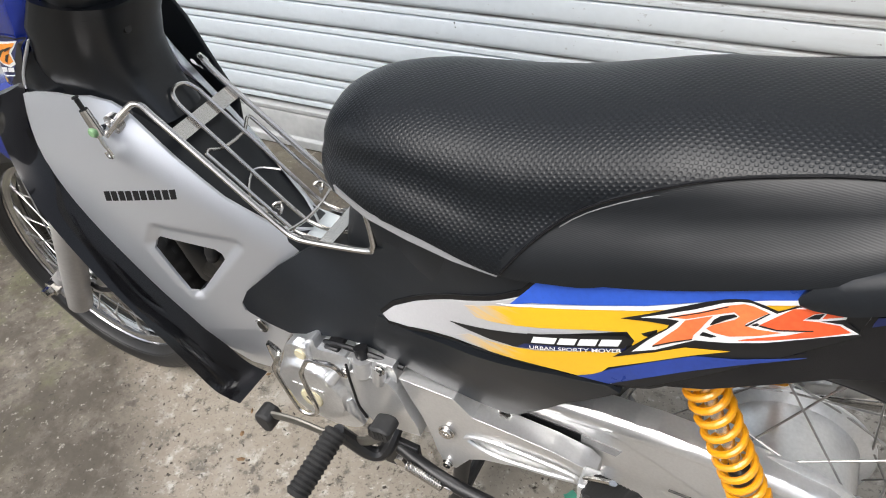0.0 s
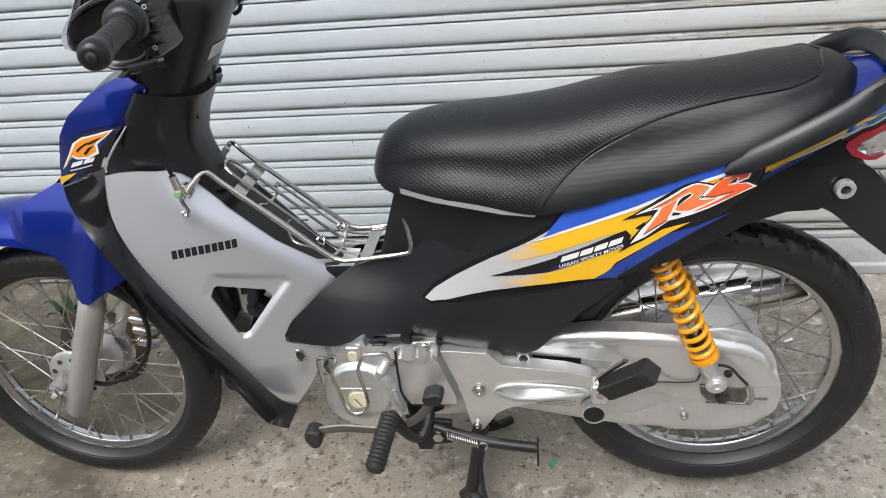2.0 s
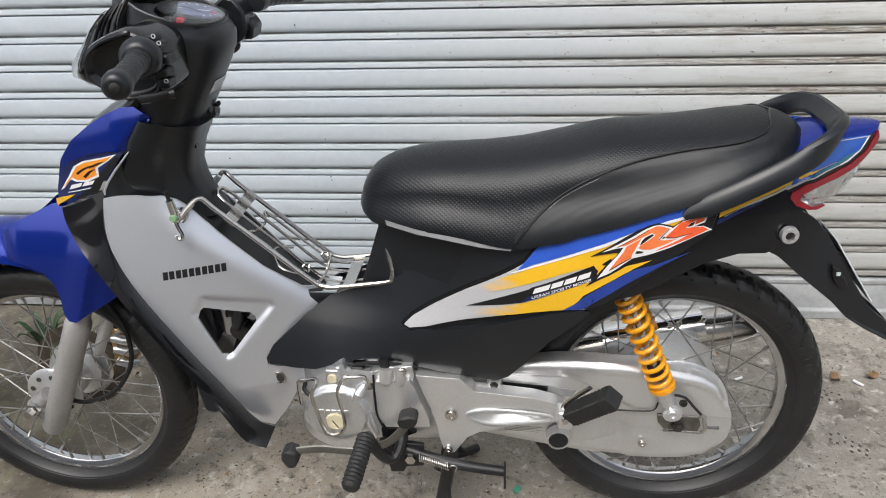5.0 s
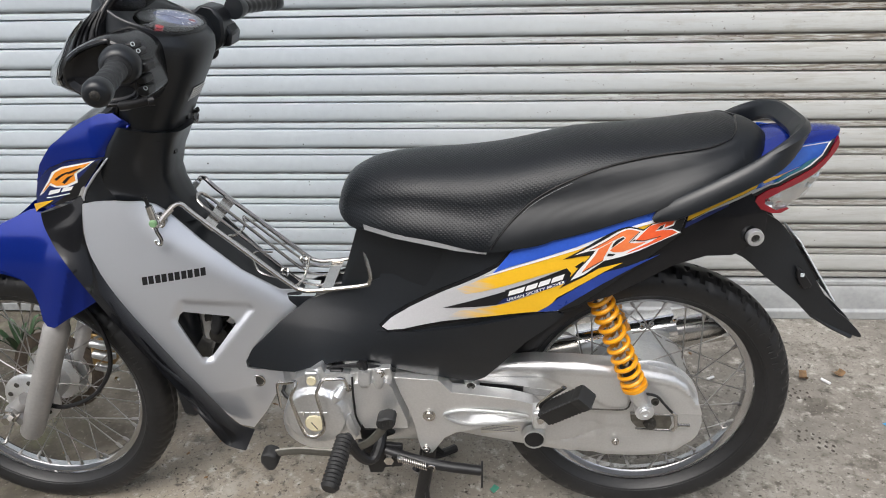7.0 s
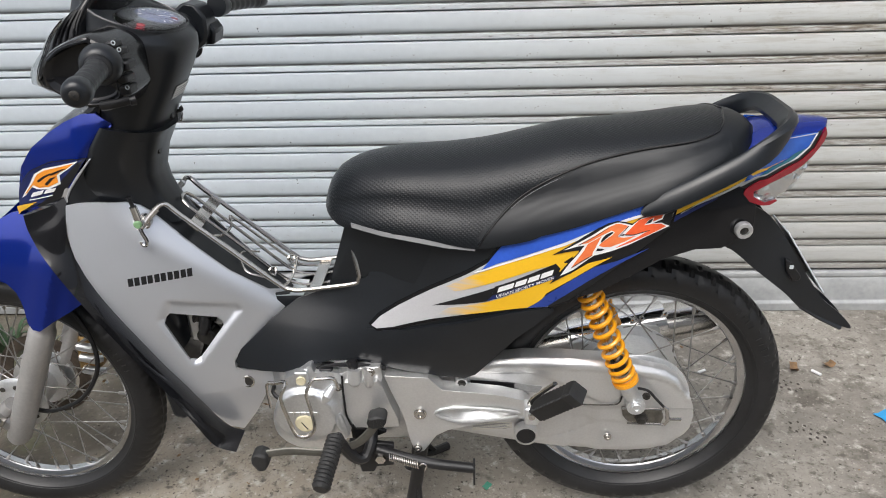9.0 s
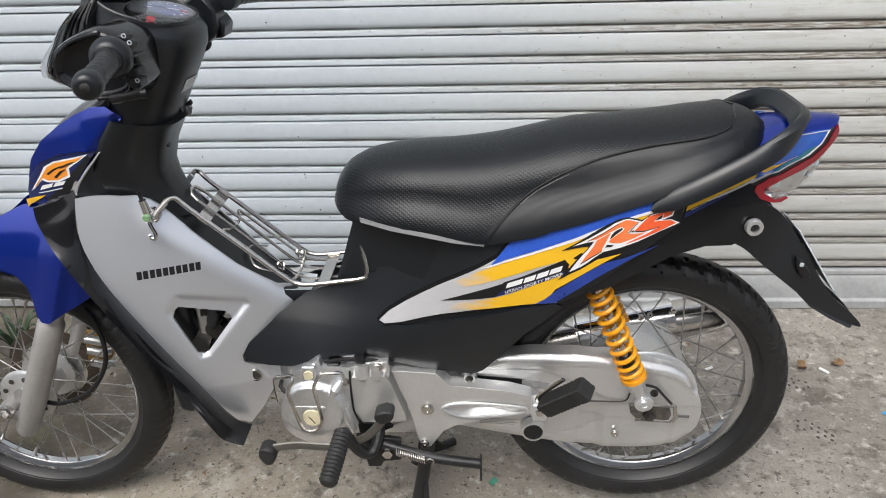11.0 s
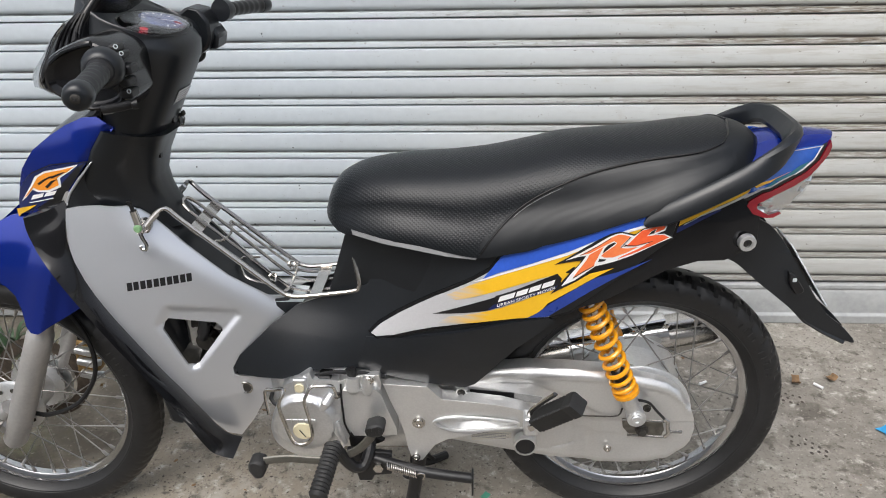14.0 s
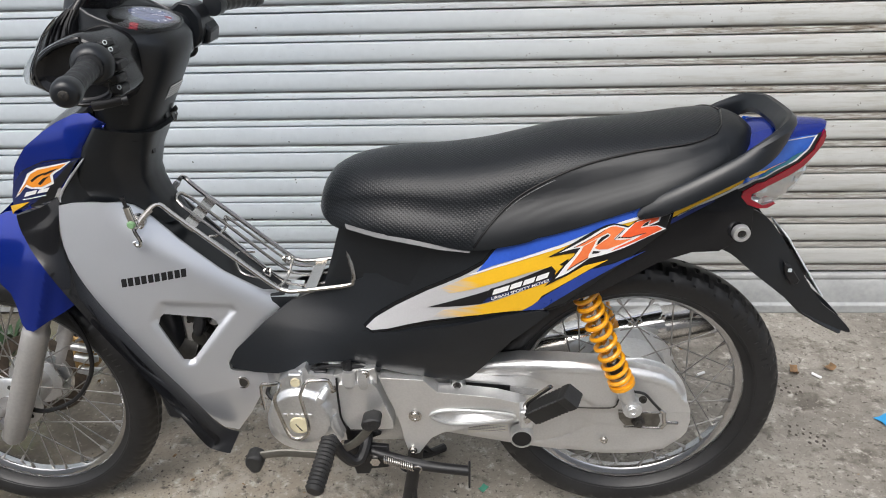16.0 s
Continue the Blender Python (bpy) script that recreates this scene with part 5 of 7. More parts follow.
        part("housing_ridge", tube(spline([(-0.4879, -0.1770, 0.9917), (-0.4678, -0.1770, 1.0057), (-0.4453, -0.1770, 1.0132), (-0.4237, -0.1770, 1.0176)], 4), 0.0022, 6), BLACK, sw)
        for q, size in (((-0.3931, -0.1650, 1.0101), 0.007), ((-0.3869, -0.1650, 1.0005), 0.007), ((-0.3806, -0.1700, 0.9807), 0.009), ((-0.3860, -0.1700, 0.9630), 0.008), ((-0.3861, -0.1700, 0.9466), 0.009)):
            part("button", box(q[0] - size, q[0] + size * 0.8, -0.178, -0.150, q[2] - size * 0.75, q[2] + size * 0.75), STICKER_BLACK, sw, bevel=0.003)
        for q in ((-0.3873, -0.1780, 1.0141), (-0.3811, -0.1780, 1.0047), (-0.3815, -0.1780, 0.9518)):
            part("button_mark", lathe([(0.0022, -0.0006), (0.0032, -0.0006), (0.0032, 0.0004), (0.0022, 0.0004)], 14, at=(q[0], -0.1786, q[2]), closed=True), LABEL, sw)
        lv = part("choke_lever", tube(spline([(-0.4223, -0.1850, 0.9277), (-0.3965, -0.1880, 0.9316), (-0.3755, -0.1880, 0.9363)], 4), 0.0065, 10, flat=0.7), STICKER_BLACK, sw, "black thumb lever")
        part("lever_knob", tube([(-0.3756, -0.1920, 0.9357), (-0.3688, -0.1880, 0.9362)], [0.0065, 0.0075], 12), STICKER_BLACK, lv)
        part("lever_tab", panel([(-0.4244, 0.9313), (-0.4059, 0.9311), (-0.4081, 0.9212), (-0.4236, 0.9196)], lambda x, z: 0.186, 0.02, s, cut=0), GREY_TRIM, sw, "worn grey tab", bevel=0.002)
        end = Vector((-0.367, -0.345, 0.984))
        a = end - (end - Vector((-0.409, -0.175, 0.988))).normalized() * 0.1495
        a, b = OFF_BAR @ a, OFF_BAR @ end
    d = (b - a).normalized()
    e = 0.85 if s > 0 else 1.0
    p, rr = [a], [0.0130 * e]
    for k in range(28):
        p.append(a + d * (0.006 + 0.118 * k / 27))
        rr.append(((0.0170 if k < 3 else 0.0158 if k > 24 else 0.0142) + (0.0012 if k % 4 < 2 else 0)) * e)
    grip = part("grip", tube(p, rr, 22), STICKER_BLACK, HB, "black ribbed rubber grip", at=ID, angle=40)
    part("bar_end", tube([a + d * q for q in (0.120, 0.1205, 0.126, 0.136, 0.144, 0.1480, 0.1495)], [0.014 * e, 0.0168 * e, 0.0182 * e, 0.0182 * e, 0.0168 * e, 0.0130 * e, 0.0085 * e], 28), BLACK, grip, "dark bar end weight", angle=50)
    part("screw", tube([a + d * q for q in (0.148, 0.1512, 0.1520)], [0.0068, 0.0060, 0.004], 14), GREASE, grip)
    side = d.cross(Vector((0, 0, 1))).normalized()
    for v in (side + Vector((0, 0, 1)), side - Vector((0, 0, 1))):
        c = a + d * 0.1521
        part("screw_slot", tube([c - v * 0.0022, c + v * 0.0022], 0.0007, 6), STICKER_BLACK, grip)
    part("flange", tube([a + d * q for q in (-0.012, -0.004, 0.002, 0.008, 0.010)], [0.029, 0.0285, 0.0262, 0.0225, 0.017] if s < 0 else [0.02, 0.02, 0.019, 0.018, 0.014], 26), BLACK, grip, angle=50)
    if s > 0:
        lever = tube(spline([(-0.43, 0.17, 0.985), (-0.455, 0.21, 0.98), (-0.452, 0.28, 0.975), (-0.455, 0.335, 0.974)]), 0.006, 8)
        part("brake_lever", lever, IRON, HB, "black brake lever", at=ID)
        part("throttle_tab", tube(spline([(-0.412, 0.185, 0.950), (-0.408, 0.186, 0.934), (-0.414, 0.186, 0.924), (-0.424, 0.186, 0.920)], 4), 0.0042, 8), STICKER_BLACK, HB, at=ID)
# instrument lens, dial and lamps
cl = LENS_PLANE


def oval(rx, ry, h, k=36, cx=0.0, cy=0.0):
    return [(cx + rx * math.cos(2 * math.pi * i / k), cy + ry * math.sin(2 * math.pi * i / k), h) for i in range(k)]


dial = part("dial_bed", loft([oval(0.048, 0.081, -0.004), oval(0.048, 0.081, 0.0)]), mat("dial_grey", (0.50, 0.51, 0.53), 0.4, vary=0.4, grain=60, bump=0, blotch=30), HB, "grey instrument bed", at=cl)
face = part("dial", loft([oval(0.033, 0.040, 0.0005, cy=0.020), oval(0.033, 0.040, 0.0012, cy=0.020)]), mat("dial_blue", (0.02, 0.035, 0.16), 0.4, vary=0.5, grain=60, bump=0, blotch=30), dial, "blue speedometer dial")
for k in range(11):
    a = radians(-40 + 26 * k)
    c = Vector((0.024 * math.cos(a), 0.020 + 0.029 * math.sin(a), 0.0016))
    part("tick", tube([c, c + Vector((0.005 * math.cos(a), 0.007 * math.sin(a), 0))], 0.0011, 5), STICKER_WHITE, face)
part("needle", tube([(0.0, 0.020, 0.0018), (0.014, 0.036, 0.0018)], 0.0008, 6), STICKER_WHITE, face)
part("warning_patch", loft([oval(0.006, 0.006, 0.0005, 20, 0.022, 0.034), oval(0.006, 0.006, 0.0024, 20, 0.022, 0.034)]), RED, dial)
part("warning_patch", loft([oval(0.006, 0.008, 0.0005, 20, 0.006, -0.056), oval(0.006, 0.008, 0.0024, 20, 0.006, -0.056)]), RED, dial)
lens = part("instrument_lens", loft([oval(0.050, 0.084, 0.0015), oval(0.049, 0.082, 0.0030), oval(0.042, 0.071, 0.0045), oval(0.028, 0.048, 0.0056), oval(0.010, 0.018, 0.0060)]), CLEAR, HB, "clear instrument lens", at=cl, angle=60)
lens.visible_shadow = False
part("lens_rim", tube([Vector(q) for q in oval(0.0505, 0.0845, 0.0025)], 0.0010, 8, closed=True), BLACK, HB, at=cl)

# key in its lock on the leg shield
key_y = -side_surface(-0.456, 0.697)
lock = part("lock", lathe([(0.0, 0.008), (0.0135, 0.008), (0.0135, -0.003), (0.010, -0.0045), (0.008, -0.002), (0.0, -0.002)], 24, at=(-0.456, key_y, 0.697)), STEEL, BIKE, "brass ignition lock in the silver panel")
part("key", tube([(-0.456, key_y, 0.698), (-0.452, key_y - 0.014, 0.702), (-0.450, key_y - 0.024, 0.706)], [0.004, 0.005, 0.006], 10), CHROME, lock, "metal key left in the lock")
part("key_barrel", tube([(-0.448, key_y - 0.028, 0.700), (-0.450, key_y - 0.030, 0.722), (-0.452, key_y - 0.031, 0.738)], [0.0068, 0.0068, 0.0060], 14), CHROME, lock, "chrome key tag", angle=50)
part("key_cap", lathe([(0.0, -0.004), (0.005, -0.004), (0.0068, -0.002), (0.0068, 0.002), (0.0, 0.002)], 18, at=(-0.4485, key_y - 0.035, 0.708)), mat("green_plastic", (0.20, 0.36, 0.18), 0.35, vary=0.2, grain=120, bump=0.02), lock, "pale green cap")
part("key_pin", tube([(-0.452, key_y - 0.031, 0.738), (-0.4545, key_y - 0.032, 0.7535), (-0.4548, key_y - 0.032, 0.7545), (-0.455, key_y - 0.032, 0.756)], [0.0032, 0.0032, 0.0048, 0.0044], 10), STICKER_BLACK, lock)
part("key_hook", tube(spline([(-0.450, key_y - 0.029, 0.702), (-0.447, key_y - 0.030, 0.690), (-0.443, key_y - 0.029, 0.676), (-0.445, key_y - 0.028, 0.667), (-0.452, key_y - 0.027, 0.666), (-0.4545, key_y - 0.027, 0.673)], 4), 0.0032, 8), CHROME, lock, "bent chrome key hook")


# ---- luggage rack ----
def rack():
    near = spline([(-0.455, -0.088, 0.693), (-0.441, -0.070, 0.710), (-0.424, -0.055, 0.720), (-0.40, -0.052, 0.697), (-0.33, -0.052, 0.634), (-0.25, -0.052, 0.562), (-0.228, -0.052, 0.549), (-0.20, -0.052, 0.548), (-0.115, -0.052, 0.559), (-0.103, -0.052, 0.568), (-0.102, -0.050, 0.585), (-0.112, -0.040, 0.632)], 5)
    far = [Vector((p.x, 0.016 - p.y, p.z)) for p in near]
    main = part("luggage_rack", tube(near, 0.0044, 10), STEEL, BIKE, "stainless steel wire luggage rack over the spine")
    part("rail", tube(far, 0.0044, 10), STEEL, main)
    for s in (-1, 1):
        part("tab", tube([(-0.459, s * 0.093, 0.689), (-0.447, s * 0.078, 0.703), (-0.434, s * 0.064, 0.715)], 0.0052, 12, flat=0.4), STEEL, main, "flattened rack foot")
    part("end_bar", tube(spline([tuple(near[-1]), (-0.114, -0.02, 0.640), (-0.114, 0.02, 0.640), tuple(far[-1])], 4), 0.0048, 10), STEEL, main)
    run = [(-0.400, 0.696), (-0.33, 0.630), (-0.255, 0.558), (-0.225, 0.540), (-0.19, 0.538), (-0.108, 0.552)]
    for y in (-0.012, 0.028):
        part("wire", tube(spline([(x, y, z) for x, z in run], 5), 0.0030, 8), STEEL, main)
    part("loop", tube(spline([(-0.400, -0.012, 0.696), (-0.412, -0.006, 0.708), (-0.416, 0.008, 0.712), (-0.412, 0.022, 0.708), (-0.400, 0.028, 0.696)], 4), 0.0030, 8), STEEL, main)
    # shorter inner wires with their crossbar
    low = [(-0.352, 0.646), (-0.33, 0.627), (-0.27, 0.572), (-0.235, 0.545), (-0.20, 0.541)]
    for y in (-0.038, 0.056):
        part("wire", tube(spline([(x, y, z) for x, z in low], 5), 0.0026, 8), STEEL, main)
    part("cross_wire", tube(spline([(-0.352, -0.038, 0.646), (-0.355, -0.030, 0.647), (-0.348, -0.012, 0.640), (-0.346, 0.028, 0.639), (-0.353, 0.050, 0.648), (-0.352, 0.056, 0.646)], 4), 0.0026, 8), STEEL, main)
    part("cross_wire", tube(spline([(-0.240, -0.052, 0.555), (-0.238, -0.012, 0.546), (-0.238, 0.028, 0.546), (-0.240, 0.068, 0.555)], 4), 0.0026, 8), STEEL, main)
    for y in (-0.030, 0.046):
        part("end_loop", tube(spline([(-0.124, y, 0.553), (-0.102, y, 0.566), (-0.100, y, 0.585), (-0.110, y, 0.618), (-0.122, y, 0.612)], 4), 0.0028, 8), STEEL, main)
    for x, z, a in ((-0.383, 0.674, 0.76), (-0.185, 0.545, -0.1)):
        bm = box(-0.011, 0.011, -0.052, 0.068, -0.001, 0.001)
        part("plate", bm, STEEL, main, at=Matrix.Translation((x, 0, z)) @ Matrix.Rotation(a, 4, "Y"))


rack()

# ---- tail ----
def tail_base(x):
    return 0.0975 - 0.62 * max(0, x - 0.56)


def tail_y(x, z):
    """Half width of the tail: its sides lean in above the lamps."""
    return tail_base(x) - 0.55 * max(0, min(0.05, z - 0.766 - 0.45 * max(0, x - 0.54)))


rows = []
for x, ze, zm, back in ((0.50, 0.780, 0.792, 0.0), (0.54, 0.800, 0.816, 0.0), (0.57, 0.814, 0.830, 0.002), (0.60, 0.8195, 0.8345, 0.006), (0.63, 0.8215, 0.8355, 0.011), (0.652, 0.8212, 0.8345, 0.016), (0.6595, 0.8205, 0.8325, 0.019), (0.6600, 0.8150, 0.8240, 0.019)):
    w = tail_y(x, ze) - 0.0015
    rows.append([(x + back * (1 - e * e), w * e, ze + (zm - ze) * (1 - abs(e) ** 2.2) - (0.004 if abs(e) == 1 else 0)) for e in (-1, -0.97, -0.8, -0.5, -0.2, 0.2, 0.5, 0.8, 0.97, 1)])
tc = part("tail_cowl", sheet(rows, 0.004), BLUE, BIKE, "blue painted tail cowl", angle=50)
for s in (-1, 1):
    fa = part("tail_facet", panel([(0.5716, 0.8199), (0.6540, 0.8200), (0.6409, 0.7994), (0.6178, 0.7860), (0.5819, 0.7781), (0.5540, 0.7717), (0.5285, 0.7611), (0.5373, 0.7781)], tail_y, 0.004, s, cut=0.015), STICKER_BRIGHT, tc, "bright blue side of the tail", bevel=0.001)
    part("teal_patch", panel([(0.6307, 0.7992), (0.6178, 0.7860), (0.5819, 0.7781), (0.5497, 0.7702), (0.5666, 0.7820), (0.5955, 0.7877), (0.6096, 0.7952)], tail_y, 0.0004, s, off=0.0006, cut=0.02), STICKER_TEAL, fa)
    part("white_line", panel([(0.6540, 0.8200), (0.6409, 0.7994), (0.6187, 0.7858), (0.6047, 0.7821), (0.6042, 0.7842), (0.6160, 0.7884), (0.6377, 0.8008), (0.6508, 0.8196)], tail_y, 0.0004, s, off=0.0010, cut=0.02), STICKER_WHITE, fa)
    part("white_line", panel([(0.5854, 0.8183), (0.6540, 0.8198), (0.6540, 0.8187), (0.5854, 0.8172)], tail_y, 0.0004, s, off=0.0010, cut=0.02), STICKER_SILVER, fa)
    part("yellow_tip", panel([(0.5356, 0.7735), (0.5542, 0.7810), (0.5968, 0.7906), (0.5666, 0.7830), (0.5400, 0.7706)], tail_y, 0.0004, s, off=0.0012, cut=0.02), STICKER_YELLOW, fa)
    part("grey_band", panel([(0.5204, 0.7548), (0.5427, 0.7685), (0.5814, 0.7802), (0.6042, 0.7842), (0.6047, 0.7821), (0.5821, 0.7774), (0.5486, 0.7679), (0.5238, 0.7523)], tail_y, 0.0004, s, off=0.0008, cut=0.02), STICKER_SILVER, fa)
    part("black_edge", panel([(0.6610, 0.8227), (0.6490, 0.7964), (0.6257, 0.7817), (0.5882, 0.7729), (0.5493, 0.7633), (0.5302, 0.7501), (0.5222, 0.7524), (0.5486, 0.7679), (0.5820, 0.7778), (0.6187, 0.7858), (0.6409, 0.7994), (0.6540, 0.8205)], tail_y, 0.0030, s, off=0.0010, cut=0.02), STICKER_BLACK, fa)
    side = [o for o in BIKE.children if o.name.startswith("tail_panel") and sum(v.co.y for v in o.data.vertices) * s > 0][0]
    for name, m, o in (("yellow_line", STICKER_YELLOW, [(0.4206, 0.7166), (0.4238, 0.7265), (0.4605, 0.7425), (0.5069, 0.7600), (0.5404, 0.7736), (0.5431, 0.7696), (0.5074, 0.7541), (0.4856, 0.7460), (0.4579, 0.7337)]),
                       ("pale_line", STICKER_SILVER, [(0.4856, 0.7453), (0.5074, 0.7532), (0.5393, 0.7677), (0.5446, 0.7642), (0.5204, 0.7548), (0.4859, 0.7413), (0.4550, 0.7305), (0.4305, 0.7200), (0.4290, 0.7176), (0.4579, 0.7337)]),
                       ("blue_line", STICKER_NAVY, [(0.4207, 0.7150), (0.4306, 0.7184), (0.4582, 0.7305), (0.4860, 0.7407), (0.4862, 0.7379), (0.4585, 0.7255), (0.4194, 0.7060)])):
        part(name, panel(o, body, 0.0004, s, off=0.0024, cut=0.02), m, side)
LAMP = [(0.6667, 0.8257), (0.6609, 0.8163), (0.6504, 0.7964), (0.6263, 0.7816), (0.5896, 0.7721), (0.5497, 0.7629), (0.5312, 0.7497), (0.5287, 0.7417), (0.5398, 0.7284), (0.5577, 0.7220), (0.5756, 0.7180), (0.5908, 0.7215), (0.5859, 0.7250), (0.5640, 0.7258), (0.5450, 0.7370), (0.5440, 0.7455), (0.5660, 0.7565), (0.6080, 0.7640), (0.6310, 0.7720), (0.6470, 0.7820), (0.6595, 0.7940), (0.6680, 0.8040), (0.6710, 0.8154)]
LENS = [(0.5420, 0.7445), (0.5660, 0.7580), (0.6080, 0.7650), (0.6310, 0.7730), (0.6470, 0.7830), (0.6440, 0.7640), (0.6300, 0.7480), (0.6110, 0.7330), (0.5870, 0.7240), (0.5640, 0.7255), (0.5440, 0.7365)]


def lamp_y(x, z):
    return tail_base(x) - 0.001


def lens_y(x, z):
    return lamp_y(x, z) - 0.004 + 0.0026 * math.sin(x * 150 + z * 90) * math.sin(z * 260 - x * 60)


for s in (-1, 1):
    lamp = part("tail_lamp", panel(LAMP, lamp_y, 0.014, s, off=0.004, cut=0.012), RED, BIKE, "red tail lamp round a clear turn signal", bevel=0.004)
    part("reflector", panel(LENS, lens_y, 0.012, s, off=0.0, cut=0.006), CHROME, lamp, "bright faceted reflector", angle=25)
    part("turn_signal", panel(LENS, lambda x, z: lamp_y(x, z) + 0.003, 0.002, s, off=0.0, cut=0.02), CLEAR, lamp, "clear turn signal lens", bevel=0.0008)
part("lamp_centre", loft([ring(0.605, 0, 0.735, 0.02, 0.045), ring(0.630, 0, 0.775, 0.016, 0.040), ring(0.655, 0, 0.815, 0.010, 0.032)]), RED, BIKE, "red centre of the tail lamp", angle=60)
# grab rail: a flat blade that sweeps round behind the seat
half = spline([(0.368, -0.129, 0.722), (0.387, -0.130, 0.735), (0.43, -0.132, 0.757), (0.48, -0.130, 0.782), (0.525, -0.122, 0.804), (0.558, -0.108, 0.823), (0.583, -0.086, 0.838), (0.596, -0.054, 0.843), (0.600, -0.02, 0.843)], 4)
path = half + [Vector((p.x, -p.y, p.z)) for p in reversed(half)]
rings, count = [], len(path)
for i, p in enumerate(path):
    d = (path[min(i + 1, count - 1)] - path[max(i - 1, 0)]).normalized()
    e = min(i, count - 1 - i)
    flank_ = min(1.0, max(0.0, (e - 16) / 12.0))
    out = Vector((d.y, -d.x, 0)).normalized()
    up = out.cross(d).normalized() * (1 if out.cross(d).z > 0 else -1)
    tall, wide = 0.004 + 0.0130 * min(1, e / 5), 0.007 + 0.004 * flank_
    tilt = -0.5 + 1.1 * flank_
    u, v = up * math.cos(tilt) + out * math.sin(tilt), out * math.cos(tilt) - up * math.sin(tilt)
    rings.append([p + u * tall * c + v * wide * q for c, q in ((1, -0.45), (1, 0.35), (0.75, 0.9), (0.2, 1.0), (-0.5, 0.95), (-0.95, 0.55), (-1, -0.35), (-0.7, -0.9), (0.2, -1.0), (0.75, -0.9))])
part("grab_rail", loft(rings), BLACK, BIKE, "satin black pillion grab rail", angle=40)
# rear mudguard and plate
rows = []
for x, z, w in ((0.44, 0.640, 0.070), (0.48, 0.656, 0.072), (0.53, 0.656, 0.072), (0.585, 0.625, 0.062), (0.64, 0.570, 0.050), (0.695, 0.512, 0.044), (0.735, 0.484, 0.038), (0.778, 0.458, 0.030)):
    n = Vector((0.6, 0, 0.8))
    rows.append([(x - 0.012 * c * c, w * c, z - 0.014 * c * c) for c in (-1, -0.8, -0.4, 0, 0.4, 0.8, 1)])
mud = part("rear_mudguard", sheet(rows, 0.005), BLACK, BIKE, "black plastic rear mudguard", angle=50)
MUD_SIDE = [(p.x, p.y) for p in spline([(x, z, 0) for x, z in [(0.4725, 0.6397), (0.5085, 0.6421), (0.5382, 0.6266), (0.5779, 0.5903), (0.6354, 0.5409), (0.6855, 0.4974), (0.7344, 0.4670), (0.7797, 0.4436), (0.7818, 0.4521), (0.7522, 0.4828), (0.7208, 0.5098), (0.6907, 0.5486), (0.6541, 0.6022), (0.6192, 0.6536), (0.5939, 0.6839), (0.5769, 0.6976), (0.5511, 0.7080), (0.5013, 0.6902), (0.4691, 0.6595)]], 3, True)]
for s in (-1, 1):
    part("mudguard_side", panel(MUD_SIDE, lambda x, z: max(0.026, 0.080 - 0.20 * max(0, x - 0.50)), 0.004, s, cut=0.03), BLACK, mud, bevel=0.003)
tb = part("tail_bolt", lathe([(0.0070, -0.004), (0.0125, -0.004), (0.0138, -0.002), (0.0140, 0.006), (0.0070, 0.006)], 28, at=(0.5315, -0.1185, 0.6870), closed=True), ALLOY, BIKE, "grey washer and dark bolt on the mudguard")
part("bolt_core", lathe([(0.0, -0.0015), (0.0045, -0.0015), (0.0072, -0.0005), (0.0072, 0.006), (0.0, 0.006)], 20, at=(0.5315, -0.1185, 0.6870)), GREASE, tb)
part("bolt_slot", box(0.5305, 0.5325, -0.1210, -0.1195, 0.6830, 0.6910), STICKER_BLACK, tb)
pl = Matrix.Translation((0.672, 0, 0.592)) @ Matrix.Rotation(radians(-34), 4, "Y")
plate = part("number_plate", box(-0.0015, 0.0015, -0.040, 0.040, -0.080, 0.062), LABEL, BIKE, "white number plate behind the mudguard", at=pl, bevel=0.001)
part("plate_bracket", box(-0.012, -0.003, -0.03, 0.03, -0.03, 0.03), IRON, plate)

# ---- engine ----
ENG = part("engine", loft([[(x, w * c, z0 + (z1 - z0) * e) for c, e in ((-0.8, 0), (0.8, 0), (1, 0.2), (1, 0.85), (0.85, 1), (-0.85, 1), (-1, 0.85), (-1, 0.2))]
                           for x, z0, z1, w in ((-0.36, 0.33, 0.40, 0.05), (-0.28, 0.30, 0.41, 0.065), (-0.262, 0.245, 0.415, 0.085), (-0.15, 0.225, 0.42, 0.095), (-0.03, 0.225, 0.42, 0.09), (0.03, 0.24, 0.40, 0.07))]), ALLOY, BIKE, "cast alloy engine block", bevel=0.006)
GEN_AT = (-0.2092, 0.3226)


def gen_y(x, z):
    """The generator cover: a round flat face raised from a domed body."""
    d = math.hypot(x - GEN_AT[0], z - GEN_AT[1])
    k = min(1.0, max(0.0, (0.064 - d) / 0.010))
    low = max(0.0, d - 0.058)
    return 0.121 + 0.012 * k * k * (3 - 2 * k) - 3.0 * low * low


part("generator_cover", panel([(p.x, p.y) for p in spline([(x, z, 0) for x, z in [(-0.2727, 0.3191), (-0.2625, 0.3495), (-0.2520, 0.3755), (-0.2440, 0.3984), (-0.2164, 0.4127), (-0.1932, 0.4267), (-0.1863, 0.4132), (-0.1626, 0.4124), (-0.1384, 0.4053), (-0.1405, 0.3674), (-0.1378, 0.3221), (-0.1294, 0.2931), (-0.1378, 0.2686), (-0.1546, 0.2476), (-0.1861, 0.2371), (-0.2188, 0.2390), (-0.2502, 0.2520), (-0.2694, 0.2748), (-0.2741, 0.2991)]], 3, True)], gen_y, 0.045, -1, cut=0.005), ALLOY, ENG, "cast alloy generator cover", bevel=0.005, angle=40)
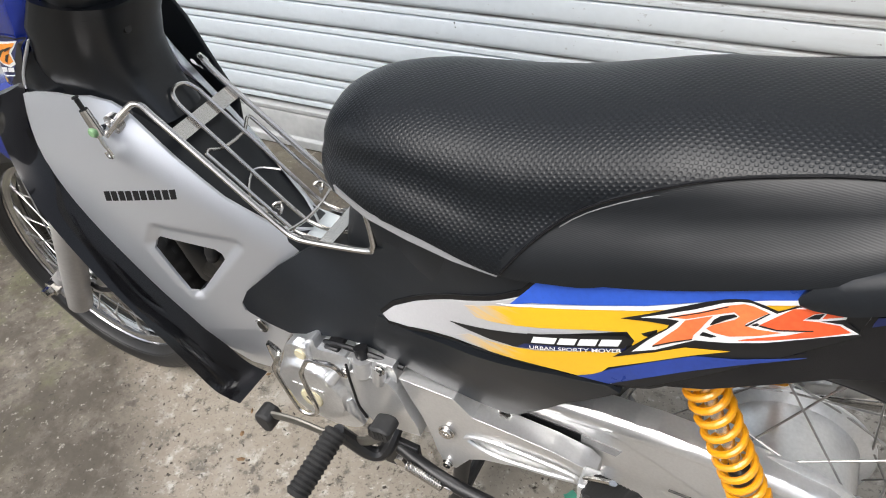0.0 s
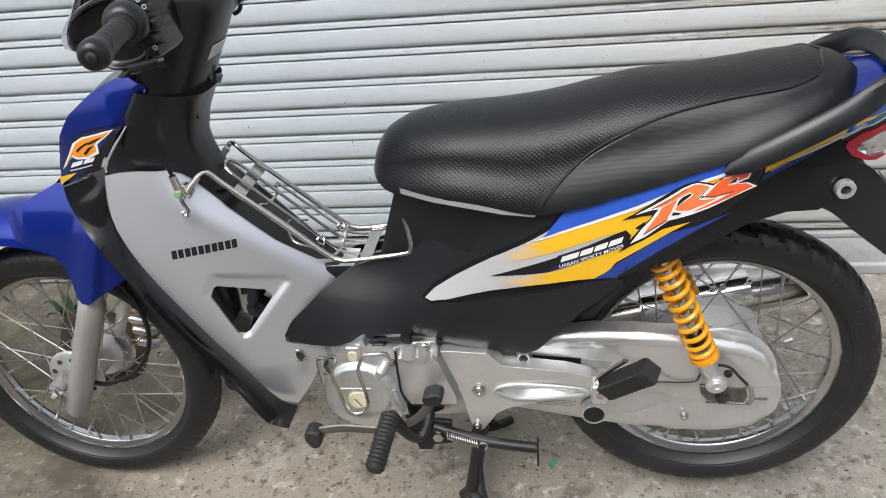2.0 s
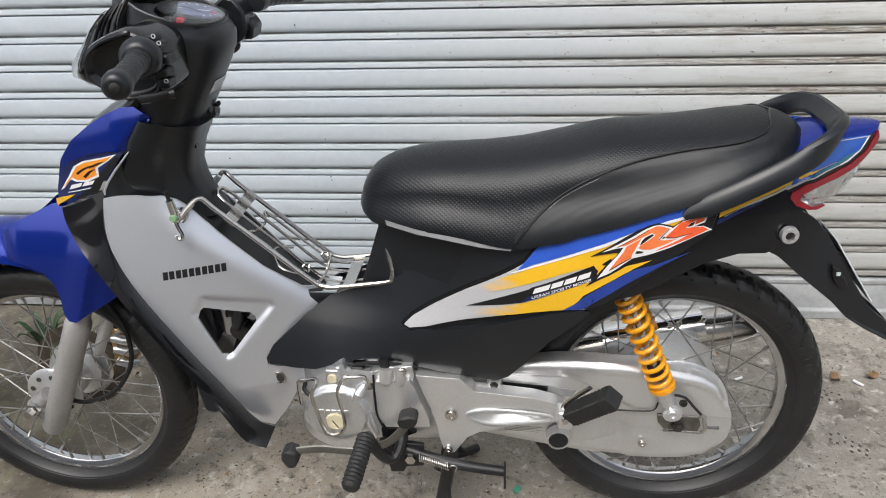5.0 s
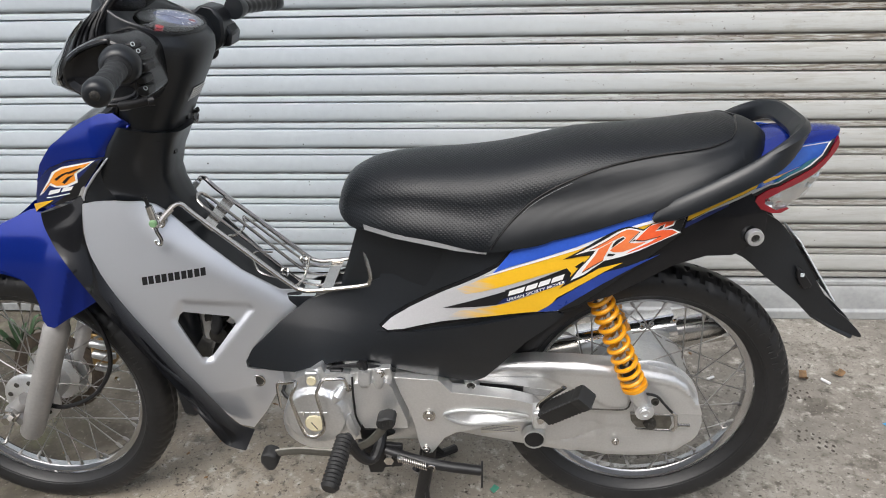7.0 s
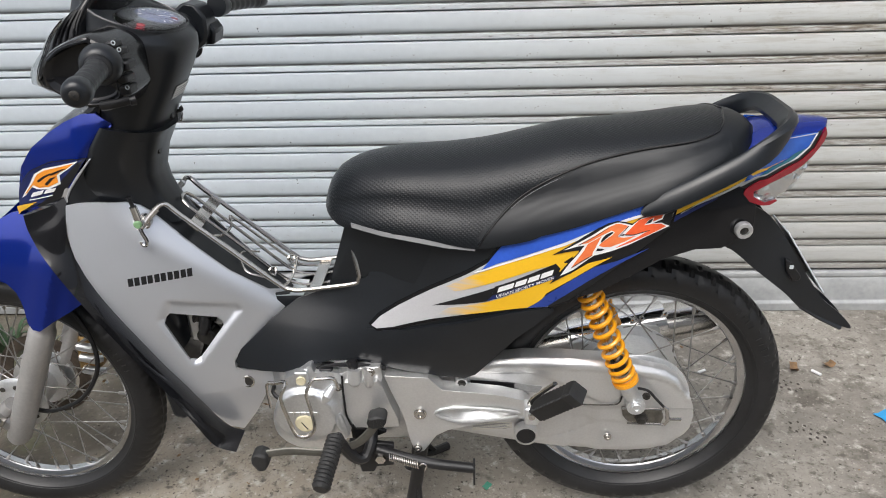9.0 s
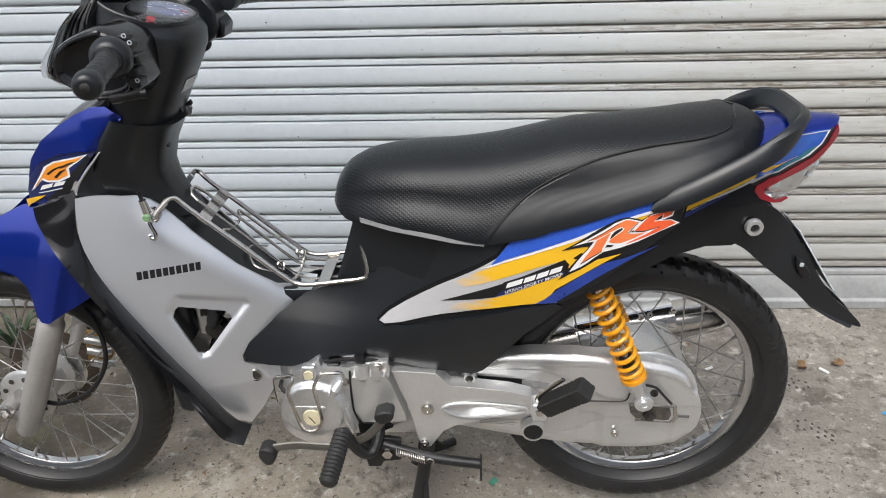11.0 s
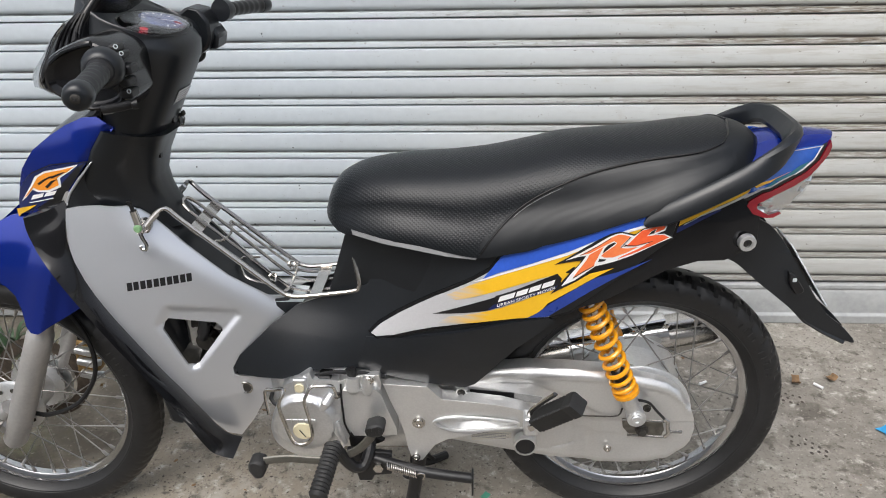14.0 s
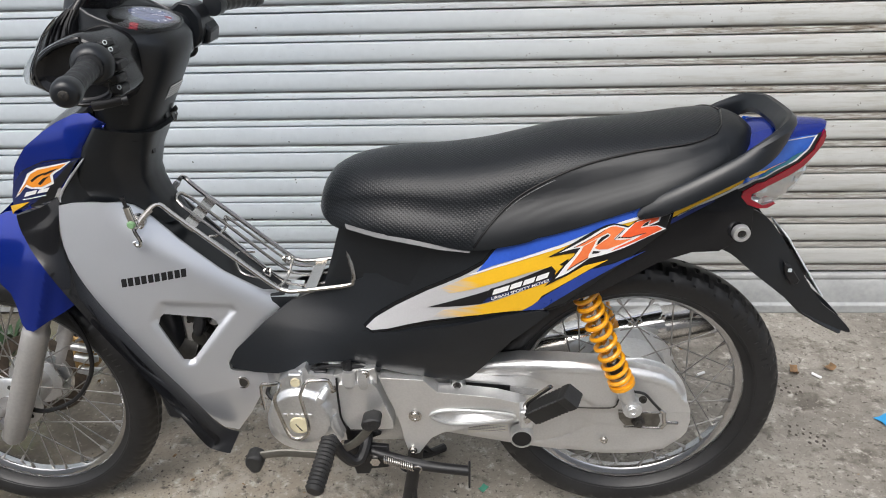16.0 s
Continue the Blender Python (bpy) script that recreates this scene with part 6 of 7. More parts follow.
part("sprocket_cover", panel([(-0.1370, 0.3813), (-0.1329, 0.3940), (-0.1090, 0.3957), (-0.0738, 0.3976), (-0.0643, 0.3852), (-0.0538, 0.3498), (-0.0410, 0.3136), (-0.0397, 0.2965), (-0.0738, 0.2930), (-0.1206, 0.2932), (-0.1355, 0.3220)], lambda x, z: 0.1225, 0.040, -1, cut=0.02), ALLOY_PAINT, ENG, "silver painted sprocket cover", bevel=0.005)
part("cover_shelf", panel([(-0.1638, 0.4058), (-0.1355, 0.4088), (-0.1193, 0.4178), (-0.0675, 0.4224), (-0.0646, 0.4026), (-0.0678, 0.3824), (-0.1221, 0.3814), (-0.1415, 0.3734)], lambda x, z: 0.112, 0.040, -1, cut=0.02), ALLOY_PAINT, ENG, bevel=0.003)
part("plug", lathe([(0.0, -0.0025), (0.0165, -0.0025), (0.0185, -0.0010), (0.019, 0.004), (0.0, 0.004)], 28, at=(-0.2112, -0.1340, 0.3117)), CREAM, ENG, "cream inspection plug")
part("slot", tube([(-0.2169, -0.1370, 0.3162), (-0.2068, -0.1370, 0.3006)], 0.0011, 6), GREASE, ENG)
part("plug_seat", box(-0.2222, -0.1972, -0.127, -0.110, 0.3890, 0.4200), ALLOY, ENG, bevel=0.003)
part("plug", lathe([(0.0, -0.002), (0.0085, -0.002), (0.0095, 0.003), (0.0, 0.003)], 22, at=(-0.2097, -0.1280, 0.4030)), CREAM, ENG)
guard = spline([(-0.2756, -0.1180, 0.3364), (-0.2760, -0.1200, 0.3883), (-0.2587, -0.1260, 0.3968), (-0.2367, -0.1380, 0.4086), (-0.2342, -0.1460, 0.4046), (-0.2442, -0.1500, 0.3813), (-0.2375, -0.1500, 0.3407), (-0.2288, -0.1500, 0.3056), (-0.2215, -0.1500, 0.2952), (-0.2068, -0.1500, 0.2943), (-0.1929, -0.1500, 0.3065), (-0.1898, -0.1500, 0.3275), (-0.1937, -0.1500, 0.3608), (-0.1977, -0.1480, 0.3869), (-0.1939, -0.1450, 0.3997), (-0.1843, -0.1400, 0.4147), (-0.1662, -0.1380, 0.4160), (-0.1489, -0.1340, 0.4122), (-0.1443, -0.1260, 0.3864)], 3)
part("guard_wire", tube(guard, 0.0035, 8), STEEL, ENG, "bent wire engine guard")
for x, z in ((-0.1452, 0.3833), (-0.0841, 0.4157)):
    bolt(ENG, x, -0.118, z, 0.006)
for k in range(5):
    part("wordmark_bar", panel([(-0.2395 + 0.0112 * k, 0.3290), (-0.2305 + 0.0112 * k, 0.3290), (-0.2305 + 0.0112 * k, 0.3370), (-0.2395 + 0.0112 * k, 0.3370)], gen_y, 0.003, -1, off=0.0012, cut=0), ALLOY, ENG, bevel=0.0005)
part("cylinder", tube([(-0.30, 0, 0.36), (-0.46, 0, 0.41)], [0.052, 0.045], 20), GREASE, ENG, "dark finned cylinder")
part("hose", tube(spline([(-0.36, -0.04, 0.47), (-0.40, -0.03, 0.50), (-0.43, -0.02, 0.47), (-0.44, 0.0, 0.52)], 4), 0.013, 10), IRON, ENG)
carb = part("carburettor", box(-0.440, -0.412, -0.035, 0.02, 0.40, 0.540), ALLOY, ENG, "grey carburettor body", bevel=0.008)
part("float_bowl", lathe([(0.0, -0.035), (0.014, -0.035), (0.018, -0.030), (0.018, 0.0), (0.0, 0.0)], 20, at=(-0.400, -0.02, 0.448)), GREASE, carb)
part("air_duct", tube(spline([(-0.500, -0.020, 0.560), (-0.484, -0.025, 0.520), (-0.470, -0.025, 0.480), (-0.466, -0.020, 0.430), (-0.470, -0.01, 0.380)], 5), 0.030, 20), BLACK, ENG, "black air duct behind the window")
part("clamp_band", tube([(-0.4795, -0.025, 0.508), (-0.4765, -0.025, 0.499)], 0.0315, 20), GREASE, ENG)
part("plug_cap", tube(spline([(-0.372, -0.055, 0.506), (-0.388, -0.058, 0.500), (-0.394, -0.060, 0.480), (-0.400, -0.060, 0.463)], 4), [0.008] * 5 + [0.011] * 5 + [0.009] * 3, 14), IRON, ENG, "black spark plug cap")
part("plug_lead", tube(spline([(-0.372, -0.055, 0.506), (-0.350, -0.045, 0.512), (-0.325, -0.03, 0.510)], 4), 0.0042, 8), STICKER_BLACK, ENG)
part("inlet_pipe", tube(spline([(-0.376, -0.045, 0.486), (-0.364, -0.040, 0.474), (-0.354, -0.03, 0.440), (-0.350, -0.02, 0.40)], 4), 0.010, 14), ALLOY_PAINT, ENG)
# panel added to darken the window, blocking the bright ground beyond
part("window_backing", panel([(-0.58, 0.585), (-0.36, 0.570), (-0.345, 0.520), (-0.36, 0.44), (-0.40, 0.37), (-0.48, 0.37), (-0.54, 0.44), (-0.58, 0.52)], lambda x, z: -0.040, 0.004, -1, cut=0), IRON, ENG, "dark panel added behind the window to block the bright view through", bevel=0.001)
part("wire", tube(spline([(-0.380, -0.05, 0.474), (-0.390, -0.05, 0.460), (-0.386, -0.05, 0.450), (-0.398, -0.05, 0.444)], 4), 0.0022, 6), STICKER_BLACK, ENG)
part("drain_hose", tube(spline([(-0.27, -0.06, 0.36), (-0.285, -0.07, 0.335), (-0.262, -0.08, 0.318)], 3), 0.004, 8), STICKER_BLACK, ENG)
part("wire_plug", box(-0.1790, -0.1550, -0.112, -0.085, 0.4013, 0.4163), STICKER_BLACK, ENG, bevel=0.003)
part("wire_cap", tube([(-0.1194, -0.1050, 0.4314), (-0.1139, -0.1120, 0.4067)], [0.010, 0.008], 12), STICKER_BLACK, ENG)
part("wiring", tube(spline([(-0.1901, -0.1000, 0.4081), (-0.1565, -0.1050, 0.4209), (-0.1098, -0.1050, 0.4217), (-0.0594, -0.1000, 0.4102)], 4), 0.004, 8), STICKER_BLACK, ENG)

# swing arm bracket, chain case
CASE = [(0.0090, 0.3810), (0.1173, 0.4111), (0.1958, 0.4155), (0.2647, 0.4136), (0.3336, 0.4084), (0.4027, 0.3987), (0.4494, 0.3870), (0.4743, 0.3692), (0.4944, 0.3395), (0.5045, 0.3114), (0.5095, 0.2833), (0.5052, 0.2545), (0.4911, 0.2306), (0.4694, 0.2112), (0.4368, 0.1996), (0.3984, 0.1955), (0.3496, 0.1962), (0.3006, 0.1976), (0.2364, 0.2057), (0.1671, 0.2182), (0.1030, 0.2314), (0.0341, 0.2457), (0.0050, 0.2608)]


def ease(a):
    a = min(1.0, max(0.0, a))
    return a * a * (3 - 2 * a)


def case_y(x, z):
    """Half the width of the chain case: rolled top edge, a pressed ledge, the lower half set back."""
    top = along([0.0090, 0.1173, 0.1958, 0.2647, 0.3336, 0.4027, 0.4494, 0.4743, 0.4944], [0.3810, 0.4111, 0.4155, 0.4136, 0.4084, 0.3987, 0.3870, 0.3692, 0.3395], x)
    y = 0.084 - 55.0 * max(0.0, 0.014 - (top - z)) ** 2 - 0.0030 * ease((top - z - 0.018) / 0.003)
    if x < 0.3349:
        ledge = along([0.0799, 0.1964, 0.2197, 0.2529, 0.2913, 0.3349], [0.3850, 0.3867, 0.3819, 0.3658, 0.3449, 0.3210], x)
        y -= 0.0060 * ease((ledge - z) / 0.006) * min(1.0, (0.3349 - x) / 0.02)
    seam = along([0.0791, 0.2512, 0.3691, 0.4536], [0.3099, 0.3053, 0.3075, 0.3049], x)
    y -= 0.0050 * ease((seam - z) / 0.004)
    if 0.2763 < x < 0.4561:
        y -= 0.0022 * ease((along([0.2763, 0.3246, 0.3870, 0.4561], [0.2836, 0.2754, 0.2693, 0.2658], x) - z) / 0.003)
    if 0.2211 < x < 0.3259:
        y -= 0.0025 * math.exp(-((z - along([0.2211, 0.2503, 0.2791, 0.3027, 0.3259], [0.2253, 0.2285, 0.2367, 0.2466, 0.2596], x)) / 0.0018) ** 2)
    low = along([0.0050, 0.0341, 0.1030, 0.1671, 0.2364, 0.3006, 0.3496, 0.3984, 0.4368, 0.4694, 0.4911], [0.2608, 0.2457, 0.2314, 0.2182, 0.2057, 0.1976, 0.1962, 0.1955, 0.1996, 0.2112, 0.2306], x)
    return y - 0.4 * max(0.0, 0.010 - (z - low))


case = part("chain_case", panel(CASE, case_y, 0.030, -1, cut=0.005), ALLOY_PAINT, BIKE, "silver painted full chain case", bevel=0.003)
BRKT = [(-0.061, 0.403), (0.018, 0.398), (0.043, 0.371), (0.094, 0.366), (0.150, 0.359), (0.190, 0.348), (0.204, 0.335), (0.204, 0.316), (0.190, 0.310), (0.11, 0.294), (0.050, 0.279), (0.028, 0.266), (0.012, 0.242), (0.004, 0.230), (-0.008, 0.226), (-0.016, 0.234), (-0.023, 0.260), (-0.027, 0.290), (-0.036, 0.331), (-0.048, 0.363)]
br = part("step_bracket", panel(BRKT, lambda x, z: 0.113 - 0.016 * math.exp(-((z - 0.315) / 0.014) ** 2 - ((x - 0.11) / 0.06) ** 2), 0.030, -1, cut=0.012), ALLOY_PAINT, BIKE, "cast alloy step bracket, silver painted", bevel=0.006)
part("rib", tube(spline([(0.028, -0.1135, 0.319), (0.05, -0.1135, 0.329), (0.09, -0.1135, 0.331), (0.165, -0.1135, 0.324), (0.182, -0.1135, 0.317), (0.165, -0.1135, 0.309), (0.085, -0.1135, 0.300), (0.05, -0.1135, 0.305)], 4, True), 0.0035, 8, closed=True), ALLOY_PAINT, br)
bolt(br, 0.0, -0.114, 0.319, 0.009, STEEL)
bolt(br, -0.008, -0.114, 0.238, 0.006)
bolt(case, 0.3527, -0.0775, 0.2358, 0.0055)
part("boss", lathe([(0.0, -0.006), (0.010, -0.006), (0.013, 0.0), (0.014, 0.006), (0.0, 0.006)], 20, at=(0.0774, -0.083, 0.3680)), ALLOY_PAINT, case)
bolt(case, 0.0774, -0.089, 0.3680, 0.0058, GREASE)
ring_ = part("cap_rim", lathe([(0.0185, -0.009), (0.0215, -0.008), (0.0225, 0.010), (0.0185, 0.010)], 28, at=(0.1968, -0.084, 0.2472), closed=True), ALLOY_PAINT, case)
part("cap", lathe([(0.0, -0.0085), (0.0165, -0.0085), (0.0183, -0.0065), (0.0183, 0.008), (0.0, 0.008)], 28, at=(0.1968, -0.084, 0.2472)), STICKER_BLACK, ring_, "black rubber cap")
part("swing_arm", box(0.02, 0.40, -0.072, -0.045, 0.30, 0.340), ALLOY_PAINT, BIKE, "silver swing arm", bevel=0.006)
part("caution_label", panel([(0.0929, 0.3668), (0.1315, 0.3634), (0.1749, 0.3594), (0.1743, 0.3430), (0.1364, 0.3459), (0.0938, 0.3534)], case_y, 0.002, -1, off=0.0014, cut=0.02), STICKER_BLACK, case, "worn caution label")
part("faded_label", panel([(0.1749, 0.3586), (0.2268, 0.3513), (0.2193, 0.3371), (0.1743, 0.3422)], case_y, 0.002, -1, off=0.0013, cut=0.02), mat("faded_label_grey", (0.25, 0.25, 0.25), 0.5, vary=0.35, grain=200, bump=0.0, blotch=40), case, "faded part of the caution label")
ad = part("chain_adjuster", panel([(0.3736, 0.3094), (0.3869, 0.3073), (0.4478, 0.3037), (0.4525, 0.2870), (0.4488, 0.2736), (0.3872, 0.2772), (0.3767, 0.2903)], lambda x, z: 0.086, 0.016, -1, cut=0), mat("oily_plate", (0.16, 0.15, 0.13), 0.42, metal=0.7, vary=0.4, grain=120, bump=0.1, blotch=30), BIKE, "oily steel chain adjuster plate", bevel=0.002)
part("axle_nut", lathe([(0.0, -0.014), (0.006, -0.014), (0.007, -0.008), (0.0115, -0.007), (0.0125, 0.0), (0.0, 0.0)], 6, at=(0.4102, -0.088, 0.2896)), GREASE, ad)
part("adjuster_bolt", tube([(0.4579, -0.0920, 0.2892), (0.4829, -0.0900, 0.2869)], 0.0032, 8), STEEL, ad)
part("adjuster_stop", tube([(0.4467, -0.0960, 0.3191), (0.4529, -0.0970, 0.3159), (0.4569, -0.0970, 0.2886), (0.4512, -0.0960, 0.2792)], 0.0038, 8, flat=0.6), STEEL, ad)
part("slot_edge", tube([(0.3728, -0.0910, 0.3130), (0.4492, -0.0910, 0.3109)], 0.0020, 8), STEEL, ad)
part("slot_edge", tube([(0.3843, -0.0910, 0.2785), (0.4513, -0.0910, 0.2750)], 0.0020, 8), STEEL, ad)
part("spring_clip", tube(spline([(0.3937, -0.0940, 0.3613), (0.4157, -0.0940, 0.3559), (0.4313, -0.0940, 0.3377), (0.4472, -0.0940, 0.3192)], 3), 0.0026, 8), IRON, ad)
bolt(ad, 0.4126, -0.098, 0.3474, 0.0055, GREASE)

# rear shock absorbers
for s in (-1, 1):
    y = s * 0.092
    lo, hi = Vector((0.3952, y, 0.3255)), Vector((0.286, y, 0.595))
    d = (hi - lo).normalized()
    sh = part("shock_absorber", tube([lo - d * 0.012, lo + d * 0.02, lo + d * 0.028, lo + d * 0.075, lo + d * 0.078, hi], [0.013, 0.013, 0.0155, 0.0155, 0.007, 0.007], 16), ALLOY, BIKE, "alloy shock absorber with a yellow coil spring")
    part("eye", lathe([(0.017, -0.012), (0.017, 0.012), (0.008, 0.012), (0.008, -0.012)], 20, at=lo, closed=True), ALLOY, sh)
    bolt(sh, lo.x, y - 0.012, lo.z, 0.009, ALLOY)
    u, w = d.orthogonal().normalized(), None
    w = d.cross(u)
    turns, pts = 10.5, []
    for i in range(int(turns * 18) + 1):
        a = 2 * math.pi * i / 18
        k = i / (turns * 18)
        h = 0.062 + 0.205 * (k + 0.05 * math.sin(2 * math.pi * k) * -0.6)
        pts.append(lo + d * h + (u * math.cos(a) + w * math.sin(a)) * 0.0195)
    part("coil_spring", tube(pts, 0.0042, 8), SPRING, sh, "yellow coil spring")
    part("spring_seat", tube([lo + d * 0.054, lo + d * 0.062], 0.024, 20), SPRING, sh)
    part("bump_stop", tube([lo + d * 0.07, lo + d * 0.105], 0.0125, 14), IRON, sh)
    part("damper_rod", tube([lo + d * 0.10, hi], 0.0075, 12), STEEL, sh)


# ---- footpegs, pedals, stands ----
def peg(points, name, label, parent=BIKE, r=0.0165, ribs=13):
    a, b = Vector(points[0]), Vector(points[1])
    d = b - a
    p, rr = [], []
    for i in range(ribs * 2 + 1):
        p.append(a + d * (i / (ribs * 2)))
        rr.append(r * (1.05 if i % 2 else 0.90))
    p, rr = [a - d * 0.01] + p + [b + d * 0.03], [r * 0.6] + rr + [r * 0.75]
    return part(name, tube(p, rr, 14), PEG_RUBBER, parent, label, angle=50)


fp = peg(((-0.149, -0.165, 0.306), (-0.163, -0.258, 0.274)), "footpeg", "ribbed black rubber footpeg")
part("peg_arm", tube(spline([(-0.148, -0.165, 0.306), (-0.140, -0.155, 0.275), (-0.122, -0.145, 0.240), (-0.105, -0.135, 0.235), (-0.095, -0.12, 0.255), (-0.095, -0.09, 0.27)], 4), 0.011, 10), IRON, fp, "bent black steel arm")
peg(((-0.149, 0.165, 0.306), (-0.163, 0.258, 0.274)), "footpeg", "ribbed black rubber footpeg")
gp = part("gear_pedal", tube(spline([(-0.285, -0.155, 0.258), (-0.24, -0.152, 0.262), (-0.17, -0.150, 0.258), (-0.115, -0.150, 0.280), (-0.082, -0.152, 0.318), (-0.078, -0.155, 0.340)], 5), 0.0085, 10, flat=0.5), mat("worn_pedal_steel", (0.13, 0.125, 0.11), 0.42, metal=0.6, vary=0.25, grain=120, bump=0.08, blotch=18), BIKE, "worn grey steel gear change pedal")
part("pedal_rubber", panel([(-0.314, 0.245), (-0.311, 0.262), (-0.297, 0.268), (-0.282, 0.262), (-0.280, 0.244), (-0.288, 0.228), (-0.303, 0.226)], lambda x, z: 0.170, 0.030, -1, cut=0), PEG_RUBBER, gp, "worn black pedal rubber", bevel=0.005)
rr_ = part("pedal_rubber", panel([(-0.092, 0.338), (-0.087, 0.349), (-0.072, 0.354), (-0.057, 0.350), (-0.055, 0.341), (-0.062, 0.328), (-0.078, 0.325), (-0.089, 0.330)], lambda x, z: 0.168, 0.030, -1, cut=0), PEG_RUBBER, gp, "worn black pedal rubber", bevel=0.004)
for k in range(5):
    x = -0.087 + 0.0065 * k
    part("groove", box(x, x + 0.002, -0.1688, -0.160, 0.333 + 0.001 * k, 0.348), STICKER_BLACK, rr_)


def block_peg(a, b, wide, high):
    """A square rubber block with cross ribs."""
    a, b = Vector(a), Vector(b)
    d = (b - a).normalized()
    u = d.cross(Vector((0.3, 0.9, 0.2))).normalized()
    w = d.cross(u)
    rings = []
    for k in range(25):
        q, e = a.lerp(b, k / 24), (0.90 if k % 2 and k < 20 else 1.0) * (0.92 if k in (0, 24) else 1)
        rings.append([q + u * high * e * c + w * wide * e * f for c, f in ((-1, -0.86), (-0.86, -1), (0.86, -1), (1, -0.86), (1, 0.86), (0.86, 1), (-0.86, 1), (-1, 0.86))])
    return loft(rings)


rp = part("pillion_peg", block_peg((0.214, -0.134, 0.343), (0.276, -0.188, 0.424), 0.0165, 0.0165), PEG_RUBBER, BIKE, "worn black rubber pillion footpeg, folded out", angle=40)
part("peg_hinge", tube(spline([(0.206, -0.112, 0.322), (0.201, -0.126, 0.345), (0.205, -0.138, 0.372), (0.240, -0.163, 0.424)], 4), 0.0055, 8, flat=0.6), STEEL, rp, "chromed hinge")
part("peg_lug", box(0.190, 0.216, -0.140, -0.108, 0.312, 0.350), ALLOY, rp, bevel=0.004)
part("peg_pin", lathe([(0.0, -0.006), (0.006, -0.006), (0.007, 0.0), (0.0, 0.0)], 12, at=(0.203, -0.141, 0.336)), STEEL, rp)
st = part("side_stand", tube(spline([(-0.085, -0.118, 0.238), (-0.04, -0.128, 0.229), (0.015, -0.134, 0.218), (0.096, -0.135, 0.207)], 3), [0.010] * 10, 12), IRON, BIKE, "folded black side stand with a return spring")
part("foot", box(0.096, 0.100, -0.148, -0.120, 0.176, 0.218), IRON, st, bevel=0.001)
part("pivot_plate", panel([(-0.138, 0.258), (-0.053, 0.250), (-0.055, 0.200), (-0.088, 0.196), (-0.094, 0.183), (-0.119, 0.182), (-0.126, 0.215)], lambda x, z: 0.120, 0.010, -1, cut=0), IRON, st, bevel=0.002)
part("pivot_bolt", lathe([(0.0, -0.010), (0.010, -0.010), (0.011, 0.0), (0.0, 0.0)], 6, at=(-0.078, -0.126, 0.226)), STEEL, st)
pts = []
for i in range(14 * 10 + 1):
    a, k = 2 * math.pi * i / 10, i / 140
    c = Vector((-0.060, -0.142, 0.240)).lerp(Vector((-0.005, -0.144, 0.222)), k)
    pts.append(c + Vector((0, math.cos(a), math.sin(a))) * 0.0065)
part("return_spring", tube(pts, 0.0014, 6), STEEL, st, "steel return spring")
part("spring_hook", tube(spline([(-0.005, -0.144, 0.222), (0.004, -0.145, 0.226), (0.010, -0.144, 0.219), (0.006, -0.143, 0.208)], 3), 0.0018, 6), STEEL, st)
cs = part("centre_stand", tube([(0.0, -0.10, 0.235), (0.0, 0.10, 0.235)], 0.012, 12), IRON, BIKE, "black steel centre stand, lowered")
for s in (-1, 1):
    part("leg", tube(spline([(0.0, s * 0.075, 0.235), (-0.02, s * 0.080, 0.12), (-0.035, s * 0.088, 0.045)], 4), 0.013, 12, flat=0.7), IRON, cs)
    part("foot", tube(spline([(-0.055, s * 0.070, 0.014), (-0.035, s * 0.088, 0.040), (-0.005, s * 0.115, 0.022), (0.03, s * 0.15, 0.010)], 4), 0.010, 10), IRON, cs)
    part("gusset", tube(spline([(-0.015, s * 0.080, 0.13), (-0.01, s * 0.10, 0.06), (0.005, s * 0.120, 0.022)], 4), 0.005, 8), IRON, cs)
part("cross_tube", tube([(-0.03, -0.085, 0.06), (-0.03, 0.085, 0.06)], 0.010, 10), IRON, cs)

# exhaust on the far side
ex = part("exhaust", tube(spline([(-0.34, 0.06, 0.30), (-0.28, 0.10, 0.20), (-0.05, 0.13, 0.205), (0.12, 0.145, 0.25), (0.20, 0.150, 0.275), (0.25, 0.152, 0.29), (0.42, 0.158, 0.325), (0.58, 0.162, 0.355), (0.592, 0.162, 0.358)], 5),
                           [0.014] * 16 + [0.016, 0.02, 0.024, 0.03] + [0.040] * 19 + [0.034, 0.025], 20), STEEL, BIKE, "chromed exhaust pipe and silencer on the far side")
shield = part("heat_shield", tube([(0.30, 0.150, 0.305), (0.50, 0.158, 0.348)], 0.0425, 20, flat=0.9), CHROME, ex)
for p in ((0.4272, 0.1180, 0.3718), (0.4440, 0.1180, 0.3761), (0.4908, 0.1180, 0.3875)):
    part("rivet", lathe([(0.0, -0.005), (0.003, -0.005), (0.0055, -0.002), (0.0058, 0.004), (0.0, 0.004)], 12, at=p), STEEL, shield)



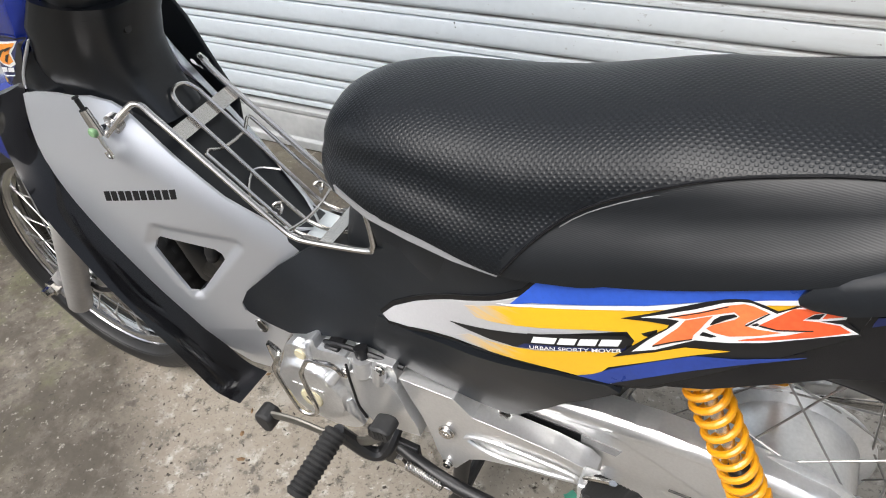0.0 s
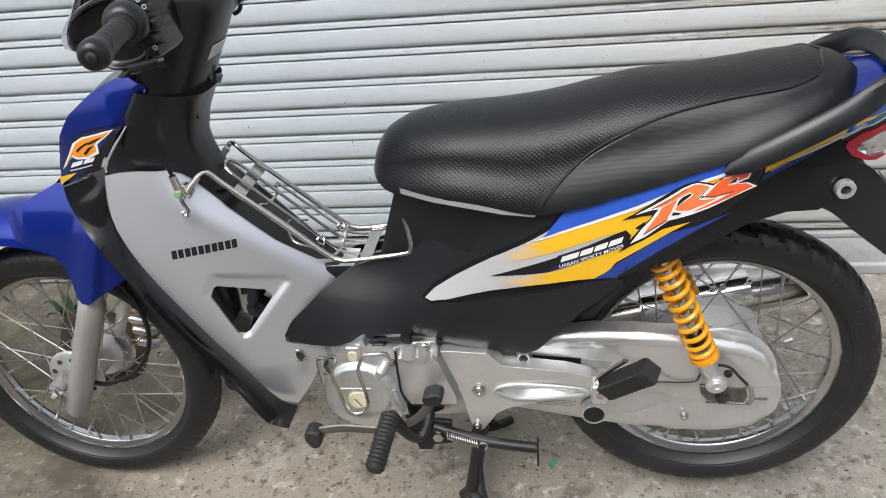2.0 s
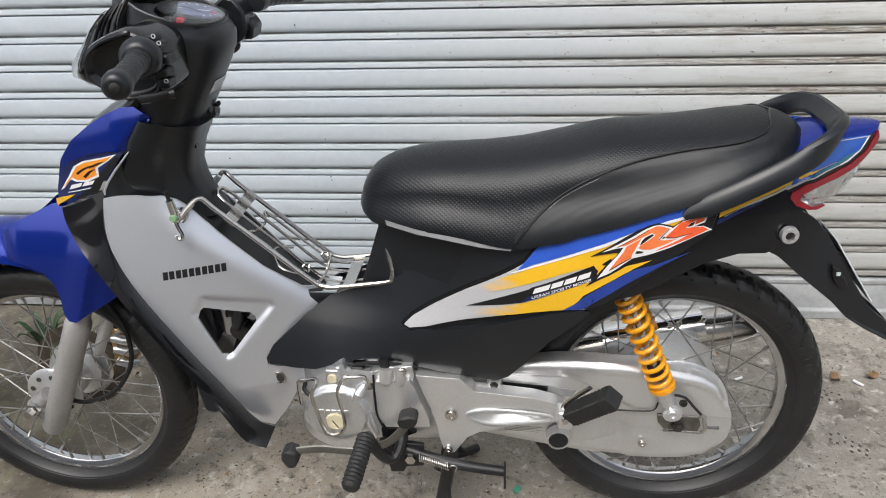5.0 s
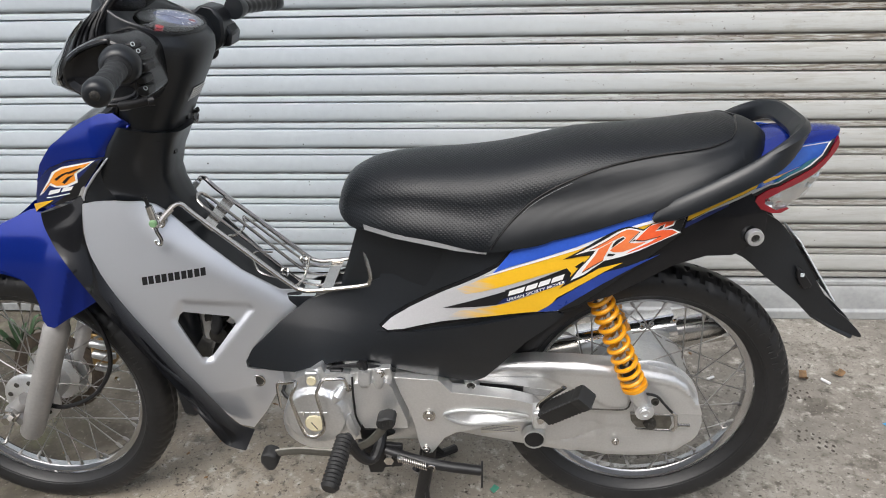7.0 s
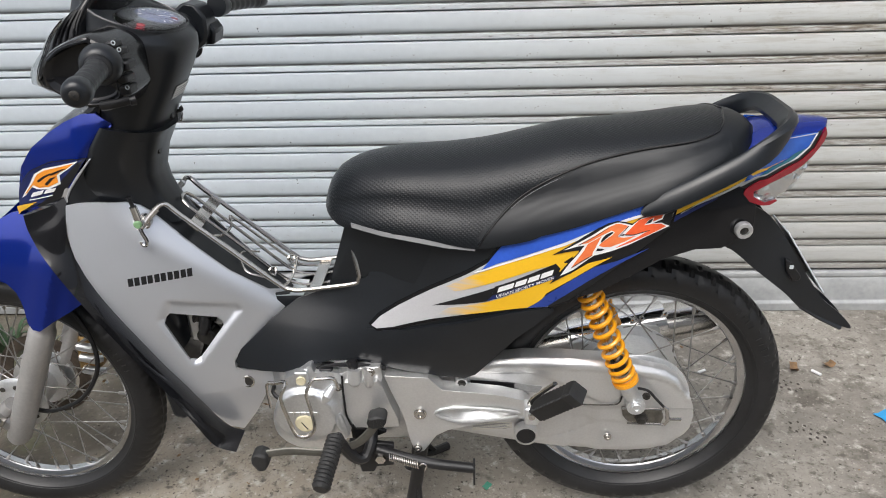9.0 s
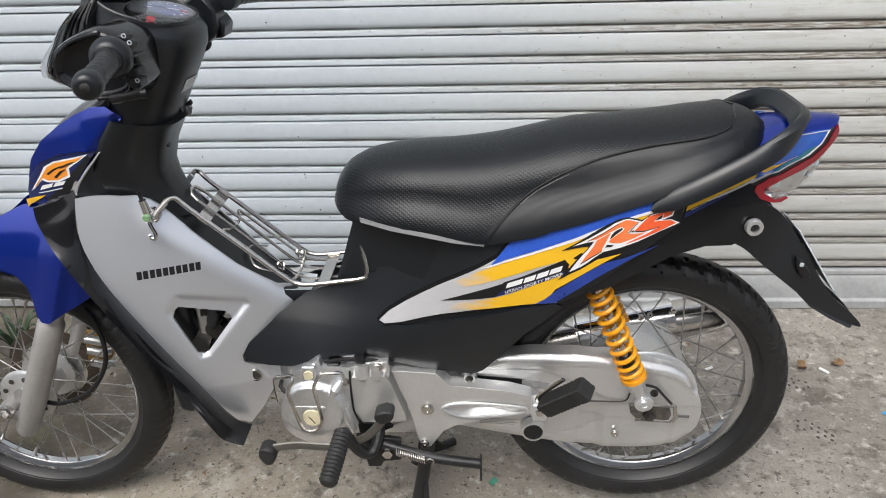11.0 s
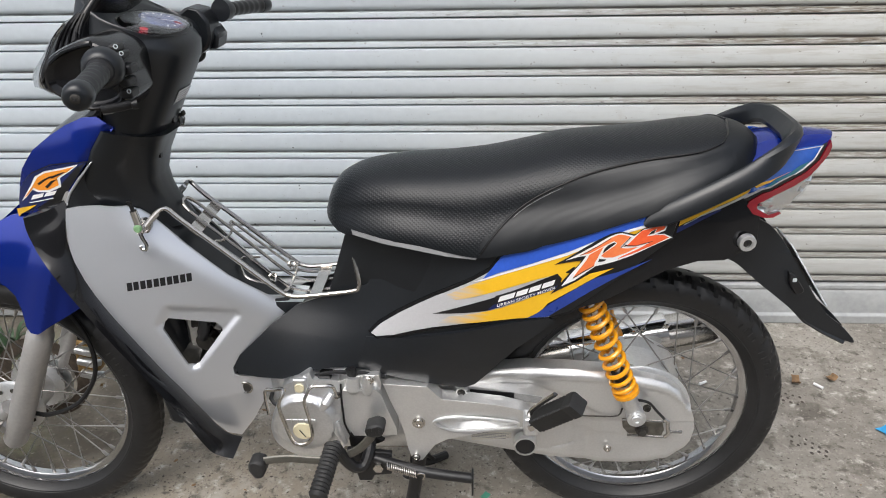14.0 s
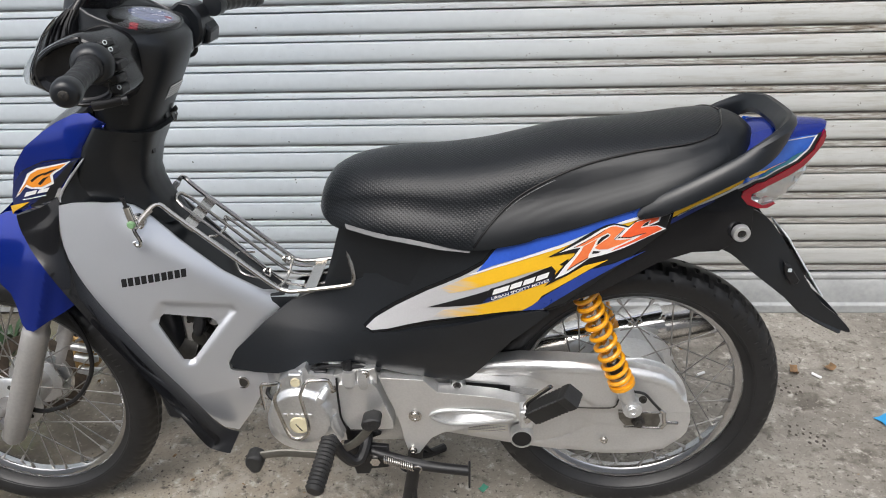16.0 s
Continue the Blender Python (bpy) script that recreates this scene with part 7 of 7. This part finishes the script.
# ---- lettering ----
def lettering(words, origin, along_to, height, f, side, off, material, parent, shear=0.25):
    """Words in the built-in font, laid on a curved side."""
    cu = bpy.data.curves.new("words", "FONT")
    cu.body, cu.size, cu.shear, cu.offset = words, 1.0, shear, 0.012
    ob = new("words", cu)
    me = bpy.data.meshes.new_from_object(ob)
    bpy.data.objects.remove(ob)
    xs = [v.co.x for v in me.vertices]
    width = max(xs)
    (x0, z0), (x1, z1) = origin, along_to
    dx, dz = (x1 - x0) / width, (z1 - z0) / width
    n = math.hypot(x1 - x0, z1 - z0)
    ux, uz = -(z1 - z0) / n, (x1 - x0) / n
    for v in me.vertices:
        a, b = v.co.x, v.co.y * height / 0.72
        x, z = x0 + dx * a + ux * b, z0 + dz * a + uz * b
        v.co = (x, side * (f(x, z) + off), z)
    me.materials.append(material)
    o = new("slogan", me)
    o.parent = parent
    return o


for cover in [o for o in BIKE.children if o.name.startswith("side_cover")]:
    s = -1 if sum(v.co.y for v in cover.data.vertices) < 0 else 1
    if s > 0:
        continue
    part("wordmark_backing", panel([(0.132, 0.583), (0.138, 0.600), (0.236, 0.637), (0.240, 0.634), (0.236, 0.621), (0.142, 0.587)], body, 0.0003, s, off=0.0082, cut=0.03), STICKER_BLACK, cover)
    for u0, u1 in ((0.03, 0.30), (0.33, 0.52), (0.55, 0.74), (0.77, 0.97)):
        q = []
        for u, e in ((u0, 0.0), (u1, 0.0), (u1, 1.0), (u0, 1.0)):
            q.append((0.139 + 0.094 * u + 0.003 * e, 0.5885 + 0.0345 * u + 0.0095 * e))
        part("wordmark_bar", panel(q, body, 0.0003, s, off=0.0086, cut=0.03), STICKER_WHITE, cover, "pale wordmark bar")
    slogan = lettering("URBAN SPORTY MOVER", (0.140, 0.5800), (0.234, 0.6155), 0.0048, body, s, 0.0090, STICKER_WHITE, cover)
    slogan["label"] = "small white slogan lettering"

# worn print on the chain case
note = part("printed_label", panel([(0.0933, 0.2678), (0.1713, 0.2625), (0.1715, 0.2494), (0.0956, 0.2428)], case_y, 0.0008, -1, off=0.0008, cut=0.02), mat("pale_case_label", (0.60, 0.58, 0.52), 0.5, vary=0.1, grain=90, bump=0.0), case, "pale printed label")
(ax, az), (bx, bz) = (0.0962, 0.2629), (0.1665, 0.2587)
for q in range(4):
    u = q * 0.0036
    part("print_bar", panel([(ax, az - u), (bx - 0.006 * (q % 2), bz - u), (bx - 0.006 * (q % 2), bz - u + 0.0011), (ax, az - u + 0.0011)], case_y, 0.0004, -1, off=0.0014, cut=0.03), GREY_TRIM, note)
part("case_seam", tube(spline([(0.2882, -0.0845, 0.3175), (0.3352, -0.0845, 0.3160), (0.3655, -0.0845, 0.3184), (0.3720, -0.0845, 0.3350)], 3), 0.0016, 6), GREASE, case)
# generator cover ribs and bosses
part("boss", tube([(-0.1736, -0.1280, 0.3568), (-0.1633, -0.1300, 0.3739), (-0.1531, -0.1220, 0.3882)], [0.006, 0.0105, 0.007], 14), ALLOY, ENG)
part("boss", tube([(-0.1511, -0.1220, 0.3265), (-0.1481, -0.1240, 0.3071), (-0.1401, -0.1180, 0.2728)], [0.006, 0.009, 0.006], 12), ALLOY, ENG)
part("web", tube([(-0.2027, -0.1220, 0.3618), (-0.1734, -0.1240, 0.3678)], [0.004, 0.003], 10), ALLOY, ENG)
for a, b, r in (((-0.1137, -0.1140, 0.4193), (-0.1151, -0.1200, 0.3875), 0.0125), ((-0.0869, -0.1140, 0.4198), (-0.0894, -0.1200, 0.3854), 0.0100)):
    part("pillar", tube([a, Vector(a).lerp(Vector(b), 0.8), b], [r, r, r * 0.6], 16), ALLOY_PAINT, ENG)
part("cover_gap", tube(spline([(-0.1356, -0.1232, 0.4095), (-0.1368, -0.1232, 0.3819), (-0.1363, -0.1232, 0.3499), (-0.1354, -0.1232, 0.3213), (-0.1268, -0.1232, 0.2950)], 4), 0.0020, 6), STICKER_BLACK, ENG)
part("gap_mouth", panel([(-0.1376, 0.2877), (-0.1257, 0.2716), (-0.0780, 0.2700), (-0.0675, 0.2621), (-0.0900, 0.2519), (-0.1344, 0.2438)], lambda x, z: 0.100, 0.02, -1, cut=0), STICKER_BLACK, ENG, bevel=0.002)
for k in range(7):
    x = -0.31 - 0.018 * k
    part("fin", tube([(x, 0, 0.365 - 0.3 * (x + 0.31)), (x - 0.004, 0, 0.3662 - 0.3 * (x + 0.31))], 0.064, 20), GREASE, ENG)

# rack hooks
for p0, p1 in (((-0.268, -0.035, 0.590), (-0.255, -0.028, 0.560)), ((-0.250, 0.040, 0.575), (-0.238, 0.032, 0.555))):
    c = (Vector(p0) + Vector(p1)) / 2
    part("hook", tube(spline([c + Vector((0.006 * math.cos(a), 0.004 * math.sin(a * 2), 0.008 * math.sin(a))) for a in (2 * math.pi * k / 8 for k in range(8))], 3, True), 0.0022, 6, closed=True), STEEL, BIKE)
part("cable", tube(spline([(-0.30, 0.03, 0.585), (-0.33, 0.01, 0.592), (-0.31, -0.03, 0.575), (-0.27, -0.03, 0.56)], 5), 0.0022, 6), STEEL, BIKE)

# latch on the mudguard, small screw caps on the column
part("latch", panel([(0.6315, 0.6045), (0.6431, 0.5968), (0.6625, 0.5706), (0.6597, 0.5642), (0.6476, 0.5632), (0.6353, 0.5844)], lambda x, z: 0.062, 0.012, -1, cut=0), STICKER_BLACK, mud, bevel=0.002)
part("latch_mark", box(0.6388, 0.6448, -0.0642, -0.062, 0.5880, 0.5940), LABEL, mud)
part("brake_hose", tube(spline([(-0.43, 0.15, 0.96), (-0.42, 0.15, 0.93), (-0.44, 0.13, 0.90), (-0.47, 0.10, 0.87)], 4), 0.005, 8), STICKER_BLACK, HB, at=Matrix.Identity(4))


# ---- the neighbouring motorcycle's rear end ----
OTHER = thing("parked_motorcycle", "rear wheel and chrome silencer of a second parked motorcycle", "motorcycle", (-1.475, 0.20, 0))
wheel("rear_wheel", Matrix.Translation((0, 0, 0.286)), 0.288, 0.084, 0.222, 0.070, 0.060, OTHER, 40, False)
part("exhaust", tube(spline([(-0.45, -0.13, 0.20), (-0.2, -0.135, 0.215), (0.05, -0.14, 0.235), (0.245, -0.145, 0.255), (0.262, -0.145, 0.256)], 5), [0.02] * 4 + [0.032] * 3 + [0.042] * 12 + [0.036, 0.022], 20), CHROME, OTHER, "dull chrome silencer")
part("swing_arm", box(-0.25, 0.06, -0.085, -0.060, 0.265, 0.305), ALLOY, OTHER, bevel=0.005)
part("axle_nut", lathe([(0.0, -0.02), (0.012, -0.02), (0.014, 0.0), (0.0, 0.0)], 6, at=(0, -0.085, 0.286)), STEEL, OTHER)

# ---- litter, weeds and grit ----
PAPER_BLUE = mat("blue_paper_print", (0.03, 0.30, 0.62), 0.6, vary=0.1, grain=80, bump=0.1)
PAPER_GREEN = mat("green_paper_print", (0.05, 0.25, 0.17), 0.6, vary=0.2, grain=80, bump=0.1)
DRY_LEAF = mat("dry_leaf", (0.20, 0.12, 0.06), 0.8, vary=0.4, grain=120, bump=0.4, blotch=30)
WEED = mat("weed_leaf", (0.035, 0.075, 0.03), 0.5, vary=0.4, grain=90, bump=0.2, blotch=20)
GRIT = mat("dark_grit", (0.06, 0.05, 0.042), 0.9, vary=0.5, grain=90, bump=0.4, blotch=40)
PALE_GRIT = mat("pale_grit", (0.45, 0.42, 0.38), 0.9, vary=0.3, grain=90, bump=0.4, blotch=40)


def scrap(name, label, category, material, at, turn, w, d, curl=0.004, seed=0):
    rng = random.Random(seed)
    rows = [[((i / 4 - 0.5) * w * (1 + 0.15 * rng.uniform(-1, 1)), (j / 3 - 0.5) * d * (1 + 0.15 * rng.uniform(-1, 1)), 0.002 + curl * (abs(i / 4 - 0.5) * 2) ** 2 + 0.3 * curl * rng.random()) for i in range(5)] for j in range(4)]
    ob = part(name, sheet(rows, 0.0006), material, at=Matrix.Translation(at) @ Matrix.Rotation(turn, 4, "Z"))
    return tagged(ob, label, category)


scrap("paper_scrap", "bright blue scrap of paper on the concrete", "litter", PAPER_BLUE, (1.105, 0.290, 0.0), 0.5, 0.075, 0.05, 0.003, 1)
scrap("paper_scrap", "small green scrap of paper on the concrete", "litter", PAPER_GREEN, (0.122, 0.052, 0.0), 0.9, 0.020, 0.014, 0.002, 2)
scrap("dry_leaf", "curled brown dry leaf on the concrete", "leaf", DRY_LEAF, (0.938, 0.481, 0.0), 1.4, 0.030, 0.018, 0.012, 3)
scrap("dry_leaf", "torn brown dry leaf on the concrete", "leaf", DRY_LEAF, (1.036, 0.500, 0.0), 0.4, 0.032, 0.022, 0.008, 4)
butt = part("cigarette_end", tube([(-0.013, 0, 0.0045), (0.013, 0, 0.0045)], 0.0038, 10), STICKER_WHITE, at=Matrix.Translation((0.990, 0.465, 0.0)) @ Matrix.Rotation(-0.9, 4, "Z"))
tagged(butt, "white cigarette end lying on the concrete", "litter")
butt2 = part("cigarette_end", tube([(-0.012, 0, 0.0045), (0.012, 0, 0.0045)], 0.0036, 10), STICKER_WHITE, at=Matrix.Translation((0.695, 0.472, 0.0)) @ Matrix.Rotation(0.5, 4, "Z"))
tagged(butt2, "white cigarette end lying on the concrete", "litter")

weed = thing("weed", "small green weed with pointed leaves at the pavement", "plant", (-1.255, 0.56, 0))
rng = random.Random(5)
for k in range(9):
    a, tall = k * 2.4, 0.055 + 0.04 * rng.random()
    rows = []
    for i in range(7):
        u = i / 6
        half = 0.012 * math.sin(math.pi * min(1, 0.12 + u * 0.88)) * (1 - 0.3 * u)
        out = 0.015 + 0.06 * u
        zz = tall * math.sin(u * 1.9)
        rows.append([(out * math.cos(a) - half * math.sin(a) * e, out * math.sin(a) + half * math.cos(a) * e, max(0.002, zz + 0.004 * abs(e))) for e in (-1, 0, 1)])
    part("leaf", sheet(rows, 0.0006), WEED, weed)

def strew(material, count, size, seed, label, spread):
    """Crumbs lying on the pavement, thickest where spread(x, y) is high."""
    rng = random.Random(seed)
    verts, faces = [], []
    for k in range(count):
        x, y = rng.uniform(-1.4, 1.3), rng.uniform(-0.75, 0.76)
        if rng.random() > spread(x, y) * (0.6 + 0.8 * noise.noise((x * 3.1, y * 3.1, seed))):
            continue
        r = size * (0.35 + rng.random() ** 3 * 1.7)
        a, stretch = rng.uniform(0, 6.3), rng.uniform(0.22, 0.7)
        b, g = len(verts), ground_z(x, y)
        for i in range(5):
            w = 2 * math.pi * i / 5 + rng.uniform(-0.3, 0.3)
            u, v = r * math.cos(w), r * stretch * math.sin(w)
            verts.append((x + u * math.cos(a) - v * math.sin(a), y + u * math.sin(a) + v * math.cos(a), g - 0.001))
        verts.append((x, y, g + r * 0.35))
        faces += [(b + i, b + (i + 1) % 5, b + 5) for i in range(5)]
    me = bpy.data.meshes.new("grit")
    me.from_pydata(verts, [], faces)
    me.materials.append(material)
    tagged(new("grit", me), label, "grit", kind="stuff")


strew(GRIT, 6400, 0.0036, 7, "dark leaf crumbs and grit strewn over the concrete", lambda x, y: math.exp(-((x + 0.55) / 0.48) ** 2) + 0.12)
strew(DRY_LEAF, 1300, 0.0060, 9, "brown leaf crumbs strewn over the concrete", lambda x, y: math.exp(-((x + 0.45) / 0.4) ** 2) + 0.06)
strew(PALE_GRIT, 420, 0.0024, 8, "pale stone grit strewn over the concrete", lambda x, y: 0.5)
# small round pits pressed into the concrete in two patches
rng = random.Random(21)
verts, faces = [], []
for cx, cy, n, turn in ((0.905, 0.415, 4, -0.5), (0.880, 0.235, 6, -0.9)):
    for i in range(n):
        for j in range(3):
            if rng.random() < 0.2:
                continue
            u, v = (i - n / 2) * 0.017 + (0.008 if j % 2 else 0), (j - 1) * 0.016
            x, y = cx + u * math.cos(turn) - v * math.sin(turn), cy + u * math.sin(turn) + v * math.cos(turn)
            r, b = 0.0030 + 0.0012 * rng.random(), len(verts)
            verts += [(x + r * math.cos(0.785 * q), y + 1.3 * r * math.sin(0.785 * q), ground_z(x, y) + 0.0009) for q in range(8)]
            faces.append(tuple(range(b, b + 8)))
me = bpy.data.meshes.new("pits")
me.from_pydata(verts, [], faces)
me.materials.append(GRIT)
tagged(new("pavement_pits", me), "rows of small dark round pits in the concrete", "pit", kind="stuff")

# dark specks spattered on the shutter
rng = random.Random(11)
verts, faces = [], []
for k in range(46):
    if k < 14:
        x, z = -0.50 + rng.gauss(0, 0.045), 0.310 + rng.gauss(0, 0.03)
    else:
        x, z = rng.uniform(-0.9, 1.4), rng.uniform(0.2, 1.1)
    r = 0.0008 + 0.0016 * rng.random() ** 2
    b = len(verts)
    verts += [(x + r * math.cos(2 * math.pi * i / 7), WALL_Y - 0.0092, z + r * math.sin(2 * math.pi * i / 7)) for i in range(7)]
    faces.append(tuple(range(b, b + 7)))
me = bpy.data.meshes.new("specks")
me.from_pydata(verts, [], faces)
me.materials.append(STICKER_BLACK)
tagged(new("paint_specks", me), "small black specks spattered on the shutter", "stain", kind="stuff")
